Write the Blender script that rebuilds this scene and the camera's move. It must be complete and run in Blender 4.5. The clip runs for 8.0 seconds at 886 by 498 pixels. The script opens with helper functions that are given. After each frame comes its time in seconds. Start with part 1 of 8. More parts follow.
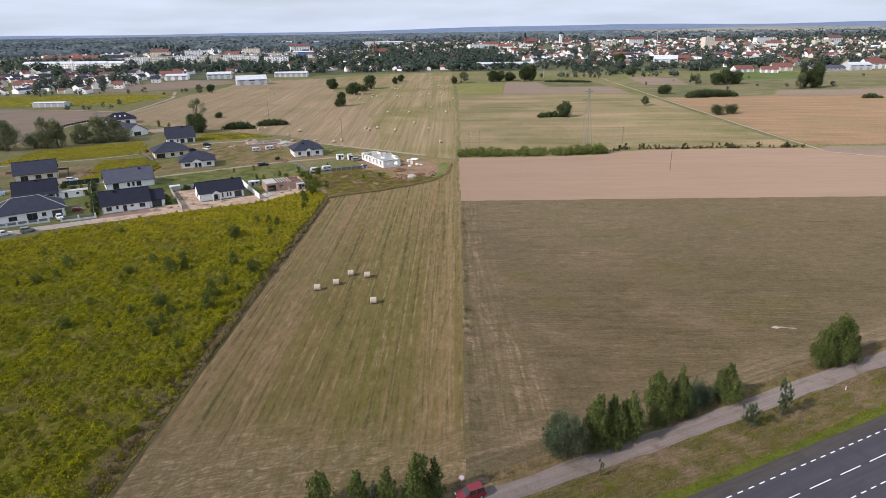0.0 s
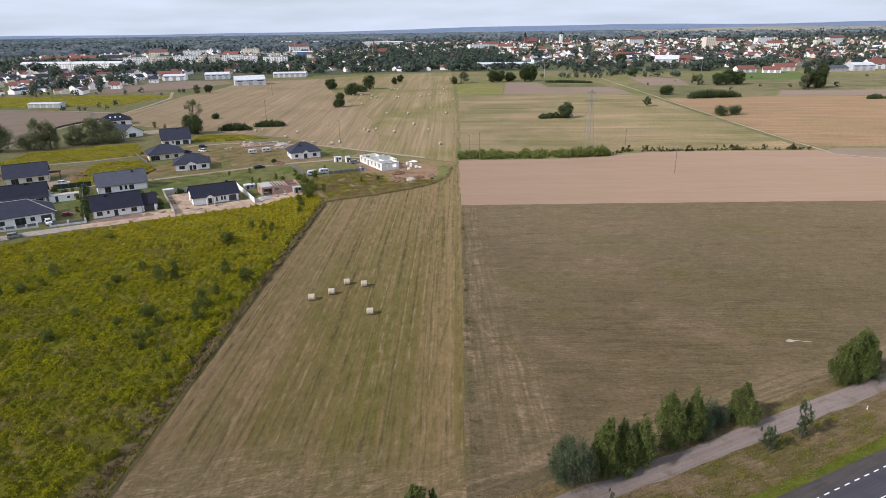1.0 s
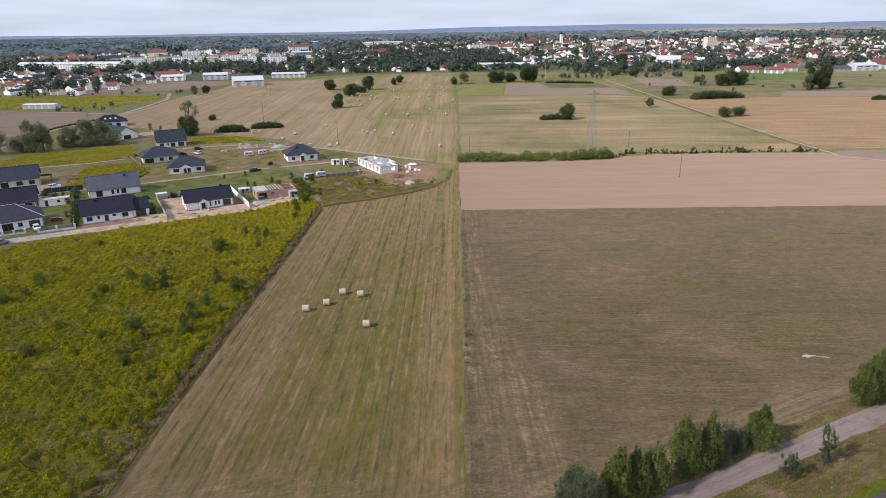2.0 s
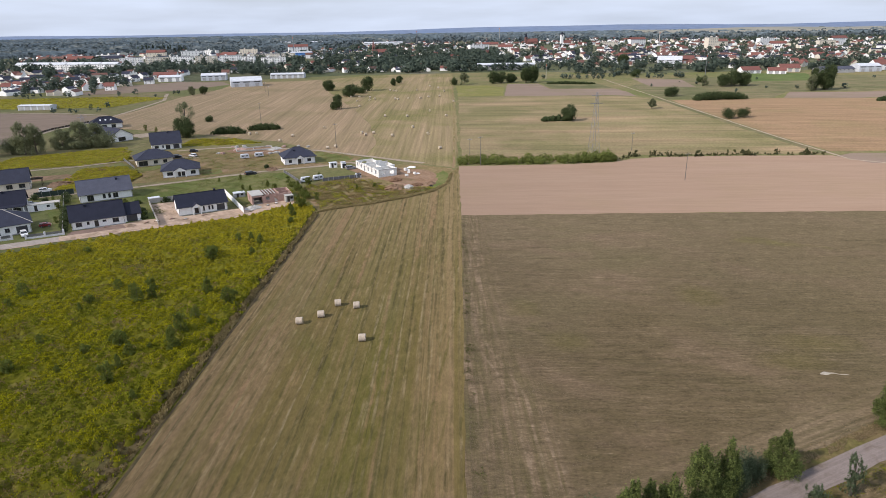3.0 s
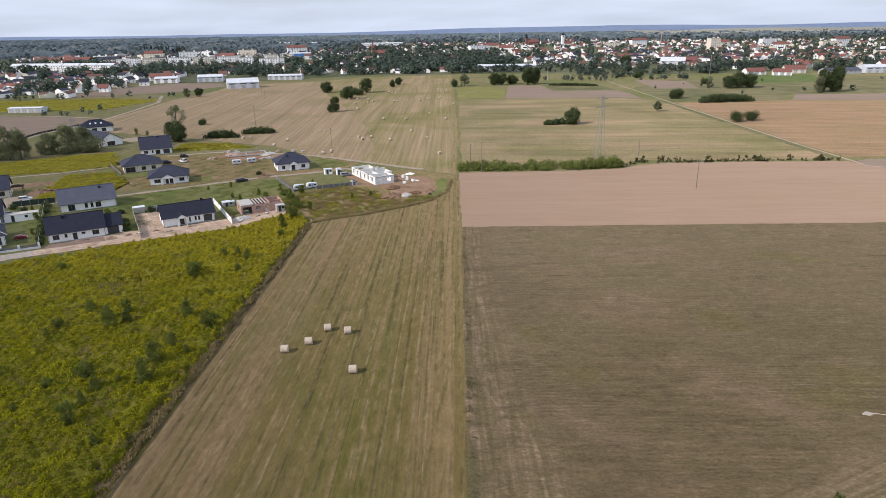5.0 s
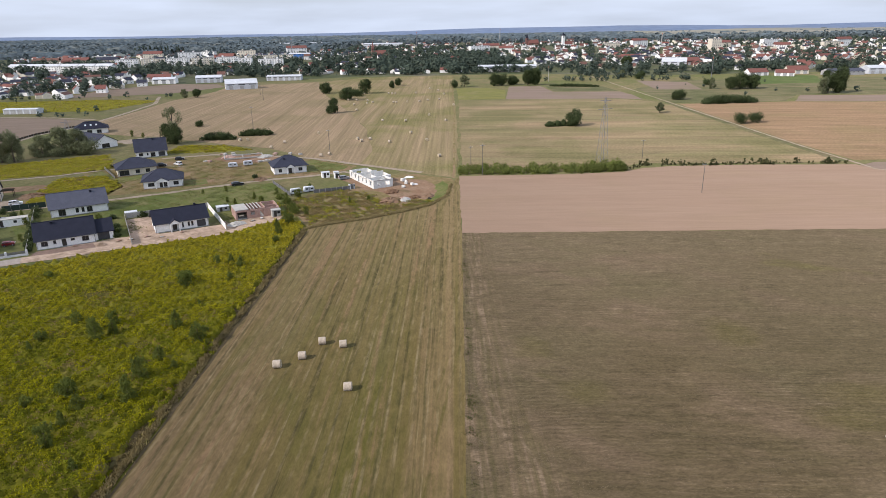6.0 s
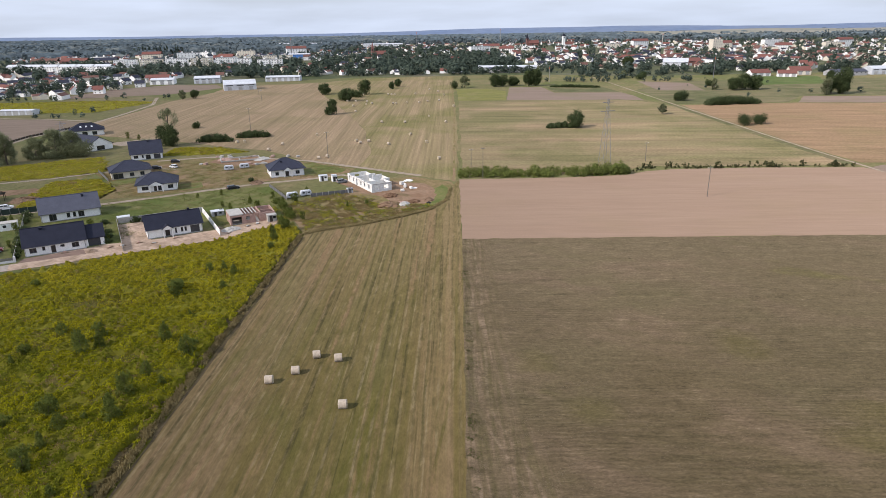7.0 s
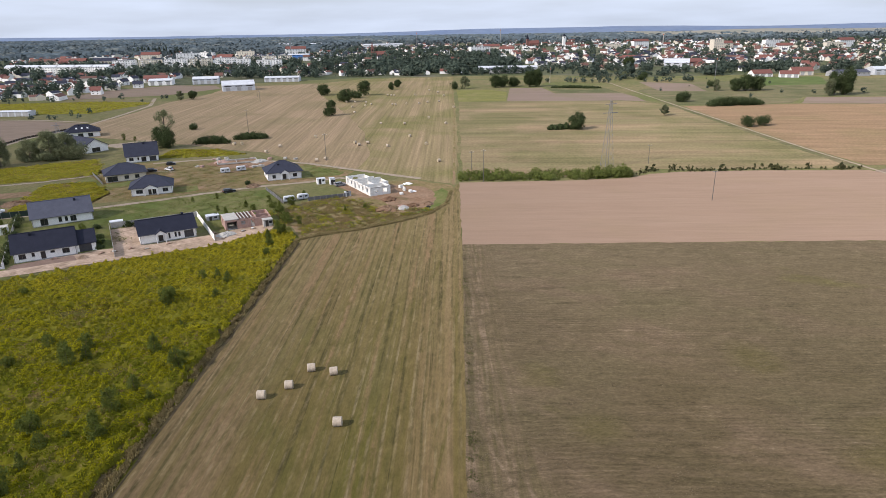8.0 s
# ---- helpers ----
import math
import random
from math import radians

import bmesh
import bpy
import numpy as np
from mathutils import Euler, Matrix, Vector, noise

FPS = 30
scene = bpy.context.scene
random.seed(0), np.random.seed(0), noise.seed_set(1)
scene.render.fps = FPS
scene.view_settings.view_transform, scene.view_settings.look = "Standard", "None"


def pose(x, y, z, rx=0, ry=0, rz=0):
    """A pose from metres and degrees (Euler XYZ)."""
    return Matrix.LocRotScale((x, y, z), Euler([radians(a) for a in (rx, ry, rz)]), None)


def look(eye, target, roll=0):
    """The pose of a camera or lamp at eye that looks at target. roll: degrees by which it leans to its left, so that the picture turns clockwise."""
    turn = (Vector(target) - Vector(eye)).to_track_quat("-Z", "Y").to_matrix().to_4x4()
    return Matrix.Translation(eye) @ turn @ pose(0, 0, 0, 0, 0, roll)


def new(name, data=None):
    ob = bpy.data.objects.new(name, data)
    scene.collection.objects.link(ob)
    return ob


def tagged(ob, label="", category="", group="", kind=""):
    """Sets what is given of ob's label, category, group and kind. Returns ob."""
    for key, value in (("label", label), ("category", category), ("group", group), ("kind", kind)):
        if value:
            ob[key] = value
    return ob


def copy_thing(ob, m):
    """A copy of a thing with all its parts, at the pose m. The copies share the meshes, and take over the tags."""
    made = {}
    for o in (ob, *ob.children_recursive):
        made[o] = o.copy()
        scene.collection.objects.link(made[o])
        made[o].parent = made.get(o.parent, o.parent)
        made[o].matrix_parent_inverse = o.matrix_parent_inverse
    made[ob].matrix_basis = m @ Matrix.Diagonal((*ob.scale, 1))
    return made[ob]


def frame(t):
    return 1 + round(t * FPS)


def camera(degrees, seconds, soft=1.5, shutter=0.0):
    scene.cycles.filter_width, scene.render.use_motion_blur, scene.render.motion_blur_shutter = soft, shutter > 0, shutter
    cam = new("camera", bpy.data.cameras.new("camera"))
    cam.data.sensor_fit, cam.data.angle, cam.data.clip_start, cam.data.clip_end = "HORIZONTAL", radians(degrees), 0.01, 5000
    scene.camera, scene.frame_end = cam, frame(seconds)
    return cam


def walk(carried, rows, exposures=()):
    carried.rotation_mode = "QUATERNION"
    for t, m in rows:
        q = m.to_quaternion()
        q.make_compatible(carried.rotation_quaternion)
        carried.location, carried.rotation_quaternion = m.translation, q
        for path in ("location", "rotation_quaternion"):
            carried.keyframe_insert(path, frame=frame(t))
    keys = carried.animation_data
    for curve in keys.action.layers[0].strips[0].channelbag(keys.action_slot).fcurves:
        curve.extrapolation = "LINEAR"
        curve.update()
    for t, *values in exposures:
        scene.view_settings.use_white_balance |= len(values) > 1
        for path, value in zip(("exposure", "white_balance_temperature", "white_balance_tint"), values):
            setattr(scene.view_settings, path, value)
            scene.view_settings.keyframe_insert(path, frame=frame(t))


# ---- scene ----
# ---- camera and its flight ----
cam = camera(70.0, 8.0, soft=0.8)

def glide(c, t):
    """A cubic over the eight seconds."""
    k = t / 8.0
    return c[0] + k * (c[1] + k * (c[2] + k * c[3]))


# place and turn of the drone: a slowing forward flight with a slight lift of the gaze
WAY_X, WAY_Y, WAY_Z = (-0.012, 0.012, 0.008, 0.088), (-0.905, 43.79, 9.603, -10.003), (56.026, -0.648, 0.256, 0.281)
YAW, TILT = (1.363, -0.066, 0.222, -0.113), (-19.582, -0.081, 0.498, -0.262)
walk(cam, [(t, pose(glide(WAY_X, t), glide(WAY_Y, t), glide(WAY_Z, t), 90 + glide(TILT, t), 0, glide(YAW, t)) @ pose(0, 0, 0, 0, 0, -0.92)) for t in (0, 0.5, 1, 2, 3, 4, 5, 6, 7, 7.5, 8)])

# ---- sky, sun ----
SUN_DIR = Vector((-0.69, -0.41, 0.57)).normalized()
world = bpy.data.worlds.new("sky")
scene.world = world
world.use_nodes = True
wn, wl = world.node_tree.nodes, world.node_tree.links
wn.clear()
sky = wn.new("ShaderNodeTexSky")
sky.sky_type, sky.sun_disc = "NISHITA", False
sky.sun_elevation = math.asin(SUN_DIR.z)
sky.sun_rotation = math.atan2(SUN_DIR.x, SUN_DIR.y)
sky.air_density, sky.dust_density = 1.0, 2.0
dim = wn.new("ShaderNodeMix")
dim.data_type, dim.blend_type = "RGBA", "MULTIPLY"
dim.inputs[0].default_value = 1
dim.inputs[7].default_value = (0.085, 0.085, 0.085, 1)
wl.new(sky.outputs[0], dim.inputs[6])
wco = wn.new("ShaderNodeTexCoord")
wmap = wn.new("ShaderNodeMapping")
wmap.inputs["Scale"].default_value = (2.2, 2.2, 16)
wmap.inputs["Location"].default_value = (-0.7, 0.0, 0.3)
wl.new(wco.outputs["Generated"], wmap.inputs["Vector"])
wno = wn.new("ShaderNodeTexNoise")
wno.inputs["Scale"].default_value, wno.inputs["Detail"].default_value = 1.6, 5
wl.new(wmap.outputs[0], wno.inputs["Vector"])
wramp = wn.new("ShaderNodeMapRange")
for k, v in (("From Min", 0.32), ("From Max", 0.68), ("To Min", 0.68), ("To Max", 1.0)):
    wramp.inputs[k].default_value = v
wl.new(wno.outputs["Fac"], wramp.inputs["Value"])
wmix = wn.new("ShaderNodeMix")
wmix.data_type = "RGBA"
wl.new(wramp.outputs[0], wmix.inputs[0])
wl.new(dim.outputs[2], wmix.inputs[6])
wmix.inputs[7].default_value = (0.590, 0.660, 0.815, 1)
wbg = wn.new("ShaderNodeBackground")
wbg.inputs["Strength"].default_value = 1.0
wl.new(wmix.outputs[2], wbg.inputs["Color"])
wout = wn.new("ShaderNodeOutputWorld")
wl.new(wbg.outputs[0], wout.inputs["Surface"])

sun = new("sun", bpy.data.lights.new("sun", "SUN"))
sun.data.energy, sun.data.angle, sun.data.color = 3.0, radians(2.5), (1.0, 0.905, 0.84)
sun.matrix_world = look(SUN_DIR * 100, (0, 0, 0))
scene.view_settings.exposure = 0.35


# ---- materials ----
def node_mat(name, rough=0.85, metal=0.0, spec=0.3):
    m = bpy.data.materials.new(name)
    m.use_nodes = True
    n, l = m.node_tree.nodes, m.node_tree.links
    b = n["Principled BSDF"]
    b.inputs["Roughness"].default_value = rough
    b.inputs["Metallic"].default_value = metal
    b.inputs["Specular IOR Level"].default_value = spec
    return m, n, l, b


def noise_at(n, l, scale=1.0, stretch=(1, 1, 1), turn=0.0, detail=4.0, rough=0.55, distort=0.0):
    """Noise over world places, stretched and turned about z."""
    geo = n.new("ShaderNodeNewGeometry")
    turned = n.new("ShaderNodeVectorRotate")
    turned.rotation_type = "Z_AXIS"
    turned.inputs["Angle"].default_value = radians(turn)
    l.new(geo.outputs["Position"], turned.inputs["Vector"])
    mp = n.new("ShaderNodeMapping")
    mp.inputs["Scale"].default_value = stretch
    l.new(turned.outputs[0], mp.inputs["Vector"])
    t = n.new("ShaderNodeTexNoise")
    t.inputs["Scale"].default_value, t.inputs["Detail"].default_value = scale, detail
    t.inputs["Roughness"].default_value, t.inputs["Distortion"].default_value = rough, distort
    l.new(mp.outputs[0], t.inputs["Vector"])
    return t.outputs["Fac"]


def span(n, l, value, lo, hi, to_lo=0.0, to_hi=1.0):
    r = n.new("ShaderNodeMapRange")
    for k, v in (("From Min", lo), ("From Max", hi), ("To Min", to_lo), ("To Max", to_hi)):
        r.inputs[k].default_value = v
    l.new(value, r.inputs["Value"])
    return r.outputs[0]


def blend(n, l, fac, a, b, kind="MIX"):
    x = n.new("ShaderNodeMix")
    x.data_type, x.blend_type = "RGBA", kind
    for socket, v in ((x.inputs[0], fac), (x.inputs[6], a), (x.inputs[7], b)):
        if isinstance(v, (int, float)):
            socket.default_value = v
        elif isinstance(v, tuple):
            socket.default_value = (*v, 1) if len(v) == 3 else v
        else:
            l.new(v, socket)
    return x.outputs[2]


def times(n, l, a, b, op="MULTIPLY"):
    x = n.new("ShaderNodeMath")
    x.operation = op
    for socket, v in ((x.inputs[0], a), (x.inputs[1], b)):
        if isinstance(v, (int, float)):
            socket.default_value = v
        else:
            l.new(v, socket)
    return x.outputs[0]


def grain(n, l, colour, value, lo=0.75, hi=1.25):
    """Colour multiplied by a value between lo and hi."""
    v = span(n, l, value, 0.25, 0.75, lo, hi)
    c = n.new("ShaderNodeCombineColor")
    for i in range(3):
        l.new(v, c.inputs[i])
    return blend(n, l, 1.0, colour, c.outputs[0], "MULTIPLY")


def relief(n, l, b, value, strength=0.5, distance=0.1):
    bp = n.new("ShaderNodeBump")
    bp.inputs["Strength"].default_value, bp.inputs["Distance"].default_value = strength, distance
    l.new(value, bp.inputs["Height"])
    l.new(bp.outputs[0], b.inputs["Normal"])


def rows_along(n, l, coord, wander, period):
    """Drilled or mown rows: 0 to 1 to 0 over the period, across a wandering coordinate."""
    q = times(n, l, times(n, l, coord, wander, "ADD"), 6.2832 / period)
    return span(n, l, times(n, l, q, 0.0, "SINE"), -1, 1)


def place_axis(n, l, axis):
    geo = n.new("ShaderNodeNewGeometry")
    sp = n.new("ShaderNodeSeparateXYZ")
    l.new(geo.outputs["Position"], sp.inputs[0])
    return sp.outputs[axis]


def plain(name, c1, c2=None, rough=0.8, scale=0.6, fine=6.0, metal=0.0, spec=0.3, bump=0.2, dist=0.02):
    """A surface that varies at two scales."""
    m, n, l, b = node_mat(name, rough, metal, spec)
    c2 = c2 or tuple(0.8 * v for v in c1)
    col = blend(n, l, span(n, l, noise_at(n, l, scale), 0.35, 0.65), c1, c2)
    f = noise_at(n, l, fine, detail=6)
    l.new(grain(n, l, col, f, 0.85, 1.15), b.inputs["Base Color"])
    if bump:
        relief(n, l, b, f, bump, dist)
    return m


def field(name, c1, c2, c3, along=(0.5, 0.02), turn=0.0, patch=0.03, patch_lo=0.45, patch_hi=0.65, fine=1.6, lines=None, bump=0.5, g=(0.75, 1.25)):
    """A mown or sown field: streaks c1/c2 along one way, patches of c3, fine stubble."""
    m, n, l, b = node_mat(name, 0.95, 0, 0.1)
    b.inputs["Diffuse Roughness"].default_value = 1.0
    a = noise_at(n, l, 1.0, (along[0], along[1], 0.2), turn, 5, 0.6)
    a2 = noise_at(n, l, 1.0, (along[0] * 5, along[1] * 4, 0.2), turn, 4, 0.6)
    col = blend(n, l, span(n, l, a, 0.36, 0.64), c1, c2)
    pt = noise_at(n, l, patch, (1, 1, 1), turn, 5, 0.6, 0.4)
    col = blend(n, l, span(n, l, pt, patch_lo, patch_hi, 0, 0.85), col, c3)
    f = noise_at(n, l, fine, (1, 1, 1), turn, 8, 0.7)
    col = grain(n, l, col, a2, g[0], g[1])
    col = grain(n, l, col, f, g[0], g[1])
    col = grain(n, l, col, noise_at(n, l, fine * 1.1, (1, 1, 1), turn, 2, 0.5), (g[0] + 1) / 2, (g[1] + 1) / 2)
    l.new(col, b.inputs["Base Color"])
    relief(n, l, b, f, bump, 0.12)
    return m


def leafy(name, c1, c2, thin=0.2, wide=0.05, mid=0.0, north=None):
    """Foliage: every leaf its own shade, with drifts over the crown."""
    m, n, l, b = node_mat(name, 0.8, 0, 0.1)
    geo = n.new("ShaderNodeNewGeometry")
    col = blend(n, l, geo.outputs["Random Per Island"], c1, c2)
    col = grain(n, l, col, noise_at(n, l, wide, detail=3), 0.75, 1.3)
    if north:
        fade = span(n, l, times(n, l, place_axis(n, l, 1), span(n, l, noise_at(n, l, 0.07, detail=4), 0.25, 0.75, -28, 28), "ADD"), 135, 195, 0.0, 0.75)
        col = blend(n, l, fade, col, north)
    if mid:
        col = grain(n, l, col, noise_at(n, l, mid, detail=4), 0.72, 1.28)
    l.new(col, b.inputs["Base Color"])
    tr = n.new("ShaderNodeBsdfTranslucent")
    l.new(col, tr.inputs["Color"])
    mx = n.new("ShaderNodeMixShader")
    mx.inputs[0].default_value = thin
    l.new(b.outputs[0], mx.inputs[1])
    l.new(tr.outputs[0], mx.inputs[2])
    l.new(mx.outputs[0], n["Material Output"].inputs["Surface"])
    return m


def hay_material():
    """Mown hay meadow: narrow swath lines along the field, taupe in the west, olive in the middle, tan lines in the east."""
    m, n, l, b = node_mat("mown_hay", 0.95, 0, 0.1)
    b.inputs["Diffuse Roughness"].default_value = 1.0
    y, x0 = place_axis(n, l, 1), place_axis(n, l, 0)
    broad = noise_at(n, l, 1.0, (0.16, 0.004, 0.1), 0, 3, 0.5)
    swath = noise_at(n, l, 1.0, (0.42, 0.0035, 0.1), 0, 4, 0.62)
    thread = noise_at(n, l, 1.0, (1.25, 0.012, 0.1), 0.4, 4, 0.62)
    rut = noise_at(n, l, 1.0, (0.8, 0.010, 0.1), -0.3, 4, 0.62)
    torn = noise_at(n, l, 1.0, (0.7, 0.22, 0.1), 3, 7, 0.68, 0.5)
    blot = noise_at(n, l, 0.05, (1, 0.45, 1), 0, 6, 0.65, 0.8)
    shift = times(n, l, x0, span(n, l, blot, 0.25, 0.75, -5, 5), "ADD")
    taupe, olive, tan = (0.166, 0.116, 0.062), (0.124, 0.096, 0.034), (0.186, 0.132, 0.066)
    # west taupe, middle olive, east tan lines on olive
    west = span(n, l, shift, -38, -24, 1.0, 0.0)
    east = span(n, l, shift, -11, -4, 0.0, 1.0)
    col = blend(n, l, span(n, l, swath, 0.40, 0.60), olive, blend(n, l, west, (0.140, 0.104, 0.044), taupe))
    col = blend(n, l, times(n, l, east, span(n, l, swath, 0.42, 0.58, 0.10, 0.72)), col, tan)
    mid = times(n, l, span(n, l, shift, -27, -19), span(n, l, shift, -9, -13))
    fac = times(n, l, span(n, l, broad, 0.36, 0.56, 0.2, 1.0), times(n, l, mid, span(n, l, torn, 0.62, 0.38, 0.45, 1.0)))
    col = blend(n, l, times(n, l, fac, 0.80), col, (0.093, 0.089, 0.018))
    spots = times(n, l, span(n, l, blot, 0.50, 0.64), span(n, l, broad, 0.42, 0.58, 0.1, 0.7))
    col = blend(n, l, spots, col, (0.082, 0.080, 0.020))
    # paler and more tan towards the far end
    north = span(n, l, times(n, l, y, span(n, l, blot, 0.2, 0.8, -40, 40), "ADD"), 125, 215)
    col = blend(n, l, times(n, l, north, 0.72), col, blend(n, l, span(n, l, swath, 0.38, 0.62), (0.150, 0.122, 0.052), (0.218, 0.160, 0.084)))
    threads = times(n, l, span(n, l, noise_at(n, l, 1.0, (0.9, 0.014, 0.1), 7, 4, 0.62), 0.53, 0.62), span(n, l, torn, 0.60, 0.40, 0.2, 0.75))
    col = blend(n, l, times(n, l, threads, span(n, l, shift, -14, -6, 0.2, 1.0)), col, (0.098, 0.084, 0.026))
    # reddish worn swaths
    worn = times(n, l, span(n, l, noise_at(n, l, 1.0, (0.30, 0.008, 0.1), 0, 4, 0.6), 0.54, 0.64), span(n, l, torn, 0.36, 0.58, 0.1, 0.8))
    col = blend(n, l, worn, col, (0.200, 0.130, 0.072))
    for at, wide in ((-33.2, 1.1), (-6.6, 0.7), (-1.3, 0.6)):
        away = n.new("ShaderNodeMath")
        away.operation = "ABSOLUTE"
        l.new(times(n, l, times(n, l, x0, at, "SUBTRACT"), span(n, l, rut, 0.3, 0.7, -0.8, 0.8), "ADD"), away.inputs[0])
        col = blend(n, l, times(n, l, span(n, l, away.outputs[0], wide * 0.4, wide, 0.42, 0.0), span(n, l, torn, 0.34, 0.58, 0.15, 1.0)), col, (0.205, 0.138, 0.080))
    # dark wheel ruts and pale loose hay
    dark = times(n, l, span(n, l, rut, 0.55, 0.63), span(n, l, torn, 0.68, 0.40, 0.1, 0.85))
    col = blend(n, l, dark, col, (0.062, 0.052, 0.021))
    pale = times(n, l, span(n, l, thread, 0.575, 0.66), span(n, l, torn, 0.40, 0.60, 0.05, 0.7))
    col = blend(n, l, pale, col, (0.225, 0.178, 0.102))
    wave = span(n, l, noise_at(n, l, 0.04, (1, 0.25, 1), 0, 3, 0.5), 0.3, 0.7, -0.5, 0.5)
    line = times(n, l, span(n, l, rows_along(n, l, x0, wave, 1.45), 0.62, 0.95), span(n, l, noise_at(n, l, 1.0, (0.22, 0.02, 0.1), 0, 5, 0.6), 0.42, 0.60, 0.05, 0.78))
    col = blend(n, l, times(n, l, line, span(n, l, torn, 0.62, 0.42, 0.3, 1.0)), col, (0.075, 0.065, 0.026))
    line = times(n, l, span(n, l, rows_along(n, l, x0, wave, 1.9), 0.78, 0.98), span(n, l, noise_at(n, l, 1.0, (0.25, 0.018, 0.1), 40, 5, 0.6), 0.46, 0.62, 0.0, 0.65))
    col = blend(n, l, times(n, l, line, span(n, l, torn, 0.40, 0.58, 0.2, 1.0)), col, (0.215, 0.166, 0.094))
    # turning strip by the road: torn, with curled hay lines
    turn = span(n, l, times(n, l, y, span(n, l, blot, 0.2, 0.8, -8, 8), "ADD"), 69, 82, 0.85, 0.0)
    curl = noise_at(n, l, 1.0, (0.34, 0.95, 0.1), -18, 7, 0.68, 1.6)
    strip = blend(n, l, span(n, l, curl, 0.38, 0.60), (0.094, 0.078, 0.038), (0.202, 0.146, 0.090))
    strip = blend(n, l, span(n, l, curl, 0.58, 0.66, 0, 0.85), strip, (0.290, 0.228, 0.145))
    col = blend(n, l, times(n, l, turn, span(n, l, torn, 0.30, 0.55, 0.3, 1.0)), col, strip)
    fine = noise_at(n, l, 2.0, (1.2, 0.5, 1), 0, 9, 0.72)
    fleck = noise_at(n, l, 1.0, (1.5, 0.4, 1), -3, 3, 0.6)
    col = grain(n, l, grain(n, l, col, torn, 0.84, 1.15), fine, 0.78, 1.20)
    col = grain(n, l, col, fleck, 0.88, 1.11)
    l.new(col, b.inputs["Base Color"])
    relief(n, l, b, fine, 0.5, 0.12)
    return m


def stubble_material():
    """Cut field: broken rows across, flecks of chaff, a headland of wheel tracks along its west edge."""
    m, n, l, b = node_mat("cut_stubble", 0.95, 0, 0.1)
    b.inputs["Diffuse Roughness"].default_value = 1.0
    y, x0 = place_axis(n, l, 1), place_axis(n, l, 0)
    rows = noise_at(n, l, 1.0, (0.040, 0.40, 0.1), 0.5, 6, 0.66, 0.4)
    thread = noise_at(n, l, 1.0, (0.26, 1.5, 0.1), 0, 6, 0.70, 0.4)
    torn = noise_at(n, l, 0.42, (0.6, 1, 1), -4, 8, 0.72, 0.7)
    blot = noise_at(n, l, 0.035, (0.5, 1, 1), 0, 6, 0.64, 0.8)
    col = blend(n, l, span(n, l, rows, 0.36, 0.64), (0.086, 0.067, 0.035), (0.116, 0.087, 0.050))
    # drier and pinker away from the road
    col = blend(n, l, span(n, l, times(n, l, y, span(n, l, blot, 0.25, 0.75, -35, 35), "ADD"), 115, 195, 0.0, 0.75), col, (0.158, 0.122, 0.075))
    col = blend(n, l, span(n, l, blot, 0.50, 0.66, 0, 0.55), col, (0.096, 0.083, 0.040))
    col = blend(n, l, span(n, l, noise_at(n, l, 0.03, (0.6, 1, 1), 12, 5, 0.6, 0.5), 0.60, 0.70, 0, 0.75), col, (0.096, 0.092, 0.020))
    col = blend(n, l, span(n, l, noise_at(n, l, 0.055, (0.6, 1, 1), 30, 6, 0.68), 0.50, 0.66, 0, 0.5), col, (0.172, 0.119, 0.082))
    # darker towards the east, most of all near the road
    dark_east = times(n, l, span(n, l, times(n, l, x0, span(n, l, blot, 0.25, 0.75, -14, 14), "ADD"), 36, 66), span(n, l, y, 165, 118, 0.55, 1.0))
    col = blend(n, l, times(n, l, dark_east, 0.55), col, (0.086, 0.071, 0.038))
    dark = times(n, l, span(n, l, rows, 0.42, 0.34), span(n, l, torn, 0.60, 0.40, 0, 0.7))
    col = blend(n, l, dark, col, (0.078, 0.062, 0.034))
    pale = times(n, l, span(n, l, thread, 0.57, 0.70), span(n, l, torn, 0.50, 0.64, 0, 0.45))
    col = blend(n, l, pale, col, (0.250, 0.196, 0.140))
    drill = rows_along(n, l, y, span(n, l, noise_at(n, l, 0.09, (0.4, 1, 1), 0, 5, 0.6), 0.3, 0.7, -1.1, 1.1), 0.92)
    shown = span(n, l, noise_at(n, l, 0.06, (0.35, 1, 1), 18, 5, 0.62), 0.42, 0.62, 0.0, 0.34)
    col = blend(n, l, times(n, l, times(n, l, span(n, l, drill, 0.5, 0.9), shown), span(n, l, torn, 0.62, 0.40, 0.3, 1.0)), col, (0.064, 0.050, 0.028))
    col = blend(n, l, times(n, l, times(n, l, span(n, l, drill, 0.3, 0.05), shown), span(n, l, torn, 0.42, 0.60, 0.1, 0.7)), col, (0.192, 0.146, 0.100))
    # olive re-growth: x, y, half length, half width
    for px, py, ax, ay in ((58, 114, 6.5, 3.2), (65, 120.5, 8.0, 3.6), (52, 142, 4.5, 6.0), (13.5, 136, 3.6, 4.2), (20.5, 121.5, 4.2, 3.4)):
        ex = times(n, l, times(n, l, times(n, l, x0, px, "SUBTRACT"), 1 / ax), 2, "POWER")
        ey = times(n, l, times(n, l, times(n, l, y, py, "SUBTRACT"), 1 / ay), 2, "POWER")
        spot = span(n, l, times(n, l, times(n, l, ex, ey, "ADD"), times(n, l, torn, 2.4), "ADD"), 0.6, 2.8, 0.42, 0.0)
        col = blend(n, l, spot, col, (0.093, 0.083, 0.022))
    # headland: lanes that bend away from the edge towards the road
    bend = n.new("ShaderNodeMapRange")
    bend.interpolation_type = "SMOOTHSTEP"
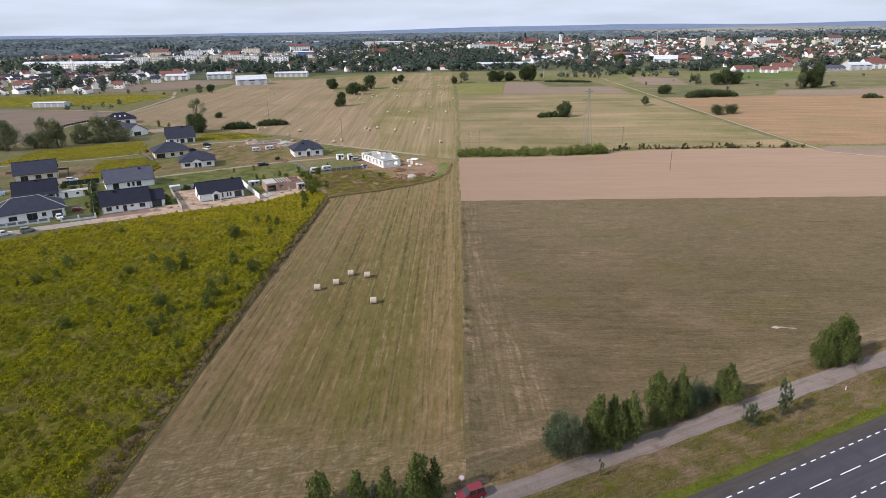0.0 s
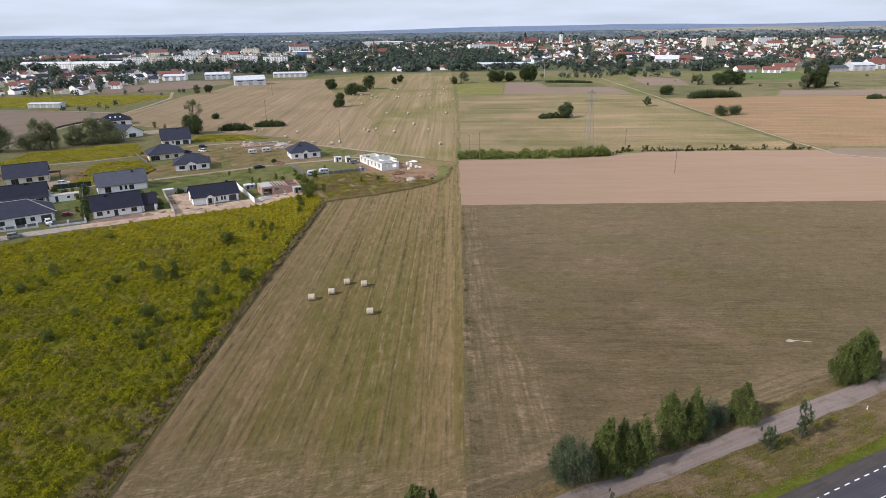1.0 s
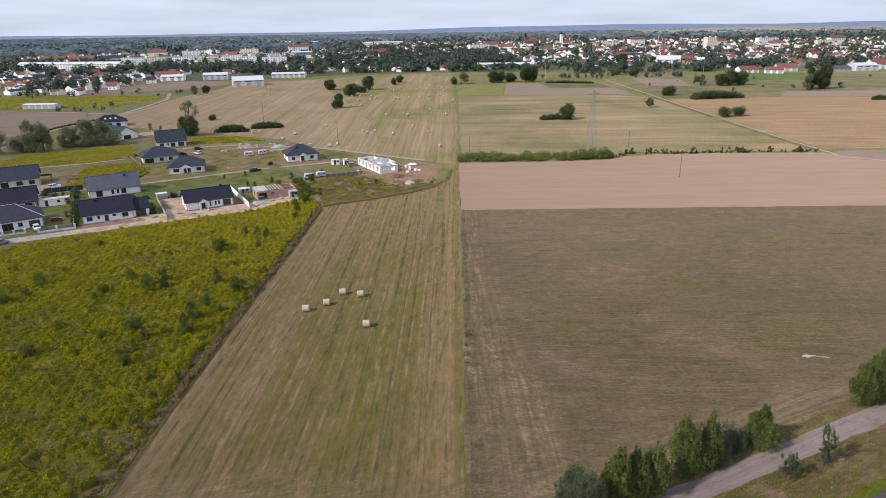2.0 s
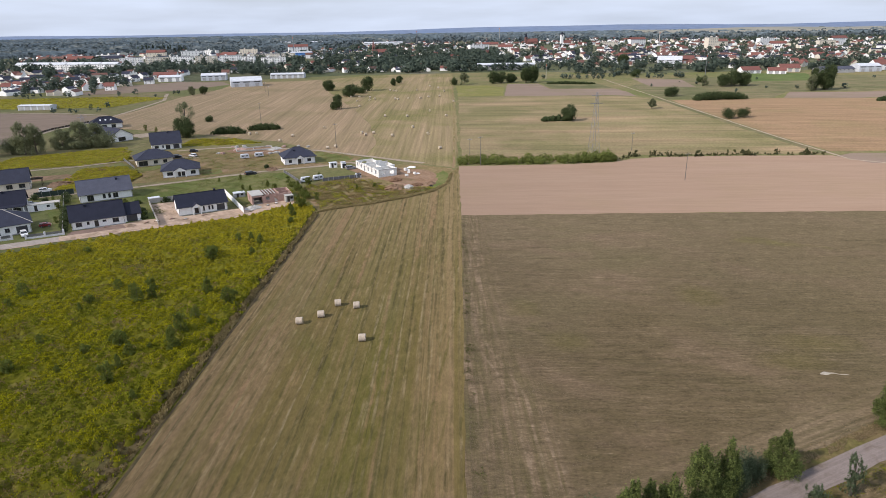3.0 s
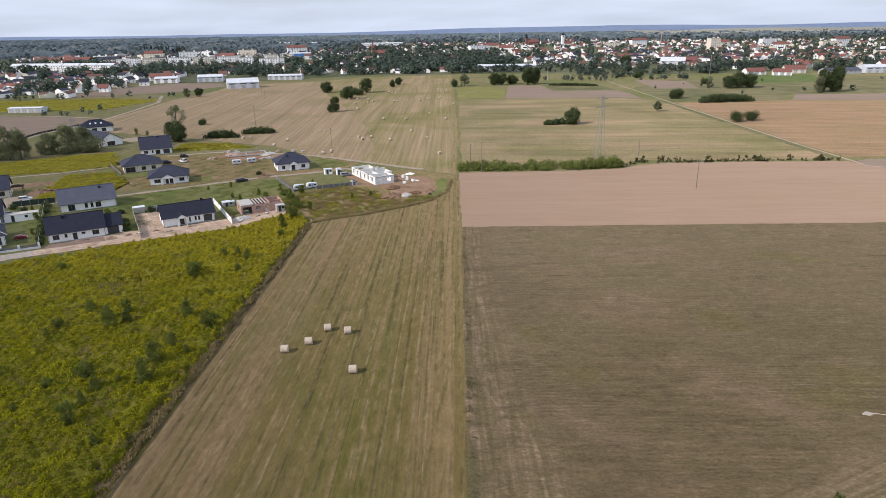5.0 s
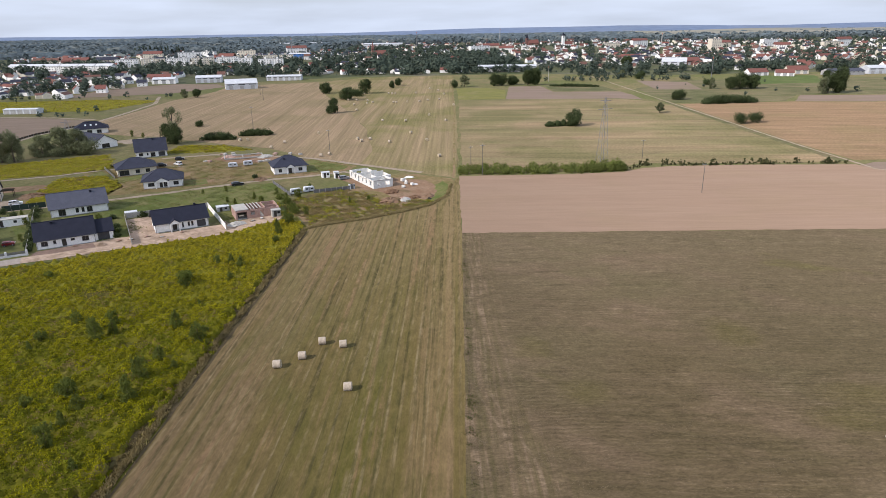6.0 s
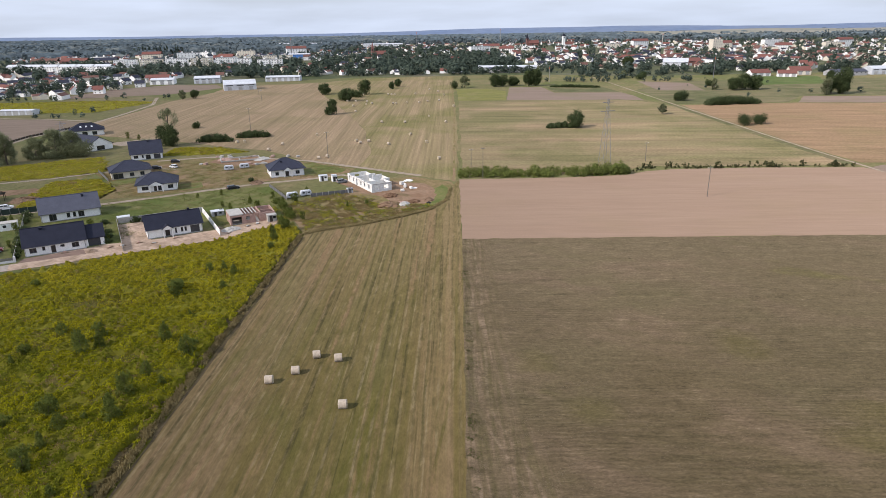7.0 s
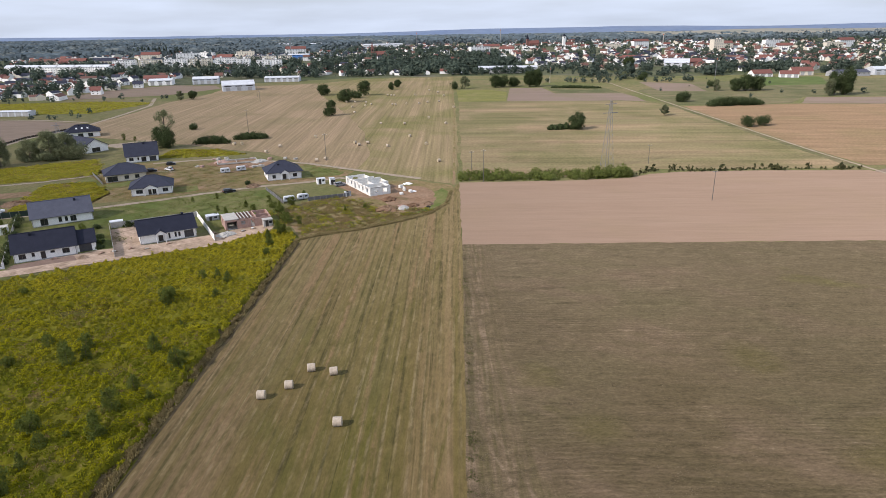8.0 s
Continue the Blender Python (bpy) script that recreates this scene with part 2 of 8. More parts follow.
    for k, v in (("From Min", 97), ("From Max", 125), ("To Min", -6.3), ("To Max", 0.0)):
        bend.inputs[k].default_value = v
    l.new(y, bend.inputs["Value"])
    wander = span(n, l, noise_at(n, l, 0.05, (0.2, 1, 1), 0, 3, 0.5), 0.3, 0.7, -0.6, 0.6)
    u = times(n, l, times(n, l, x0, bend.outputs[0], "ADD"), wander, "ADD")
    lane = noise_at(n, l, 1.0, (0.9, 0.05, 0.1), -2, 5, 0.66, 0.3)
    head = blend(n, l, span(n, l, lane, 0.38, 0.62), (0.104, 0.084, 0.042), (0.172, 0.124, 0.080))
    head = blend(n, l, times(n, l, span(n, l, lane, 0.56, 0.66), span(n, l, torn, 0.44, 0.62, 0, 0.7)), head, (0.225, 0.172, 0.118))
    col = blend(n, l, times(n, l, span(n, l, u, 6.0, 10.5, 0.9, 0.0), span(n, l, torn, 0.3, 0.55, 0.35, 1.0)), col, head)
    for at, wide in ((2.9, 0.34), (4.9, 0.38)):
        off = times(n, l, u, at, "SUBTRACT")
        away = n.new("ShaderNodeMath")
        away.operation = "ABSOLUTE"
        l.new(off, away.inputs[0])
        rutted = times(n, l, span(n, l, away.outputs[0], wide * 0.3, wide, 0.42, 0.0), span(n, l, torn, 0.44, 0.62, 0.1, 1.0))
        col = blend(n, l, rutted, col, (0.25, 0.187, 0.130))
    green = times(n, l, span(n, l, times(n, l, x0, times(n, l, bend.outputs[0], 0.45), "ADD"), 0.6, 3.8, 1.0, 0.0), span(n, l, noise_at(n, l, 0.10, (1, 0.5, 1), 0, 5, 0.6), 0.46, 0.58))
    col = blend(n, l, times(n, l, green, 0.6), col, (0.078, 0.074, 0.030))
    # turning lanes along the road side
    off = times(n, l, times(n, l, y, 0.9026), times(n, l, x0, -0.4305), "ADD")
    rim = span(n, l, times(n, l, off, wander, "ADD"), 61, 69, 1.0, 0.0)
    curve = noise_at(n, l, 1.0, (0.04, 0.7, 0.1), -25.5, 5, 0.66, 0.3)
    col = blend(n, l, times(n, l, rim, 0.85), col, blend(n, l, span(n, l, curve, 0.38, 0.62), (0.094, 0.076, 0.042), (0.215, 0.160, 0.106)))
    fine = noise_at(n, l, 1.9, (0.7, 1.2, 1), 0, 9, 0.74)
    fleck = noise_at(n, l, 1.0, (0.5, 1.2, 1), 5, 3, 0.6)
    col = grain(n, l, grain(n, l, grain(n, l, col, thread, 0.86, 1.13), torn, 0.82, 1.17), fine, 0.68, 1.28)
    col = grain(n, l, col, fleck, 0.84, 1.15)
    col = grain(n, l, col, noise_at(n, l, 1.0, (1.6, 3.2, 1), -8, 3, 0.6), 0.78, 1.2)
    l.new(col, b.inputs["Base Color"])
    relief(n, l, b, fine, 0.6, 0.15)
    return m


def weed_mass_material(name, shade, flower, dry):
    """Tall weeds seen from above: drifts of yellow flower, green leaf and dry stalk."""
    m, n, l, b = node_mat(name, 0.9, 0, 0.1)
    b.inputs["Diffuse Roughness"].default_value = 1.0
    tuft = noise_at(n, l, 0.5, (1, 1, 1), 0, 6, 0.66, 0.6)
    drift = noise_at(n, l, 0.09, (1, 1, 1), 0, 5, 0.62, 0.5)
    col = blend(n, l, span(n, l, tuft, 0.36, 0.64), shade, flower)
    col = blend(n, l, span(n, l, drift, 0.48, 0.62, 0, 0.75), col, (0.108, 0.102, 0.012))
    col = blend(n, l, times(n, l, span(n, l, noise_at(n, l, 0.13, (1, 1, 1), 40, 5, 0.64), dry, dry + 0.1), span(n, l, tuft, 0.35, 0.6)), col, (0.190, 0.145, 0.055))
    # paler and yellower towards the north
    northward = span(n, l, times(n, l, place_axis(n, l, 1), span(n, l, drift, 0.25, 0.75, -30, 30), "ADD"), 110, 190)
    col = blend(n, l, times(n, l, northward, span(n, l, tuft, 0.3, 0.6, 0.2, 0.9)), col, (0.205, 0.190, 0.024))
    f = noise_at(n, l, 4.0, (1, 1, 1), 0, 6, 0.7)
    l.new(grain(n, l, col, f, 0.7, 1.28), b.inputs["Base Color"])
    relief(n, l, b, f, 0.5, 0.12)
    return m


def roof_material(name, c, rough=0.5):
    """Roof covering in rows of tiles."""
    m, n, l, b = node_mat(name, rough, 0, 0.12)
    col = grain(n, l, blend(n, l, span(n, l, noise_at(n, l, 0.5, detail=5), 0.3, 0.7), c, tuple(v * 1.25 for v in c)), noise_at(n, l, 5, detail=5), 0.8, 1.2)
    l.new(col, b.inputs["Base Color"])
    w = n.new("ShaderNodeMath")
    w.operation = "FRACT"
    l.new(times(n, l, place_axis(n, l, 2), 5.0), w.inputs[0])
    relief(n, l, b, w.outputs[0], 0.6, 0.03)
    return m


M_BASE = field("dry_meadow", (0.176, 0.144, 0.076), (0.136, 0.128, 0.056), (0.104, 0.116, 0.040), (0.08, 0.05), 20, 0.012, 0.42, 0.62, 0.8)
M_TOWN = field("town_ground", (0.085, 0.092, 0.045), (0.15, 0.138, 0.105), (0.055, 0.070, 0.030), (0.02, 0.02), 0, 0.01, 0.4, 0.6, 0.3)
M_HAY = hay_material()
M_HAYFAR = field("mown_hay_far", (0.262, 0.196, 0.117), (0.180, 0.148, 0.072), (0.150, 0.138, 0.052), (0.16, 0.003), -0.5, 0.016, 0.47, 0.62, 0.9, g=(0.70, 1.30))
M_HAYWEST = field("stubble_west", (0.275, 0.200, 0.128), (0.215, 0.163, 0.096), (0.200, 0.156, 0.088), (0.15, 0.003), -2.5, 0.018, 0.49, 0.63, 0.9, g=(0.70, 1.30))
M_STUB = stubble_material()
M_SOWN = field("sown_soil", (0.266, 0.188, 0.137), (0.248, 0.172, 0.124), (0.244, 0.175, 0.117), (0.012, 0.16), 0, 0.02, 0.5, 0.7, 2.5, bump=0.3, g=(0.92, 1.08))
M_EASTFAR = field("pale_meadow", (0.262, 0.190, 0.116), (0.168, 0.146, 0.074), (0.146, 0.132, 0.060), (0.003, 0.040), 0.6, 0.018, 0.46, 0.60, 0.8, g=(0.68, 1.32))
M_ORANGE = field("ripe_stubble", (0.256, 0.170, 0.104), (0.205, 0.138, 0.080), (0.198, 0.145, 0.078), (0.006, 0.1), 8, 0.02, 0.48, 0.64, 0.8, g=(0.72, 1.28))
M_GREYSOIL = field("ploughed_soil", (0.212, 0.160, 0.129), (0.180, 0.137, 0.109), (0.172, 0.141, 0.094), (0.01, 0.1), 5, 0.02, 0.5, 0.7, 0.8, g=(0.9, 1.1))
M_BROWNWEST = field("bare_soil_west", (0.220, 0.165, 0.126), (0.186, 0.142, 0.109), (0.180, 0.142, 0.096), (0.01, 0.08), -20, 0.02, 0.5, 0.7, 0.8, g=(0.86, 1.14))
M_GREEN = field("green_pasture", (0.108, 0.108, 0.050), (0.165, 0.138, 0.080), (0.080, 0.090, 0.038), (0.02, 0.08), 10, 0.025, 0.46, 0.64, 0.8, g=(0.70, 1.28))
M_BRIGHT = field("bright_meadow", (0.088, 0.118, 0.036), (0.070, 0.098, 0.030), (0.110, 0.120, 0.048), (0.02, 0.08), 10, 0.03, 0.5, 0.66, 0.8)
M_YELLOWGREEN = field("light_green_grass", (0.168, 0.160, 0.052), (0.140, 0.140, 0.045), (0.190, 0.165, 0.075), (0.02, 0.08), 10, 0.03, 0.5, 0.66, 0.8)
M_LAWN = field("garden_lawn", (0.120, 0.134, 0.040), (0.165, 0.152, 0.066), (0.090, 0.116, 0.030), (0.3, 0.3), 30, 0.07, 0.45, 0.62, 2)
M_VERGE = field("road_verge", (0.098, 0.075, 0.034), (0.066, 0.060, 0.021), (0.130, 0.094, 0.060), (0.1, 0.6), -25.5, 0.10, 0.5, 0.62, 3.0, g=(0.62, 1.36))
M_VERGEGREEN = field("verge_grass", (0.076, 0.088, 0.012), (0.052, 0.064, 0.010), (0.090, 0.082, 0.028), (0.3, 0.6), -25.5, 0.2, 0.55, 0.7, 3)
M_WASTE = field("waste_ground", (0.205, 0.150, 0.078), (0.140, 0.122, 0.048), (0.240, 0.160, 0.102), (0.15, 0.15), 10, 0.07, 0.5, 0.64, 1.6)
M_EDGESOIL = field("edge_soil", (0.128, 0.094, 0.048), (0.098, 0.076, 0.036), (0.090, 0.084, 0.026), (0.3, 0.12), 0, 0.14, 0.50, 0.66, 2)
M_RUTSHADE = field("shadowed_rut_soil", (0.072, 0.055, 0.032), (0.098, 0.074, 0.043), (0.060, 0.052, 0.024), (0.5, 0.1), 0, 0.2, 0.5, 0.7, 2)
M_DIRT = field("bare_dirt", (0.200, 0.124, 0.078), (0.245, 0.166, 0.112), (0.140, 0.104, 0.056), (0.2, 0.2), 0, 0.12, 0.55, 0.7, 2)
M_SOIL = field("dug_soil", (0.150, 0.086, 0.052), (0.195, 0.118, 0.076), (0.115, 0.078, 0.046), (0.4, 0.4), 0, 0.3, 0.5, 0.7, 2)
M_LANE = field("pale_lane", (0.330, 0.270, 0.210), (0.270, 0.220, 0.168), (0.215, 0.180, 0.115), (0.3, 0.8), 29, 0.2, 0.52, 0.7, 3)
M_SAND = field("sandy_track", (0.485, 0.365, 0.280), (0.370, 0.270, 0.200), (0.235, 0.172, 0.118), (0.12, 0.55), 29, 0.20, 0.47, 0.64, 1.2, g=(0.82, 1.18))
M_PAVEPINK = field("pinkish_paving", (0.250, 0.170, 0.135), (0.205, 0.142, 0.115), (0.180, 0.128, 0.098), (0.6, 0.6), 30, 0.3, 0.5, 0.7, 3, bump=0.2, g=(0.88, 1.12))
M_PAVED = field("pale_paving", (0.400, 0.345, 0.305), (0.330, 0.285, 0.250), (0.290, 0.245, 0.205), (0.1, 0.5), 35, 0.12, 0.5, 0.7, 3, bump=0.2, g=(0.86, 1.14))
M_GRAVEL = field("gravel_track", (0.182, 0.153, 0.143), (0.148, 0.124, 0.115), (0.118, 0.094, 0.074), (0.03, 1.2), -26.4, 0.25, 0.52, 0.7, 4, g=(0.86, 1.14))
M_ASPHALT = field("asphalt", (0.048, 0.048, 0.059), (0.057, 0.056, 0.067), (0.042, 0.042, 0.051), (0.015, 0.6), -26.4, 0.2, 0.5, 0.7, 12, bump=0.15, g=(0.9, 1.1))
M_SHOULDER = field("asphalt_shoulder", (0.050, 0.047, 0.047), (0.061, 0.056, 0.056), (0.043, 0.041, 0.040), (0.05, 0.7), -25.5, 0.2, 0.5, 0.7, 8, bump=0.25, g=(0.85, 1.15))
M_ROADPAINT = plain("road_paint", (0.78, 0.78, 0.76), (0.66, 0.66, 0.64), 0.7, 2, 12)
M_WEEDBASE = field("weed_floor", (0.105, 0.098, 0.016), (0.086, 0.084, 0.016), (0.15, 0.115, 0.050), (0.2, 0.2), 10, 0.05, 0.58, 0.70, 1.8)
M_FORESTFLOOR = field("forest_clearing", (0.160, 0.160, 0.132), (0.120, 0.130, 0.108), (0.20, 0.185, 0.145), (0.004, 0.004), 0, 0.004, 0.45, 0.6, 0.1)
M_GOLDEN = leafy("goldenrod_leaves", (0.268, 0.250, 0.007), (0.222, 0.215, 0.008), 0.35, 0.10, 0.32, (0.380, 0.316, 0.024))
M_GOLDBLOOM = leafy("flowering_goldenrod", (0.275, 0.246, 0.020), (0.220, 0.205, 0.020), 0.3, 0.10, 0.5)
# meadow body kept dark: shade between the plumes is put into its colour
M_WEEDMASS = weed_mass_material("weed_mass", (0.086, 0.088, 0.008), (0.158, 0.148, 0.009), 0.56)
M_BLOOMMASS = weed_mass_material("flowering_weed_mass", (0.165, 0.150, 0.016), (0.250, 0.222, 0.016), 0.62)
M_OLIVEMASS = weed_mass_material("olive_weed_mass", (0.120, 0.108, 0.016), (0.225, 0.190, 0.018), 0.56)
M_DRYWEED = leafy("dry_weed_stems", (0.265, 0.190, 0.080), (0.165, 0.125, 0.050), 0.3, 0.15)
M_EDGEWEED = leafy("edge_weed_stems", (0.170, 0.130, 0.055), (0.100, 0.080, 0.034), 0.3, 0.15)
M_WEED = leafy("weed_leaves", (0.180, 0.188, 0.009), (0.126, 0.140, 0.010), 0.3, 0.12, 0.32, (0.300, 0.256, 0.024))
M_DRYGRASS = leafy("dry_grass_blades", (0.29, 0.215, 0.125), (0.175, 0.130, 0.070), 0.35, 0.3)
M_STRAW = leafy("straw_grass_blades", (0.30, 0.240, 0.118), (0.185, 0.145, 0.066), 0.35, 0.3)
M_BALKWEED = leafy("balk_weed_leaves", (0.116, 0.116, 0.042), (0.090, 0.096, 0.034), 0.4, 0.3)
M_CHAFF = leafy("chaff", (0.165, 0.128, 0.082), (0.118, 0.092, 0.056), 0.2, 0.3)
M_LEAF = leafy("birch_leaves", (0.190, 0.222, 0.066), (0.036, 0.054, 0.018), 0.3, 0.3, 0.9)
M_LEAFYOUNG = leafy("sapling_leaves", (0.165, 0.190, 0.045), (0.100, 0.124, 0.030), 0.5, 0.3)
M_LEAFGREY = leafy("willow_leaves", (0.250, 0.264, 0.150), (0.120, 0.136, 0.072), 0.45, 0.15)
M_LEAFBLUE = leafy("grey_willow_leaves", (0.130, 0.158, 0.088), (0.050, 0.070, 0.038), 0.35, 0.3, 0.9)
M_LEAFDARK = leafy("oak_leaves", (0.090, 0.114, 0.048), (0.054, 0.075, 0.031), 0.35, 0.2)
M_GRASSTUFT = leafy("lawn_tufts", (0.150, 0.160, 0.045), (0.095, 0.115, 0.028), 0.3, 0.15)
# extra blue in the leaf colour stands in for haze over the town
M_LEAFFAR = leafy("far_hazed_leaves", (0.098, 0.124, 0.092), (0.058, 0.080, 0.064), 0.3, 0.03)
# leaves and canopy paled and blued: distance haze put into both colours
M_LEAFHAZE = leafy("hazed_wood_leaves", (0.138, 0.166, 0.168), (0.100, 0.126, 0.138), 0.15, 0.004, 0.012)
M_CANOPYHAZE = field("hazed_forest_canopy", (0.104, 0.130, 0.142), (0.074, 0.098, 0.116), (0.165, 0.176, 0.158), (0.006, 0.02), 0, 0.006, 0.52, 0.64, 0.045, g=(0.50, 1.50))
M_BARK = plain("bark", (0.16, 0.13, 0.10), (0.09, 0.075, 0.06), 0.9, 3, 20, bump=0.6)
M_WHITE = plain("white_render", (0.90, 0.895, 0.88), (0.85, 0.845, 0.83), 0.85, 0.5, 5)
M_CREAM = plain("cream_render", (0.72, 0.66, 0.55), (0.62, 0.57, 0.48), 0.85, 0.5, 5)
M_PALEWALL = plain("pale_grey_render", (0.62, 0.62, 0.64), (0.55, 0.55, 0.57), 0.85, 0.5, 5)
M_GREYWALL = plain("grey_render", (0.42, 0.42, 0.42), (0.34, 0.34, 0.34), 0.85, 0.5, 5)
M_BLOCKWHITE = plain("aerated_concrete", (0.80, 0.79, 0.76), (0.68, 0.66, 0.62), 0.9, 1.2, 6)
M_PINK = plain("clay_block", (0.43, 0.29, 0.245), (0.35, 0.225, 0.185), 0.9, 1.2, 4)
M_CONCRETE = plain("concrete", (0.45, 0.43, 0.40), (0.36, 0.345, 0.32), 0.9, 0.8, 6)
M_ROOFDARK = roof_material("anthracite_tiles", (0.019, 0.021, 0.034), 0.75)
M_ROOFGREY = roof_material("grey_roof_sheet", (0.072, 0.076, 0.100), 0.7)
M_ROOFMID = roof_material("slate_grey_tiles", (0.034, 0.037, 0.055), 0.7)
M_ROOFRED = roof_material("red_tiles", (0.170, 0.076, 0.064), 0.85)
M_ROOFBROWN = roof_material("brown_tiles", (0.140, 0.078, 0.064), 0.85)
M_ROOFFLAT = plain("roofing_felt", (0.25, 0.25, 0.25), (0.18, 0.18, 0.185), 0.9, 0.3, 3)
M_METALWHITE = plain("white_sheet_metal", (0.60, 0.62, 0.65), (0.50, 0.52, 0.56), 0.6, 0.3, 2, 0, 0.3)
M_METALBLUE = plain("blue_sheet_metal", (0.08, 0.22, 0.55), (0.07, 0.18, 0.45), 0.5, 0.3, 2)
M_BRICKRED = plain("red_brick", (0.235, 0.115, 0.095), (0.19, 0.095, 0.08), 0.9, 0.6, 5)
M_GLASS = plain("window_glass", (0.02, 0.023, 0.027), (0.03, 0.033, 0.037), 0.12, 0.5, 3, 0, 0.6, bump=0)
# block windows paled, with distance haze put into the glass colour
M_HAZEGLASS = plain("hazed_window_glass", (0.13, 0.135, 0.14), (0.20, 0.20, 0.20), 0.3, 0.15, 3, 0, 0.5, bump=0)
M_FRAME = plain("window_frame_grey", (0.14, 0.14, 0.15), (0.11, 0.11, 0.12), 0.5, 2, 8)
M_DOOR = plain("dark_door", (0.06, 0.05, 0.045), (0.045, 0.04, 0.035), 0.5, 2, 8)
M_GARAGE = plain("garage_door_grey", (0.07, 0.07, 0.075), (0.055, 0.055, 0.06), 0.5, 2, 8)
M_GUTTER = plain("gutter_metal", (0.10, 0.10, 0.11), (0.08, 0.08, 0.09), 0.4, 2, 8, 0.5)
M_SCREEN = plain("dark_green_screen", (0.022, 0.040, 0.032), (0.016, 0.030, 0.025), 0.7, 1, 10)
M_TIMBER = plain("weathered_timber", (0.28, 0.20, 0.13), (0.20, 0.145, 0.10), 0.85, 1, 10)
M_DARKTIMBER = plain("dark_timber", (0.055, 0.038, 0.028), (0.038, 0.027, 0.020), 0.8, 1, 10)
M_POLE = plain("weathered_pole", (0.17, 0.155, 0.14), (0.12, 0.11, 0.10), 0.9, 1, 8)
M_STONE = plain("field_stone", (0.24, 0.20, 0.165), (0.15, 0.13, 0.11), 0.9, 2, 10)
M_FILM = plain("pale_plastic_film", (0.42, 0.37, 0.30), (0.32, 0.28, 0.22), 0.7, 2, 10)
M_STEEL = plain("galvanised_steel", (0.26, 0.265, 0.28), (0.20, 0.205, 0.215), 0.6, 1, 8, 0.3)
M_RUBBER = plain("tyre_rubber", (0.02, 0.02, 0.021), (0.03, 0.03, 0.03), 0.8, 4, 20)
M_HAYBALE = plain("net_wrapped_hay", (0.47, 0.395, 0.315), (0.38, 0.315, 0.245), 0.85, 2.5, 14, bump=0.5, dist=0.04)
M_HAYEND = plain("hay_bale_end", (0.50, 0.42, 0.28), (0.40, 0.33, 0.21), 0.95, 3, 16, bump=0.7, dist=0.05)
M_SIGNWHITE = plain("sign_white", (0.80, 0.80, 0.78), (0.72, 0.72, 0.70), 0.5, 3, 10)
M_SIGNRED = plain("sign_red", (0.60, 0.14, 0.05), (0.52, 0.12, 0.045), 0.5, 3, 10)
# wooded hills in blue-grey: the haze over them is painted into the colour
M_RIDGEHAZE = plain("hazed_ridge", (0.135, 0.185, 0.290), (0.165, 0.210, 0.300), 0.95, 0.004, 0.02, bump=0)
M_FARFIELD = plain("distant_stubble", (0.30, 0.27, 0.215), (0.22, 0.215, 0.17), 0.95, 0.004, 0.05, bump=0)


def paint(name, c):
    return plain(name, c, tuple(v * 0.9 for v in c), 0.3, 1, 10, 0.1, 0.5, bump=0)


M_CARWHITE, M_CARRED = paint("white_car_paint", (0.75, 0.75, 0.76)), paint("red_car_paint", (0.20, 0.018, 0.026))
M_CARBLACK, M_CARGREY = paint("black_car_paint", (0.02, 0.02, 0.024)), paint("grey_car_paint", (0.25, 0.26, 0.28))


# ---- mesh helpers ----
class Shape:
    """Gathers faces for one part."""

    def __init__(self):
        self.v, self.f = [], []

    def add(self, pts, faces):
        k = len(self.v)
        self.v += [tuple(q) for q in pts]
        self.f += [tuple(i + k for i in fc) for fc in faces]
        return self

    def box(self, x0, y0, z0, x1, y1, z1):
        p = [(x0, y0, z0), (x1, y0, z0), (x1, y1, z0), (x0, y1, z0), (x0, y0, z1), (x1, y0, z1), (x1, y1, z1), (x0, y1, z1)]
        return self.add(p, [(3, 2, 1, 0), (4, 5, 6, 7), (0, 1, 5, 4), (1, 2, 6, 5), (2, 3, 7, 6), (3, 0, 4, 7)])

    def beam(self, a, b, ra, rb=None, n=6):
        """A tapered round bar from a to b."""
        a, b, rb = Vector(a), Vector(b), ra if rb is None else rb
        q = (b - a).to_track_quat("Z", "Y")
        ring = [q @ Vector((math.cos(2 * math.pi * i / n), math.sin(2 * math.pi * i / n), 0)) for i in range(n)]
        pts = [a + ra * r for r in ring] + [b + rb * r for r in ring]
        return self.add(pts, [(i, (i + 1) % n, n + (i + 1) % n, n + i) for i in range(n)] + [tuple(range(n - 1, -1, -1)), tuple(range(n, 2 * n))])

    def prism(self, poly, axis, lo, hi):
        """A polygon in the two other axes, pushed along one axis."""
        def put(u, v, w):
            return {"x": (w, u, v), "y": (u, w, v), "z": (u, v, w)}[axis]
        n = len(poly)
        pts = [put(u, v, lo) for u, v in poly] + [put(u, v, hi) for u, v in poly]
        return self.add(pts, [tuple(range(n - 1, -1, -1)), tuple(range(n, 2 * n))] + [(i, (i + 1) % n, n + (i + 1) % n, n + i) for i in range(n)])

    def mesh(self, name):
        me = bpy.data.meshes.new(name)
        me.from_pydata(self.v, [], self.f)
        bm = bmesh.new()
        bm.from_mesh(me)
        bmesh.ops.recalc_face_normals(bm, faces=bm.faces)
        bm.to_mesh(me)
        bm.free()
        return me


def part(name, shape, mat, parent=None, label="", at=None):
    me = shape if isinstance(shape, bpy.types.Mesh) else shape.mesh(name)
    if not me.materials:
        me.materials.append(mat)
    ob = new(name, me)
    if parent is not None:
        ob.parent = parent
    if at is not None:
        ob.matrix_basis = at
    if label:
        ob["label"] = label
    return ob


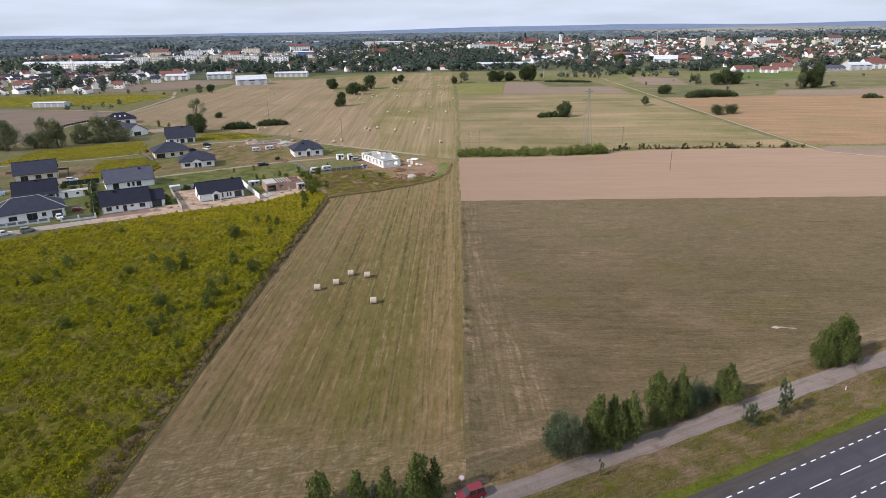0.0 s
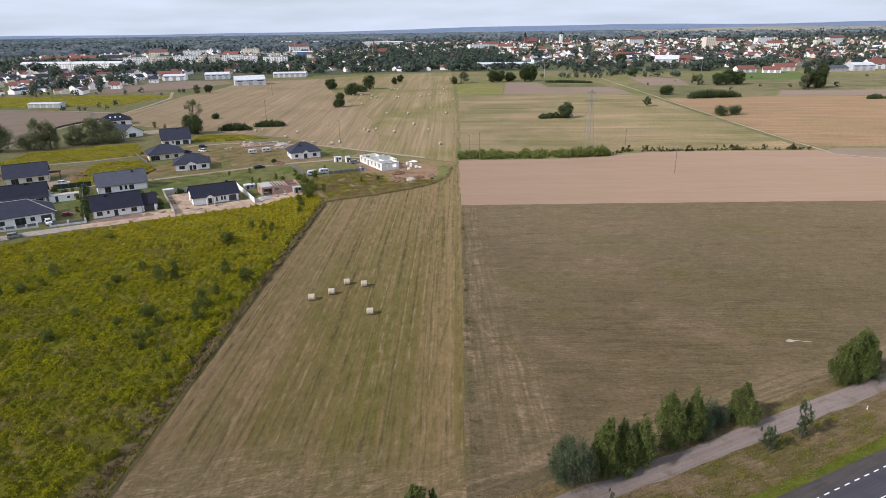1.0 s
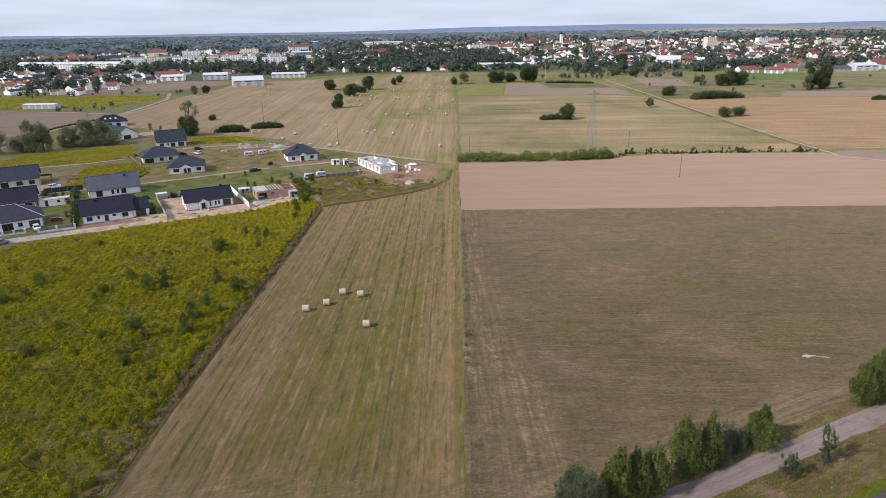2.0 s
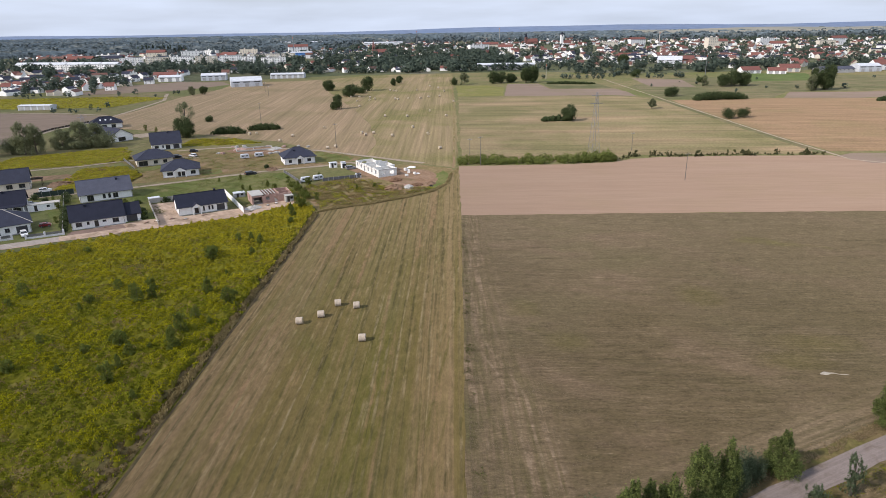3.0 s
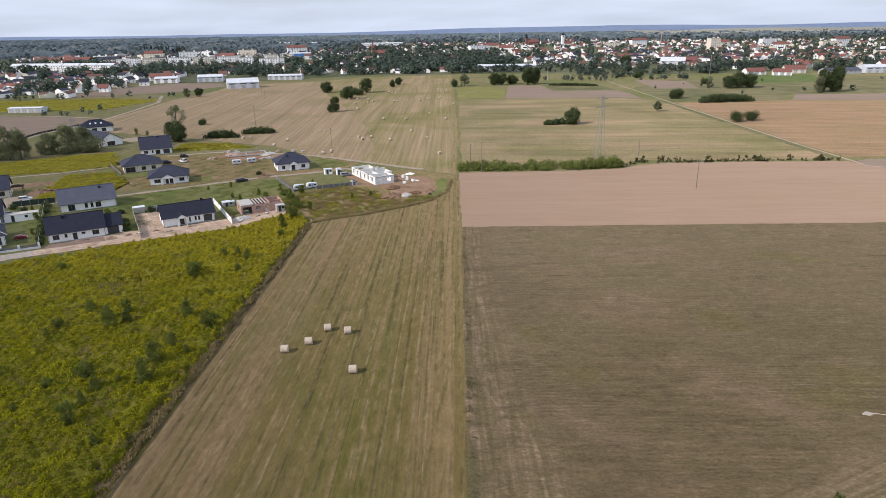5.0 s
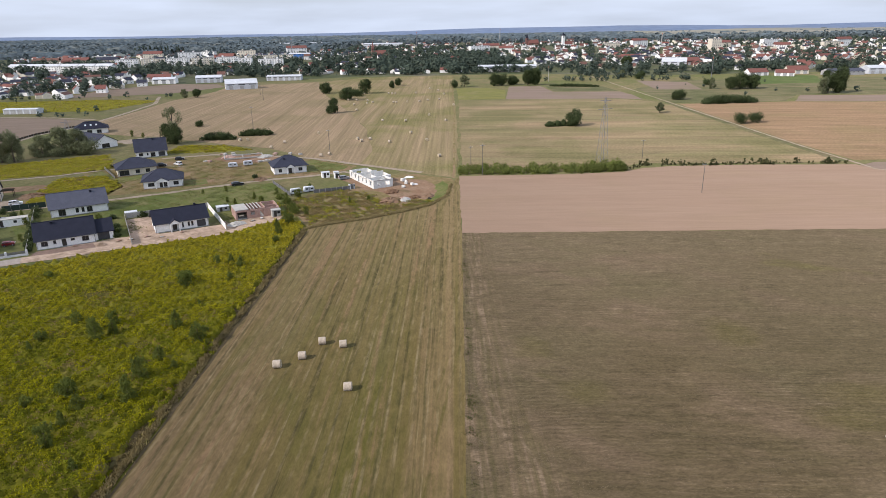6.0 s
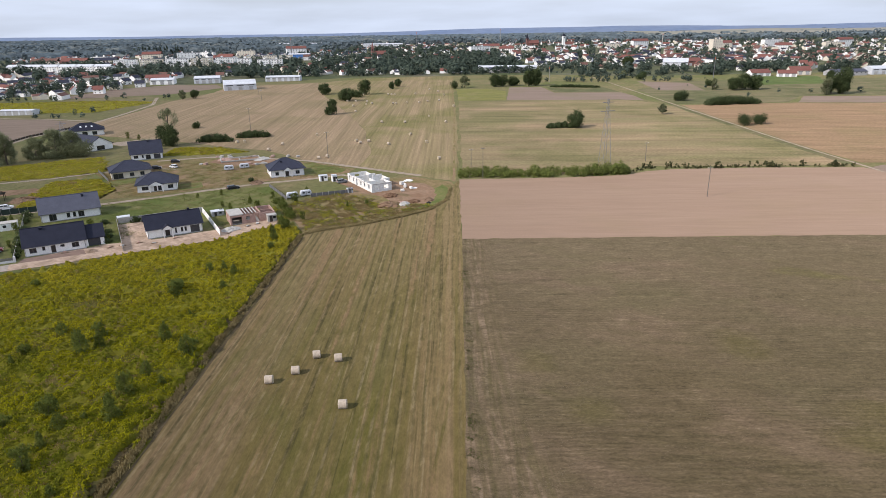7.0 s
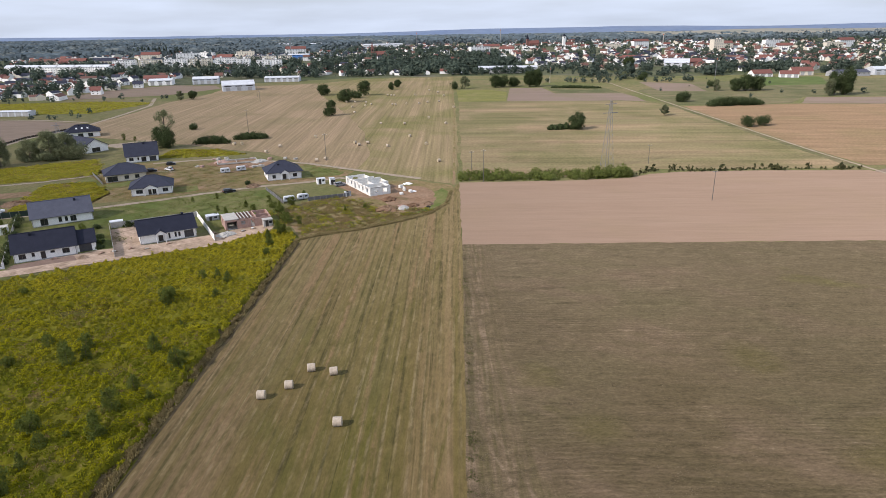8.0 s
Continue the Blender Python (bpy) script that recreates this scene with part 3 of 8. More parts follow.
def thing(name, label, category, x=0, y=0, z=0, turn=0, group="", kind=""):
    ob = new(name)
    ob.empty_display_size = 0.5
    ob.matrix_basis = pose(x, y, z, 0, 0, turn)
    return tagged(ob, label, category, group, kind)


def quads_mesh(name, v, mat):
    """A mesh of loose quads from an array (n, 4, 3)."""
    n = len(v)
    me = bpy.data.meshes.new(name)
    me.vertices.add(4 * n)
    me.vertices.foreach_set("co", np.ascontiguousarray(v, dtype=np.float32).ravel())
    me.loops.add(4 * n)
    me.loops.foreach_set("vertex_index", np.arange(4 * n, dtype=np.int32))
    me.polygons.add(n)
    me.polygons.foreach_set("loop_start", np.arange(0, 4 * n, 4, dtype=np.int32))
    me.update(calc_edges=True)
    me.materials.append(mat)
    return me


def leaf_quads(c, size, rng, normal=None, tilt=1.0, long=1.5):
    """Quads at the centres c, of about that size, facing normal with a random tilt."""
    n = len(c)
    w = rng.normal(size=(n, 3)) * tilt
    if normal is not None:
        w = w + normal
    w /= np.linalg.norm(w, axis=1, keepdims=True) + 1e-9
    u = np.cross(w, rng.normal(size=(n, 3)))
    u /= np.linalg.norm(u, axis=1, keepdims=True) + 1e-9
    s = np.cross(w, u)
    k = (np.asarray(size) * rng.uniform(0.6, 1.3, n))[:, None] * 0.5
    u, s = u * k * long, s * k
    return np.stack([c - u, c - 0.25 * u - s, c + u, c - 0.25 * u + s], axis=1)


def plume_quads(c, tall, wide, rng, lean=0.35):
    """Upright pointed sprays standing on the places c."""
    n = len(c)
    u = rng.normal(size=(n, 3)) * (lean, lean, 0.12) + (0, 0, 1)
    u /= np.linalg.norm(u, axis=1, keepdims=True)
    w = np.cross(u, rng.normal(size=(n, 3)))
    w /= np.linalg.norm(w, axis=1, keepdims=True) + 1e-9
    k = rng.uniform(0.55, 1.35, n)[:, None]
    u, w = u * k * tall, w * k * wide * 0.5
    return np.stack([c - 0.35 * u, c - w, c + 0.65 * u, c + w], axis=1)


def crown_points(blobs, n, rng, shell=0.72, clump=18, rise=1.25):
    """Leaf places and outward ways: sprays of leaves on lumpy ellipsoids (x, y, z, rx, ry, rz)."""
    b = np.array(blobs)
    wgt = (b[:, 3] * b[:, 5])
    k = max(8, n // clump)
    pick = rng.choice(len(b), k, p=wgt / wgt.sum())
    d = rng.normal(size=(k, 3))
    d /= np.linalg.norm(d, axis=1, keepdims=True)
    r = shell + (1.22 - shell) * rng.random(k) ** 0.8
    c = b[pick, :3] + d * b[pick, 3:] * r[:, None]
    spread = (b[pick, 3] + b[pick, 5]) * 0.5 * rng.uniform(0.12, 0.26, k)
    own = rng.integers(0, k, n)
    off = rng.normal(size=(n, 3)) * spread[own][:, None] * (0.72, 0.72, rise)
    return c[own] + off, d[own]


def inside(poly, x, y):
    """Which of the places lie in the polygon."""
    hit = np.zeros(len(x), bool)
    for (ax, ay), (bx, by) in zip(poly, poly[1:] + poly[:1]):
        cross = (ay > y) != (by > y)
        hit ^= cross & (x < (bx - ax) * (y - ay) / ((by - ay) or 1e-9) + ax)
    return hit


def lumps(x, y, scale, seed):
    """Smooth random values about 0 over the plan."""
    r = np.random.default_rng(seed)
    s = np.zeros(len(x))
    for k in range(10):
        a, p, q = r.uniform(0, 6.283), r.uniform(0, 6.283), r.uniform(0.5, 2.0) / scale
        s += np.sin((x * math.cos(a) + y * math.sin(a)) * q * 6.283 + p)
    return s / 3.0


# ---- ground and fields ----
def patch(name, pts, z, mat, label, step=6.0, wobble=0.35, seed=0, kind="structure", category="field"):
    """A flat field with slightly uneven edges."""
    r = random.Random(seed)
    ring = []
    for (ax, ay), (bx, by) in zip(pts, pts[1:] + pts[:1]):
        n = max(1, min(60, int(math.hypot(bx - ax, by - ay) / step)))
        for i in range(n):
            k = i / n
            j = 0 if i == 0 else wobble
            ring.append((ax + (bx - ax) * k + r.uniform(-j, j), ay + (by - ay) * k + r.uniform(-j, j)))
    bm = bmesh.new()
    fc = bm.faces.new([bm.verts.new((x, y, z)) for x, y in ring])
    fc.normal_update()
    if fc.normal.z < 0:
        fc.normal_flip()
    bmesh.ops.triangulate(bm, faces=bm.faces[:], ngon_method="EAR_CLIP")
    me = bpy.data.meshes.new(name)
    bm.to_mesh(me)
    bm.free()
    me.materials.append(mat)
    return tagged(new(name, me), label, category, kind=kind)


def ribbon(name, pts, width, z, mat, label, wobble=0.15, seed=0, category="track"):
    """A strip of ground along a line, with uneven edges."""
    r = random.Random(seed)
    fine = []
    for a, b in zip(pts, pts[1:]):
        n = max(1, int(math.hypot(b[0] - a[0], b[1] - a[1]) / 3))
        fine += [(a[0] + (b[0] - a[0]) * i / n, a[1] + (b[1] - a[1]) * i / n) for i in range(n)]
    fine.append(pts[-1])
    s, k = Shape(), 0
    v, f = [], []
    for i, (x, y) in enumerate(fine):
        p, q = fine[max(0, i - 1)], fine[min(len(fine) - 1, i + 1)]
        dx, dy = q[0] - p[0], q[1] - p[1]
        d = math.hypot(dx, dy)
        nx, ny = -dy / d, dx / d
        for side in (1, -1):
            h = side * (width / 2) + r.uniform(-wobble, wobble)
            v.append((x + nx * h, y + ny * h, z))
        if i:
            f.append((2 * i - 1, 2 * i + 1, 2 * i, 2 * i - 2))
    s.add(v, f)
    ob = new(name, s.mesh(name))
    ob.data.materials.append(mat)
    return tagged(ob, label, category, kind="structure")


g = Shape()
g.add([(-4900, -1500, 0), (4900, -1500, 0), (4900, 4960, 0), (-4900, 4960, 0)], [(0, 1, 2, 3)])
tagged(part("ground", g, M_BASE), "dry green and brown grassland, flat to the horizon", "ground", kind="structure")
patch("ground_town", [(-2600, 905), (-700, 905), (-450, 740), (-235, 740), (-120, 800), (40, 812), (120, 800), (200, 760), (420, 780), (700, 700), (2600, 800), (3000, 2300), (-3000, 2300)], 0.02, M_TOWN, "green and grey ground under the town", 60, 8, category="ground")
patch("ground_forest", [(-3400, 2290), (3400, 2290), (4000, 4940), (-4000, 4940)], 0.03, M_FORESTFLOOR, "pale clearings and meadows in the far forest", 200, 20, category="ground")
patch("field_hay", [(-44.4, 44), (-44.6, 98), (-44.3, 130), (-43.9, 160), (-43.7, 209.6), (-41, 211.5), (-32, 216), (-22.2, 221.2), (-16, 226.5), (-10.5, 231.5), (-5.5, 238), (-3.2, 246), (-2.0, 256), (-1.2, 267), (0.2, 273.5), (0.9, 273.5), (1.2, 231), (1.3, 201), (1.1, 124), (0.8, 66), (0.5, 62)], 0.05, M_HAY, "mown hay meadow with green and tan swaths", 3, 0.12, 1)
patch("field_stubble", [(-0.6, 60), (-0.2, 124), (0.0, 204.3), (60, 204.6), (126, 205.0), (330, 205.6), (330, 225), (110, 118.4), (80.4, 103.6), (58.6, 93), (36, 82.4), (14, 69.9)], 0.045, M_STUB, "cut olive-brown stubble field with faint rows", 3, 0.3, 2)
patch("field_sown", [(1.4, 204.4), (60, 204.7), (126, 205.1), (330, 205.8), (330, 271), (169, 273.4), (162, 290), (118, 291.5), (90, 290.5), (76, 287.5), (66, 280.6), (40, 277.4), (0.9, 276.2)], 0.06, M_SOWN, "freshly sown smooth pinkish-brown soil", 3, 0.3, 3)
patch("field_hay_far", [(-0.5, 274), (0.6, 300), (-0.2, 471), (-3, 640), (-4, 798), (-107, 782), (-148, 732), (-115, 600), (-75, 480), (-52, 400), (-40, 330), (-42, 300), (-16, 283.5)], 0.05, M_HAYFAR, "far mown hay meadow with pale swaths", 8, 0.6, 4)
patch("field_stubble_west", [(-42, 300), (-40, 330), (-52, 400), (-75, 480), (-115, 600), (-148, 732), (-233, 698), (-226, 640), (-236, 560), (-231.5, 478), (-234, 445), (-235, 420), (-214, 398), (-186, 386), (-150, 372), (-116, 352), (-93, 342), (-65, 314)], 0.055, M_HAYWEST, "tan stubble field with slanting swaths", 8, 0.6, 5)
patch("field_pale_east", [(2, 281), (64, 284), (75, 296), (158.6, 294), (157, 325), (155, 370), (154.2, 404), (152, 490), (146, 516), (126, 536), (40, 542), (2, 543)], 0.05, M_EASTFAR, "pale striped grassland with tan bands", 8, 0.5, 6)
patch("field_green_strip", [(2, 545), (39, 545), (44, 616), (30, 640), (0, 640)], 0.05, M_YELLOWGREEN, "light green grass strip", 8, 0.5, 7)
patch("field_purple_soil", [(39.5, 544), (126, 539), (143, 531), (144, 560), (140, 592), (84, 597), (80, 652), (50, 652)], 0.05, M_GREYSOIL, "greyish purple ploughed soil", 8, 0.5, 8)
patch("field_green_mid", [(85, 600), (140, 596), (136, 640), (84, 652)], 0.055, M_GREEN, "rough green grass plot", 8, 0.5, 9)
patch("field_ripe", [(166.5, 299), (330, 300), (520, 480), (420, 520), (297, 497), (245, 505), (159.5, 499), (160.8, 404), (162.2, 345)], 0.05, M_ORANGE, "orange-tan ripe stubble field", 8, 0.5, 10)
patch("field_grey_corner", [(167, 272), (330, 272), (330, 292), (172, 294), (162.5, 288)], 0.05, M_GREYSOIL, "grey ploughed field corner", 8, 0.4, 11)
patch("field_grey_east", [(246, 507), (297, 499), (420, 522), (420, 560), (323, 540), (269, 545)], 0.055, M_GREYSOIL, "grey ploughed field", 8, 0.5, 12)
patch("pasture_east", [(158.6, 505), (240, 508), (268, 548), (330, 546), (430, 600), (460, 700), (300, 700), (215, 690), (158, 612)], 0.04, M_GREEN, "green and yellowish pasture", 10, 1, 13)
patch("lane_grass", [(158.4, 296), (162.6, 297), (160.8, 325), (159.2, 360), (158.2, 404), (157.2, 446), (155.4, 494), (154.4, 540), (152.6, 540), (152.2, 490), (154.2, 404), (155.2, 370), (157.2, 325)], 0.065, M_GREEN, "green grass along a dirt track", 6, 0.4, 66)
patch("pasture_bright", [(262, 640), (345, 650), (380, 735), (300, 740)], 0.06, M_BRIGHT, "bright green meadow by the farm", 10, 1, 14)
patch("field_grey_north", [(176, 606), (214, 600), (225, 672), (182, 700)], 0.06, M_GREYSOIL, "grey fallow strip", 8, 0.6, 28)
patch("field_brown_west", [(-430, 296), (-300, 322), (-237, 341), (-240, 362), (-242.6, 390), (-239.6, 406), (-236.6, 422), (-242, 450), (-275, 463), (-337, 473), (-560, 488)], 0.05, M_BROWNWEST, "bare reddish-brown soil field", 8, 0.5, 15)
patch("field_brown_northwest", [(-355, 590), (-262, 628), (-235, 690), (-255, 725), (-300, 735), (-345, 690)], 0.05, M_BROWNWEST, "bare brown soil field", 8, 0.5, 16)
patch("weed_strip_west", [(-460, 490), (-262, 500), (-246, 566), (-290, 580), (-460, 566)], 0.05, M_WEEDBASE, "ground under yellow weeds", 8, 0.5, 17)
patch("meadow_floor", [(-120, 20), (-44.0, 20), (-44.3, 98), (-44.0, 130), (-43.6, 160), (-43.4, 208), (-50, 222), (-58, 214), (-66, 205), (-81, 197.5), (-97, 187.5), (-108.5, 181.5), (-118, 173), (-150, 150), (-260, 92)], 0.03, M_WEEDBASE, "ground under the tall yellow weeds", 4, 0.4, 18)
patch("waste_plot", [(-43.5, 209), (-32, 215.5), (-22.2, 220.8), (-10.5, 231.0), (-5.2, 237.8), (-2.8, 246), (-1.6, 256), (-0.8, 267), (-2, 272), (-16, 281), (-26, 279), (-41, 262), (-52, 249.5), (-62, 236), (-56, 222), (-50, 223)], 0.035, M_WASTE, "rough waste ground with weeds", 4, 0.5, 19)
patch("dirt_plot", [(-27, 252), (-21, 243), (-12, 240), (-6, 247), (-5, 258), (-12, 270), (-24, 274), (-44, 279), (-45, 272), (-33, 256)], 0.06, M_DIRT, "trodden brown building-site soil", 3, 0.8, 20)
patch("grass_nook", [(-14, 234), (-8.5, 238), (-5, 244), (-3.4, 252), (-3, 262), (-5.5, 269), (-8.4, 262), (-7.2, 252), (-8.6, 244)], 0.07, M_LAWN, "green grass corner", 2, 0.7, 21)
patch("garden_block_south", [(-128, 205), (-116, 190), (-98, 202), (-92, 200), (-88, 206), (-66, 223), (-54, 226), (-58, 246), (-70, 268), (-92, 263), (-124, 242), (-140, 220)], 0.05, M_LAWN, "garden lawns between the houses", 4, 0.4, 22)
patch("garden_block_north", [(-128, 250), (-108, 256), (-75, 276), (-56, 281), (-44, 290), (-42, 298), (-64, 312), (-92, 320), (-118, 324), (-150, 318), (-158, 292)], 0.05, M_WASTE, "mown dry plots around new houses", 4, 0.4, 23)
patch("yellow_plot_upper", [(-206, 304), (-166, 330), (-147, 297), (-166, 285), (-205, 270)], 0.05, M_WASTE, "ground under yellow weeds on a plot", 4, 0.5, 24)
patch("yellow_plot_lower", [(-160, 279), (-142, 284), (-126, 264), (-126, 250), (-146, 234), (-152, 246)], 0.05, M_WASTE, "ground under yellow weeds on an empty plot", 4, 0.5, 25)
patch("yard_sand", [(-114, 189.5), (-90, 196.5), (-66, 208.5), (-56, 217), (-54, 225), (-60, 224), (-68, 217), (-74, 213), (-86.5, 205.8), (-98, 202)], 0.07, M_SAND, "bare sandy front yards of new houses", 3, 0.5, 26)
patch("forecourt_paving", [(-112.8, 187.8), (-113.0, 191.0), (-101.4, 197.9), (-97.8, 193.4), (-104, 189.8)], 0.082, M_PAVEPINK, "pinkish-brown paved forecourt before a bungalow", 2, 0.15, 69)
patch("yard_sand_side", [(-103.5, 220.5), (-90, 197), (-86.5, 206), (-92, 214), (-96, 224.8)], 0.075, M_SAND, "bare sandy side yard", 3, 0.3, 27)
patch("soil_behind_houses", [(-198, 255), (-176, 262), (-160, 269), (-154, 263), (-168, 254), (-194, 247)], 0.07, M_DIRT, "bare reddish-brown soil behind the houses", 3, 0.7, 67)
patch("drive_paved", [(-146, 232), (-155, 246), (-161, 243), (-152, 229)], 0.075, M_LANE, "pale gravel parking place behind a house", 3, 0.3, 68)
patch("lawn_dark_west", [(-151, 294), (-137, 279.5), (-125, 287.5), (-121, 281), (-131, 271.5), (-141, 270), (-150, 282)], 0.075, M_LAWN, "dark green watered lawn beside a house", 3, 0.3, 61)
patch("lawn_dark_east", [(-102, 263.5), (-95, 268), (-99, 276), (-107, 272.5)], 0.075, M_LAWN, "small green lawn beside a house", 3, 0.3, 62)
patch("lawn_hip_house", [(-60, 286), (-47, 291), (-46, 297), (-64, 311), (-76, 306), (-79, 293)], 0.075, M_LAWN, "green lawn round a white house", 3, 0.4, 63)
patch("yard_gravel", [(-184, 366), (-172, 358), (-150, 372), (-156, 382), (-170, 380)], 0.075, M_LANE, "pale gravel yard behind houses", 3, 0.6, 64)
patch("site_foundation_bed", [(-110, 314), (-94, 304), (-80, 311), (-78, 320), (-92, 326), (-108, 324)], 0.075, M_DIRT, "bare pinkish soil of a building plot", 3, 0.5, 65)
ribbon("meadow_edge", [(-46.9, 40), (-47.0, 86), (-46.4, 110), (-45.5, 135), (-44.9, 160), (-44.6, 207)], 3.4, 0.055, M_EDGESOIL, "dry brown grass and soil along the meadow edge", 0.7, 39, "soil strip")
# rut strip whose dark tone paints the shadow beside the pale grass line
ribbon("meadow_rut", [(-44.15, 40), (-44.3, 98), (-44.0, 130), (-43.6, 160), (-43.4, 207)], 0.45, 0.065, M_RUTSHADE, "dark wheel rut along the mown edge", 0.12, 40, "rut")
ribbon("lane_sandy", [(-175, 141), (-150, 158), (-126, 177), (-110, 185.5), (-97, 192.5), (-84, 199.5), (-70, 206.5), (-62, 211)], 5.2, 0.085, M_SAND, "sandy unpaved lane past the houses", 0.3, 31)
ribbon("lane_paved", [(-190, 130.5), (-150, 158.2), (-126, 177.2), (-113, 184.4)], 4.6, 0.092, M_PAVED, "pale grey paved lane before the houses", 0.15, 36)
ribbon("lane_middle", [(-215, 205), (-150, 231), (-122, 244), (-108, 252), (-90, 263.5), (-75, 272.5), (-58, 279), (-46, 286), (-36, 280)], 2.6, 0.085, M_LANE, "narrow sandy lane between plots", 0.25, 32)
ribbon("lane_north", [(-14, 283.5), (-26, 290.5), (-42, 300.5), (-65, 314.5), (-89, 323), (-114, 326), (-135, 318)], 2.6, 0.085, M_LANE, "sandy farm track along the field edge", 0.25, 33)
ribbon("lane_west", [(-229, 318), (-233.4, 341), (-236.6, 362), (-239, 390), (-236, 406), (-233, 422), (-233.6, 451), (-235, 482), (-241, 545), (-262, 600)], 2.8, 0.085, M_LANE, "pale dirt road across the fields", 0.3, 34)
ribbon("lane_field_west", [(-560, 491), (-337, 476), (-275, 466), (-240, 453.5)], 2.8, 0.085, M_LANE, "pale dirt road along a bare field", 0.3, 48)
ribbon("lane_plot", [(-215, 262), (-165, 283), (-147, 296), (-128, 302), (-118, 300)], 2.0, 0.085, M_LANE, "pale plot track", 0.2, 35)
ribbon("lane_east", [(230, 232), (164.7, 281), (163.6, 301), (161.8, 325), (160.4, 358), (159.3, 404), (158.2, 446), (156.6, 494), (155.6, 540), (153.8, 606), (151, 729), (147, 800)], 1.3, 0.085, M_LANE, "pale dirt track between far fields", 0.3, 36)
ribbon("boundary_strip", [(-1.2, 273), (-1, 300), (-1.4, 471), (-3.5, 640), (-4.5, 795)], 0.8, 0.08, M_WASTE, "grassy balk between two meadows", 0.4, 37, "grass strip")
ribbon("track_bank", [(4, 66.6), (14.5, 71.4), (24, 76), (38.5, 83.4), (57, 92.6), (73, 100.4), (119, 123.2)], 2.6, 0.07, M_EDGESOIL, "dark brown soil bank with dry grass beside the track", 0.5, 47, "soil strip")
ribbon("gravel_track", [(-20, 51.2), (-4, 59.8), (6.5, 64.6), (17, 69.5), (26, 73.9), (40, 80.9), (58.5, 90.1), (74, 97.8), (120, 120.7), (330, 225)], 3.3, 0.09, M_GRAVEL, "grey gravel service track beside the road", 0.3, 38)
RD = Vector((0.8956, 0.4449)).normalized()
RN = Vector((-RD.y, RD.x))


def along_road(s, d):
    p = Vector((33.07, 63.25)) + RD * s + RN * d
    return p.x, p.y


def road_strip(name, d0, d1, z, mat, label, wobble=0.0, seed=0, s0=-180, s1=420):
    return patch(name, [along_road(s0, d0), along_road(s1, d0), along_road(s1, d1), along_road(s0, d1)], z, mat, label, 6, wobble, seed, category="road")


road_strip("road_verge", 2.25, 12.4, 0.06, M_VERGE, "dry grassy verge with stones", 0.3, 41)
road_strip("road_verge_green", 2.2, 4.0, 0.075, M_VERGEGREEN, "fresh green grass edge of the road", 0.25, 42)
road_strip("road_shoulder", 0.25, 2.3, 0.085, M_SHOULDER, "dark tarred road shoulder", 0.06, 43)
road_strip("road", -9.4, 0.3, 0.095, M_ASPHALT, "dark asphalt main road with white markings", 0, 44)
road_strip("road_verge_far", -16, -9.4, 0.06, M_VERGE, "dry verge beyond the road", 0.2, 45)


# ---- trees ----
EDGE_X = (-44.7, -44.8, -44.4, -43.9, -43.7)

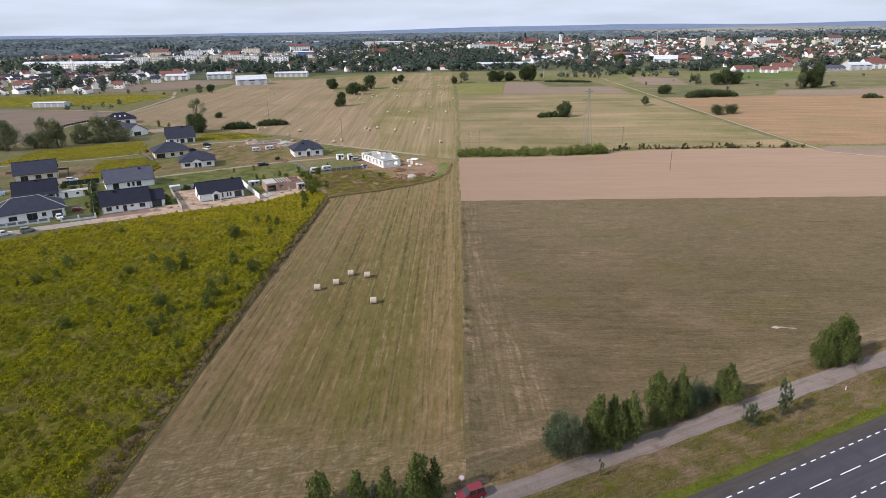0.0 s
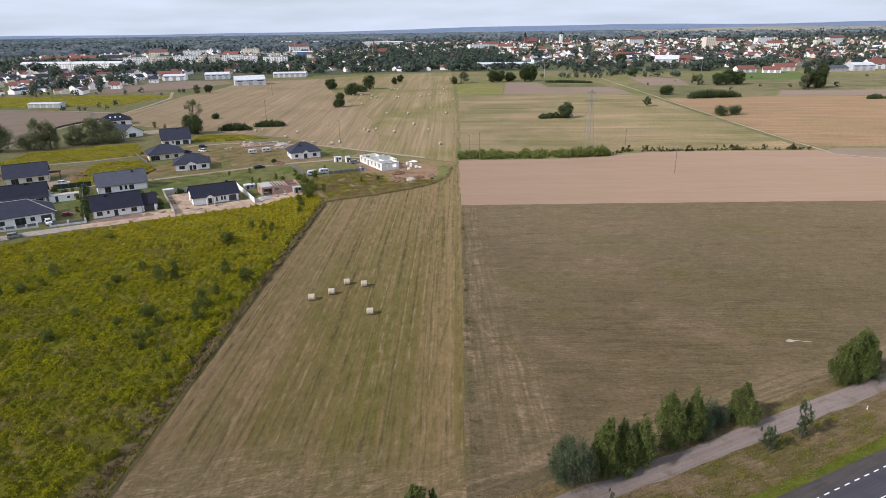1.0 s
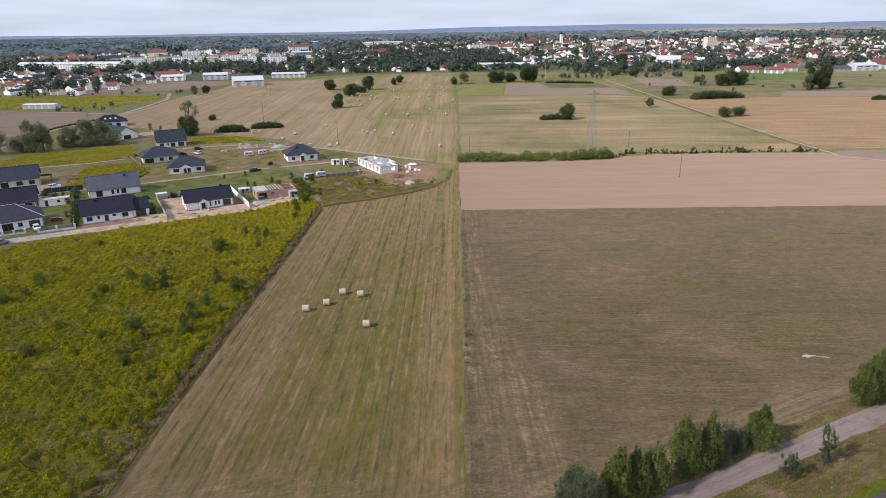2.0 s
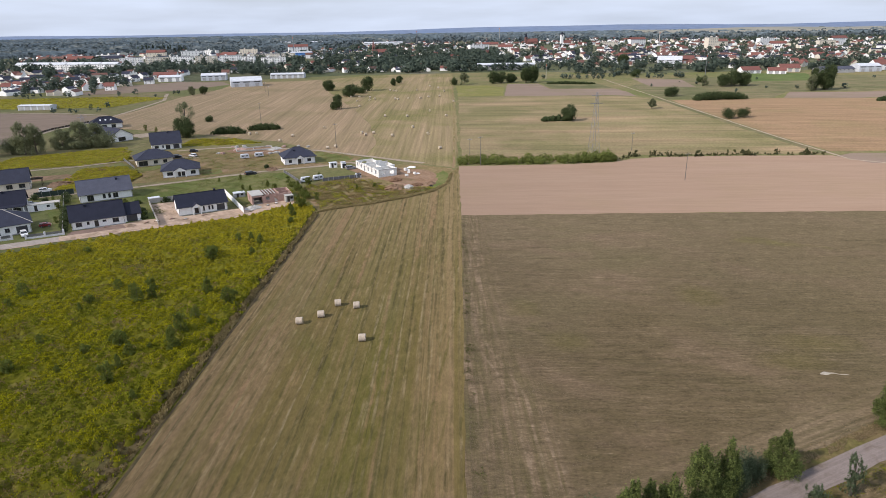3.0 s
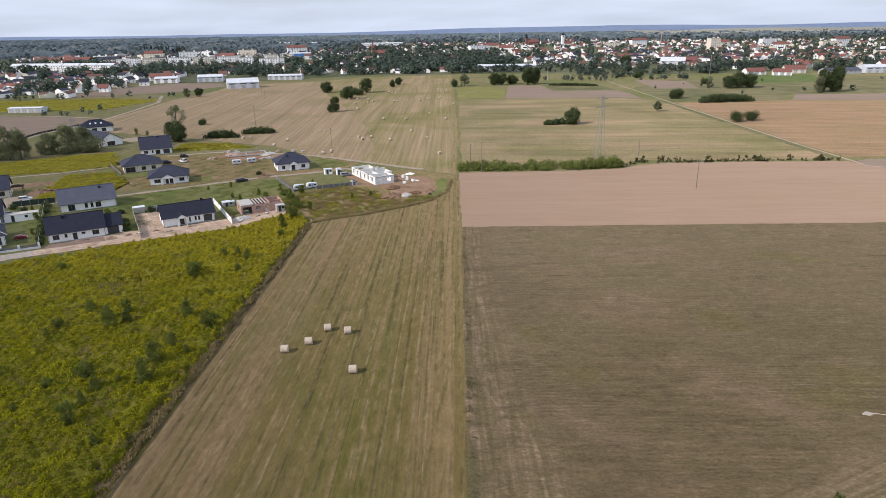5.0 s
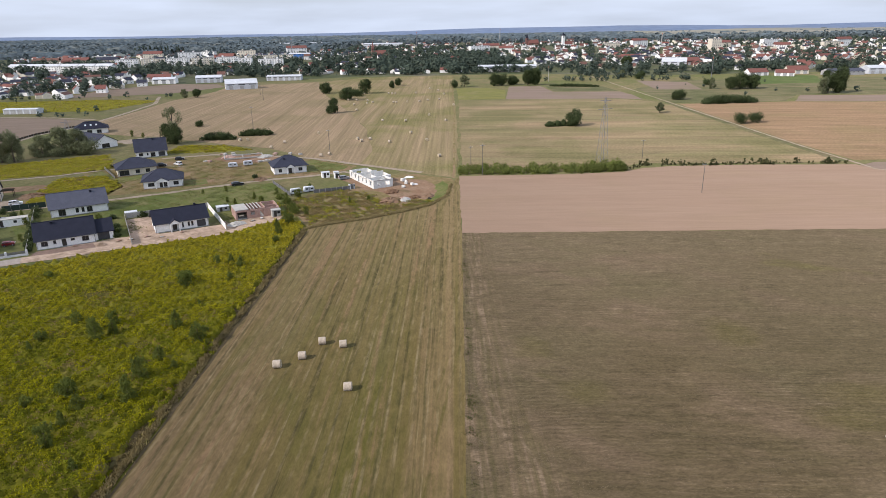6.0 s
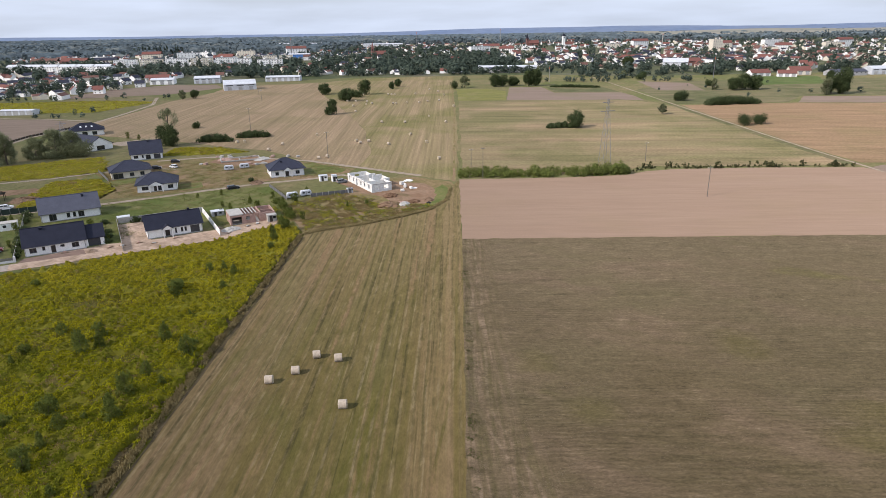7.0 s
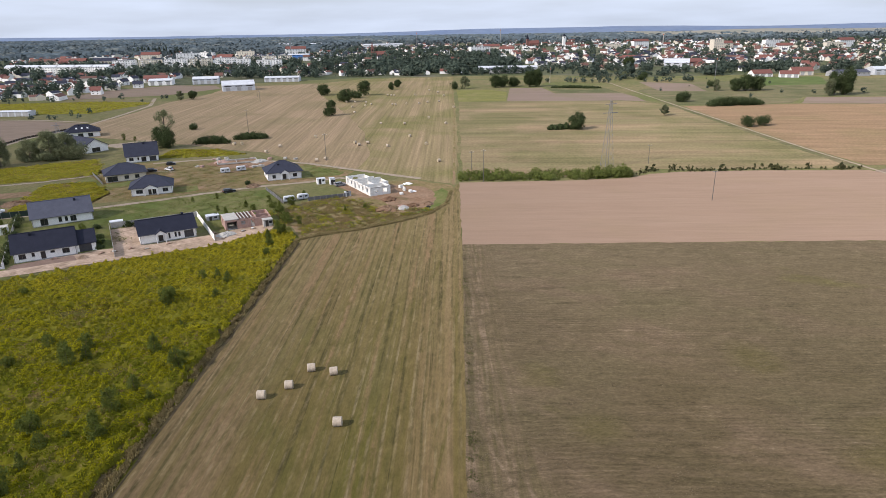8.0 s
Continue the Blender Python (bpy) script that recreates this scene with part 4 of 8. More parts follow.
def crown_blobs(h, w, style, r):
    """Lumps of a crown of height h and width w."""
    if style == "cone":
        out = []
        for i in range(11):
            k = (i + 0.5) / 11
            rad = w * 0.5 * (0.55 + 0.6 * k if k < 0.3 else 1.05 * (1 - k) ** 0.72)
            out.append((r.uniform(-0.3, 0.3) * rad, r.uniform(-0.3, 0.3) * rad, h * (0.06 + 0.9 * k), rad * r.uniform(0.75, 1.1), rad * r.uniform(0.75, 1.1), h * 0.085))
        for i in range(9):
            k = r.uniform(0.12, 0.8)
            rad = w * 0.5 * (1 - k) ** 0.5
            a = r.uniform(0, 6.28)
            out.append((math.cos(a) * rad * 0.8, math.sin(a) * rad * 0.8, h * k, w * 0.14, w * 0.14, h * 0.1))
        for i in range(16):
            k, a = r.uniform(0.45, 0.97), r.uniform(0, 6.28)
            rad = w * 0.46 * (1 - k) ** 0.6
            out.append((math.cos(a) * rad, math.sin(a) * rad, h * k, w * 0.05, w * 0.05, h * 0.10))
        return out
    if style == "bush":
        return [(r.uniform(-0.3, 0.3) * w, r.uniform(-0.3, 0.3) * w, h * r.uniform(0.3, 0.62), w * r.uniform(0.2, 0.34), w * r.uniform(0.2, 0.34), h * r.uniform(0.25, 0.38)) for i in range(9)] + [(0, 0, h * 0.35, w * 0.38, w * 0.38, h * 0.35)]
    if style == "open":
        out = []
        for i in range(34):
            a, e = r.uniform(0, 6.28), r.uniform(-1, 1)
            c = math.sqrt(1 - 0.8 * e * e) * r.uniform(0.1, 0.4) * w
            out.append((math.cos(a) * c, math.sin(a) * c, h * (0.56 + 0.38 * e), w * r.uniform(0.07, 0.14), w * r.uniform(0.07, 0.14), h * r.uniform(0.05, 0.1)))
        return out
    if style == "willow":
        out = []
        for i in range(30):
            e = r.uniform(0.08, 0.95)
            a, c = r.uniform(0, 6.28), w * 0.36 * math.sin(math.pi * min(1, 0.22 + 0.74 * e)) * r.uniform(0.5, 1.1)
            out.append((math.cos(a) * c, math.sin(a) * c, h * e, w * r.uniform(0.1, 0.19), w * r.uniform(0.1, 0.19), h * r.uniform(0.07, 0.13)))
        return out
    if style == "airy":
        return [(r.uniform(-0.22, 0.22) * w, r.uniform(-0.22, 0.22) * w, h * r.uniform(0.12, 0.9), w * r.uniform(0.12, 0.26), w * r.uniform(0.12, 0.26), h * r.uniform(0.05, 0.11)) for i in range(22)]
    if style == "slim":
        return [(r.uniform(-0.25, 0.25) * w, r.uniform(-0.25, 0.25) * w, h * r.uniform(0.22, 0.95), w * r.uniform(0.14, 0.26), w * r.uniform(0.14, 0.26), h * r.uniform(0.04, 0.09)) for i in range(16)]
    out = [(0, 0, h * 0.52, w * 0.34, w * 0.34, h * 0.36)]
    for i in range(20):
        a, e = r.uniform(0, 6.28), r.uniform(-1.0, 1.0)
        c = math.sqrt(max(0, 1 - 0.9 * e * e)) * 0.33 * w
        s = r.uniform(0.13, 0.22)
        out.append((math.cos(a) * c, math.sin(a) * c, h * (0.5 + 0.36 * e), w * s, w * s, h * s * 0.7))
    return out


def tree(name, label, category, x, y, h, w, style, mat, n=900, size=0.5, seed=0, group="", bark=M_BARK):
    r, rng = random.Random(seed), np.random.default_rng(seed)
    ob = thing(name, label, category, x, y, 0, 0, group)
    t = Shape()
    blobs = crown_blobs(h, w, style, r)
    top = h * (0.9 if style == "cone" else 0.62)
    rad = max(0.05, h * (0.016 if style in ("cone", "bush") else 0.03))
    t.beam((0, 0, -0.05), (r.uniform(-0.1, 0.1), r.uniform(-0.1, 0.1), top * 0.5), rad, rad * 0.7, 7)
    t.beam((r.uniform(-0.05, 0.05), 0, top * 0.48), (r.uniform(-0.2, 0.2), 0.1, top), rad * 0.72, rad * 0.2, 6)
    for b in blobs[: 12]:
        z0 = min(b[2] * 0.75, top * 0.9)
        t.beam((0, 0, z0), (b[0] * 0.9, b[1] * 0.9, b[2]), rad * 0.4, rad * 0.1, 5)
    part("trunk", t, bark, ob)
    c, d = crown_points(blobs, n, rng, 0.62, 26, 1.9) if y < 130 else crown_points(blobs, n, rng, 0.66, 5)
    keep = c[:, 2] > 0.05
    c, d = c[keep], d[keep]
    part("crown", quads_mesh("crown", leaf_quads(c, size, rng, d, 0.8 if y < 130 else 0.45), mat), mat, ob)
    return ob


def leaf_field(name, label, category, c, size, mat, seed, normal=(0, 0, 1.0), tilt=0.25, long=1.5, kind="stuff"):
    """A sheet of countless leaves as one mesh."""
    rng = np.random.default_rng(seed)
    return tagged(new(name, quads_mesh(name, leaf_quads(c, size, rng, np.array(normal), tilt, long), mat)), label, category, kind=kind)


def plume_field(name, label, category, c, tall, wide, mat, seed, lean=0.35):
    """Countless upright sprays as one mesh."""
    return tagged(new(name, quads_mesh(name, plume_quads(c, tall, wide, np.random.default_rng(seed), lean), mat)), label, category, kind="stuff")


# roadside birches and willows
ROADSIDE = [(-17.0, 61.5, 5.4, 4.2, "cone"), (-12.4, 61.5, 5.6, 3.4, "cone"), (-8.6, 61.1, 6.2, 3.0, "cone"), (-5.0, 61.9, 8.0, 4.2, "cone"), (-3.0, 62.9, 6.4, 2.6, "cone"), (-10.4, 61.3, 4.2, 1.8, "cone"),
            (14.4, 70.9, 7.4, 6.2, "round"), (19.0, 73.1, 8.5, 4.6, "cone"), (21.4, 74.1, 7.6, 4.4, "cone"), (24.4, 75.1, 7.6, 4.4, "cone"), (29.0, 78.9, 9.1, 4.8, "cone"), (32.6, 80.5, 8.5, 4.0, "cone"),
            (34.6, 81.1, 5.0, 3.4, "bush"), (37.4, 83.5, 4.2, 4.0, "bush"), (41.8, 85.1, 6.1, 5.2, "cone"), (64.2, 96.1, 8.8, 6.4, "cone"), (66.6, 97.7, 8.4, 6.0, "cone"), (61.8, 95.3, 6.8, 4.6, "cone"), (42.4, 78.1, 4.4, 3.0, "airy"), (48.4, 80.9, 6.2, 2.8, "airy"), (18.4, 67.4, 2.8, 1.2, "slim")]
for i, (x, y, h, w, style) in enumerate(ROADSIDE):
    low = style == "bush" or h < 5.2
    tree("roadside_shrub" if low else "roadside_tree", "young grey-green willow shrub beside the gravel track" if low else "dense young birch tree beside the gravel track", "shrub" if low else "tree",
         x, y, h, w, style, M_LEAFBLUE if style in ("round", "slim", "airy") or low else M_LEAF, int(1250 * h * {"slim": 0.2, "airy": 0.45}.get(style, 1) * min(1.6, w / 4) * 1.45), 0.12, 100 + i, "trees along the road")

# lone trees and copses in the fields: x, y, height, width, style
LONE = [(-84, 473, 10.6, 7.2, 0), (-86, 469, 5.8, 5.6, 1), (-87, 553, 10.2, 11.5, 0), (-80, 603, 12.4, 12.5, 0), (-84, 582, 7.0, 10, 1), (-92, 560, 7.5, 8, 1), (-116, 608, 9.8, 11.5, 0), (-61, 652, 6.9, 6, 0), (-57, 674, 7.5, 7.4, 0),
        (-232, 582, 7.8, 8, 2), (-224, 589, 7.4, 7.6, 0), (-2, 649, 7.6, 7.6, 1), (8, 653, 11.3, 11, 2), (37, 660, 12.9, 12, 0), (44, 661, 12.0, 12, 0), (55, 668, 9.6, 12, 0), (69, 661, 15.5, 10, 0), (76, 663, 16.5, 11, 0),
        (68, 402, 9.4, 10.6, 0), (132, 453, 6.6, 7, 2), (165, 524, 7.6, 7, 1), (169, 525, 7.9, 8, 1), (236, 598, 10.5, 12, 0), (245, 600, 13.4, 16, 0), (256, 602, 12.4, 14, 0), (222, 602, 9.3, 7, 2), (298, 560, 19, 11, 0), (306, 559, 22, 12, 0), (290, 552, 13, 9, 2),
        (163, 403, 6.6, 8, 1), (173, 406, 6.2, 7.6, 1), (-148, 357, 10.5, 9, 0), (-144, 356, 11, 8, 0), (-146, 358, 18.5, 12, 3), (-156, 417, 3.8, 5, 1), (-206, 313, 15, 11, 2), (-201, 314, 14, 10, 2), (-222, 306, 15, 12, 2), (-213, 314, 8, 9, 1), (-188, 330, 12.5, 15, 2), (-181, 332, 11.5, 12, 2), (-178, 331, 7.5, 11, 1), (-196, 327, 10, 12, 2), (-152, 345, 6, 8, 1), (-228, 311, 6, 9, 1), (-238, 330, 8, 12, 1), (-255, 345, 9, 12, 2),
        (214, 862, 17, 14, 0), (190, 720, 6, 8, 1), (178, 740, 8, 10, 2), (200, 745, 7, 9, 1), (400, 585, 7, 9, 1), (232, 640, 6, 8, 1)]
for i, (x, y, h, w, s) in enumerate(LONE):
    airy = s == 3
    s = 2 if airy else s
    style = "open" if airy else ("round", "bush", "willow" if y < 420 or h > 9 else "open")[s]
    tree("field_bush" if s == 1 else "field_tree", ("dark green round bush standing in a field", "broad dark green tree with a full crown", "loose grey-green tree with gaps in its crown")[(1, 0, 2)[s]], "bush" if s == 1 else "tree",
         x, y, h, w, style, (M_LEAFDARK, M_LEAFGREY if x < -150 and y < 380 else M_LEAFDARK, M_LEAFGREY)[s], 3600 if airy else (9000, 5200, 8000)[s] if y < 420 else (6500 if h < 15 else 15000, 3600, 4600)[s], 0.022 * w + (0.08 if y < 420 else 0.16), 300 + i, "trees in the fields")

# long low hedgerows
def dome(k):
    return 0.5 + 0.5 * math.sin(math.pi * min(1, max(0, k))) ** 0.6


HEDGES = [((-134, 367), (-120, 369), 4.9, 5), ((-118, 380), (-104, 383), 4.1, 5), ((52, 401), (66, 402), 3.6, 4), ((178, 498), (214, 503), 6.4, 8), ((90, 648), (130, 638), 2.6, 4), ((300, 480), (310, 480), 3.5, 5)]
for i, ((ax, ay), (bx, by), h, w) in enumerate(HEDGES):
    r, rng = random.Random(60 + i), np.random.default_rng(60 + i)
    n = max(6, int(math.hypot(bx - ax, by - ay) / 1.2))
    blobs = [(ax + (bx - ax) * k / n + r.uniform(-1, 1), ay + (by - ay) * k / n + r.uniform(-0.3, 0.3) * w, h * r.uniform(0.3, 0.5) * dome(k / n), r.uniform(0.3, 0.45) * w, r.uniform(0.3, 0.45) * w, h * r.uniform(0.32, 0.45) * dome(k / n)) for k in range(n + 1)]
    c, d = crown_points(blobs, 620 * n, rng, 0.8, 6)
    tagged(new("hedgerow", quads_mesh("hedgerow", leaf_quads(c[c[:, 2] > 0], 0.40, rng, d[c[:, 2] > 0], 0.45), M_LEAFDARK)), "long dense dark green hedgerow in a field", "hedge", "hedgerows")

# thicket between the sown field and the pale meadow
rng = np.random.default_rng(7)
r = random.Random(7)
blobs = []
for k in range(240):
    x = r.uniform(2, 67)
    y = r.uniform(278.5, 288.5) + max(0, (x - 50) * 0.2)
    h = r.uniform(1.4, 3.0) + (0.8 if x > 48 else 0)
    blobs.append((x, y, h * 0.45, r.uniform(0.8, 1.7), r.uniform(0.8, 1.6), h * 0.5))
c, d = crown_points(blobs, 52000, rng, 0.82, 6, 0.9)
tagged(new("thicket", quads_mesh("thicket", leaf_quads(c[c[:, 2] > 0], 0.26, rng, d[c[:, 2] > 0] + (0, 0, 0.4), 0.5), leafy("thicket_leaves", (0.190, 0.215, 0.055), (0.105, 0.132, 0.036), 0.3, 0.15))), "dense green bramble thicket along the field edge", "thicket", kind="stuff")
blobs = []
for k in range(95):
    x = r.uniform(64, 161)
    y = (281 + (x - 64) * 0.75 if x < 75 else 292) + r.uniform(-1, 2)
    h = r.choice((0.6, 0.8, 1.0, 1.2, 2.3))
    blobs.append((x, y, h * 0.45, r.uniform(0.7, 1.5), 0.7, h * 0.5))
c, d = crown_points(blobs, 5200, rng)
tagged(new("field_edge_scrub", quads_mesh("field_edge_scrub", leaf_quads(c[c[:, 2] > 0], 0.45, rng, d[c[:, 2] > 0], 0.8), leafy("scrub_leaves", (0.12, 0.115, 0.05), (0.055, 0.065, 0.03), 0.15, 0.1))), "low brownish scrub along the field edge", "scrub", kind="stuff")

# ---- yellow weed meadow ----
MEADOW = [(-110, 52), (-48.0, 52), (-48.0, 88), (-47.4, 104), (-46.6, 122), (-46.2, 140), (-45.8, 178), (-45.2, 208), (-51, 220), (-58, 212.5), (-66, 203), (-81, 195.5), (-97, 186), (-108, 180), (-118, 171), (-150, 147), (-190, 120)]


# low dry openings in the weeds: x, y, half length, half width
OPENINGS = [(-54.5, 80.6, 4.2, 1.5), (-50.2, 78.6, 3.0, 1.3), (-68.2, 91.8, 4.5, 1.6), (-70.0, 83.5, 5.0, 1.5), (-89.5, 124.6, 7.0, 2.2), (-96.5, 122.0, 6.0, 1.8), (-84.9, 112.1, 5.0, 1.6), (-60.0, 137.8, 3.5, 1.8), (-80.2, 162.1, 8.0, 2.4), (-49.3, 86.5, 2.2, 4.0), (-48.8, 69.0, 2.4, 5.0)]


def open_share(x, y):
    """How far a place lies in an opening, 0 to 1, with ragged rims."""
    s = np.zeros(len(x))
    for a, b, rx, ry in OPENINGS:
        near = (np.abs(x - a) < 2.4 * rx) & (np.abs(y - b) < 2.4 * ry)
        d = ((x[near] - a) / rx) ** 2 + ((y[near] - b) / ry) ** 2 + 0.5 * lumps(x[near], y[near], 3.0, 44) + 0.25 * lumps(x[near], y[near], 1.1, 45)
        s[near] = np.maximum(s[near], np.clip((1.5 - d) / 0.6, 0, 1))
    return s


def weed_height(x, y, seed):
    """Height of the weeds, as a share of the tallest, and the drift that thins them."""
    t = lumps(x, y, 9.0, seed) + 0.8 * lumps(x, y, 3.0, seed + 1)
    return np.clip(0.6 + 0.14 * t + 0.20 * lumps(x, y, 2.2, seed + 2) + 0.10 * lumps(x, y, 0.9, seed + 3), 0.15, 1.35), t


def weed_places(poly, n, rng, low=0.35, high=1.25, gap=-0.95, seed=5):
    xs, ys = [q[0] for q in poly], [q[1] for q in poly]
    x, y = rng.uniform(min(xs), max(xs), n), rng.uniform(min(ys), max(ys), n)
    ok = inside(poly, x + 1.2 * lumps(x, y, 4, seed + 5), y + 1.2 * lumps(x, y, 4, seed + 6))
    x, y = x[ok], y[ok]
    hump, t = weed_height(x, y, seed)
    ok = t > gap + rng.normal(size=len(t)) * 0.12
    x, y, t, hump = x[ok], y[ok], t[ok], hump[ok]
    z = low * 0.3 + high * hump * rng.uniform(0.84, 1.04, len(x))
    return np.stack([x, y, z], 1), t


def weed_mass(name, label, poly, mat, step, low, high, seed):
    """The closed body of tall weeds under their topmost leaves: one bumpy sheet that ends at the ground."""
    xs, ys = [q[0] for q in poly], [q[1] for q in poly]
    gx, gy = np.meshgrid(np.arange(min(xs), max(xs) + step, step), np.arange(min(ys), max(ys) + step, step))
    x, y = gx.ravel(), gy.ravel()
    ok = inside(poly, x + 1.2 * lumps(x, y, 4, seed + 5), y + 1.2 * lumps(x, y, 4, seed + 6))
    z = np.where(ok, (low * 0.3 + high * weed_height(x, y, seed)[0] * 0.86) * (1 - 1.08 * open_share(x, y)), -0.05)
    idx = np.arange(x.size).reshape(gx.shape)
    q = np.stack([idx[:-1, :-1], idx[:-1, 1:], idx[1:, 1:], idx[1:, :-1]], -1).reshape(-1, 4)
    q = q[ok[q].any(1)]
    used, inv = np.unique(q, return_inverse=True)
    me = bpy.data.meshes.new(name)
    me.from_pydata(np.stack([x, y, z], 1)[used].tolist(), [], inv.reshape(-1, 4).tolist())
    me.shade_smooth()
    me.materials.append(mat)
    return tagged(new(name, me), label, "weeds", kind="stuff")


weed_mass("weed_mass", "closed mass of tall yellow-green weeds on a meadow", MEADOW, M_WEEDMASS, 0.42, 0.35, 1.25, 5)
rng = np.random.default_rng(11)
c, t = weed_places(MEADOW, 1050000, rng, gap=-1.25)
bare = open_share(c[:, 0], c[:, 1])
c = c[bare < rng.uniform(0.35, 1.25, len(c))]
c[:, 2] *= 1 - 0.8 * open_share(c[:, 0], c[:, 1])
g1 = 1.2 * lumps(c[:, 0], c[:, 1], 14.0, 31) + 0.8 * lumps(c[:, 0], c[:, 1], 4.0, 32) + rng.normal(size=len(c)) * 0.32 + (c[:, 1] - 132) * 0.020
is_gold = g1 > -0.2
plume_field("goldenrod", "tall yellow-green goldenrod covering a meadow", "weeds", c[is_gold], 0.30, 0.19, M_GOLDEN, 12, 0.9)
opened = open_share(c[:, 0], c[:, 1]) > 0.3
dryer = 1.1 * np.exp(-((c[:, 0] + 76) / 13) ** 2 - ((c[:, 1] - 163) / 7) ** 2)
brown = opened | (lumps(c[:, 0], c[:, 1], 7.0, 35) + 0.8 * lumps(c[:, 0], c[:, 1], 2.5, 36) + rng.normal(size=len(c)) * 0.3 + dryer > 0.75) & (~is_gold | (dryer > 0.5)) | (lumps(c[:, 0], c[:, 1], 6.0, 37) + rng.normal(size=len(c)) * 0.2 > 1.45 - 0.25 * (np.abs(c[:, 1] - 160) < 22))
plume_field("dry_weeds", "dry brownish weeds among the goldenrod", "weeds", c[brown] - (0, 0, 0.12), 0.36, 0.14, M_DRYWEED, 15, 0.6)
is_gold &= ~brown
plume_field("green_weeds", "darker green weeds among the goldenrod", "weeds", c[~is_gold & ~brown] - (0, 0, 0.06), 0.31, 0.20, M_WEED, 13, 0.9)

for k, (poly, n, nm) in enumerate([([(-206, 304), (-166, 329), (-148, 297), (-166, 286), (-205, 272)], 90000, "yellow weeds on a plot behind the houses"),
                                   ([(-159, 278), (-143, 283), (-127, 264), (-127, 251), (-146, 236), (-151, 247)], 76000, "yellow weeds on an empty plot"),
                                   ([(-455, 492), (-264, 502), (-248, 565), (-290, 578), (-455, 564)], 40000, "yellow weeds on a distant strip"),
                                   ([(-140, 330), (-112, 334), (-100, 338), (-118, 350), (-140, 352)], 36000, "yellow-green weeds beside a farm track")]):
    weed_mass("plot_weed_mass", nm, poly, M_BLOOMMASS if k != 1 else M_OLIVEMASS, (0.8, 0.8, 2.5, 0.8)[k], 0.1, 0.5, 50 + 3 * k)
    c, t = weed_places(poly, n, rng, 0.1, 0.5, -1.3, 50 + 3 * k)
    mix = lumps(c[:, 0], c[:, 1], 9, 58 + k) + rng.normal(size=len(c)) * 0.7
    size = 0.27 if k != 2 else 0.6
    leaf_field("goldenrod", nm, "weeds", c[mix > -0.35], size, M_GOLDBLOOM, 14 + k)
    leaf_field("plot_weeds", "olive green " + nm[nm.index("weeds"):], "weeds", c[(mix <= -0.35) & (mix > -1.2)], size, M_GOLDEN, 24 + k)
    leaf_field("plot_dry_weeds", "dry brownish " + nm[nm.index("weeds"):], "weeds", c[mix <= -1.2], size, M_DRYWEED, 34 + k)

# rough weeds on the waste plot and along the lane
WASTE = [(-44, 212.5), (-32, 218.5), (-22, 224), (-13, 231.5), (-7, 239.5), (-14, 240.5), (-22, 243), (-30, 247), (-34, 252), (-41, 257), (-52, 249), (-62, 236), (-56, 222), (-50, 224)]
c, t = weed_places(WASTE, 85000, rng, 0.15, 0.7, -0.75, 71)
dry = lumps(c[:, 0], c[:, 1], 10, 72) + rng.normal(size=len(c)) * 0.6
leaf_field("waste_goldenrod", "yellow goldenrod patches on waste ground", "weeds", c[dry > 0.75], 0.24, M_GOLDBLOOM, 75)
leaf_field("waste_weeds", "green and yellow weeds on waste ground", "weeds", c[(dry > 0.35) & (dry <= 0.75)], 0.24, M_GRASSTUFT, 73)
leaf_field("dry_waste_grass", "dry straw-coloured grass on waste ground", "grass", c[dry <= 0.35] * (1, 1, 0.5), 0.2, M_DRYWEED, 74)

# rough grass on the plots round the houses
SOUTH = [(-128, 206), (-116, 191), (-112, 202), (-98, 212), (-95, 205), (-91, 212), (-104, 222), (-83, 235), (-72, 216), (-66, 224), (-56, 232), (-58, 246), (-70, 266), (-92, 262), (-124, 241), (-140, 221)]
c, t = weed_places(SOUTH, 70000, rng, 0.03, 0.28, -0.1, 61)
leaf_field("rough_lawn", "uneven green grass tufts between the houses", "grass", c, 0.2, M_GRASSTUFT, 62)
NORTH = [(-126, 251), (-108, 257.5), (-75, 277.5), (-58, 283), (-46, 292), (-44, 298), (-64, 311), (-92, 306), (-112, 314), (-134, 310), (-150, 316), (-156, 294)]
c, t = weed_places(NORTH, 80000, rng, 0.03, 0.25, 0.0, 65)
dry = lumps(c[:, 0], c[:, 1], 12, 66) + rng.normal(size=len(c)) * 0.5
leaf_field("rough_lawn", "green grass tufts on the northern plots", "grass", c[dry > 0.2], 0.2, M_GRASSTUFT, 67)
leaf_field("dry_plot_grass", "dry straw grass on the northern plots", "grass", c[dry <= 0.2], 0.2, M_DRYWEED, 68)

# dry grass along the hay meadow's edges
n = 22000
y = rng.uniform(52, 210, n)
x = np.interp(y, [60, 100, 135, 180, 210], EDGE_X) - 0.1 - np.abs(rng.normal(size=n)) * (0.35 + 0.5 * (y > 105)) + 0.2 * lumps(np.zeros(n), y, 20, 81)
ok = lumps(x, y, 5, 82) + 0.5 * lumps(x, y, 1.5, 83) > -0.5 + 0.4 * (y < 105)
leaf_field("dry_edge_grass", "dry straw-coloured grass along the meadow edge", "grass", np.stack([x, y, 0.05 + rng.uniform(0.0, 0.32, n) * (0.4 + 0.6 * (y > 105))], 1)[ok], 0.09, M_STRAW, 83, (0, -0.3, 0.7), 0.6, 4.5)
n = 16000
y = rng.uniform(50, 140, n)
x = np.interp(y, [50, 100, 140], [-46.6, -46.4, -45.6]) + rng.normal(size=n) * 1.1
thick = lumps(x, y, 4, 181) + 0.6 * lumps(x, y, 1.4, 182)
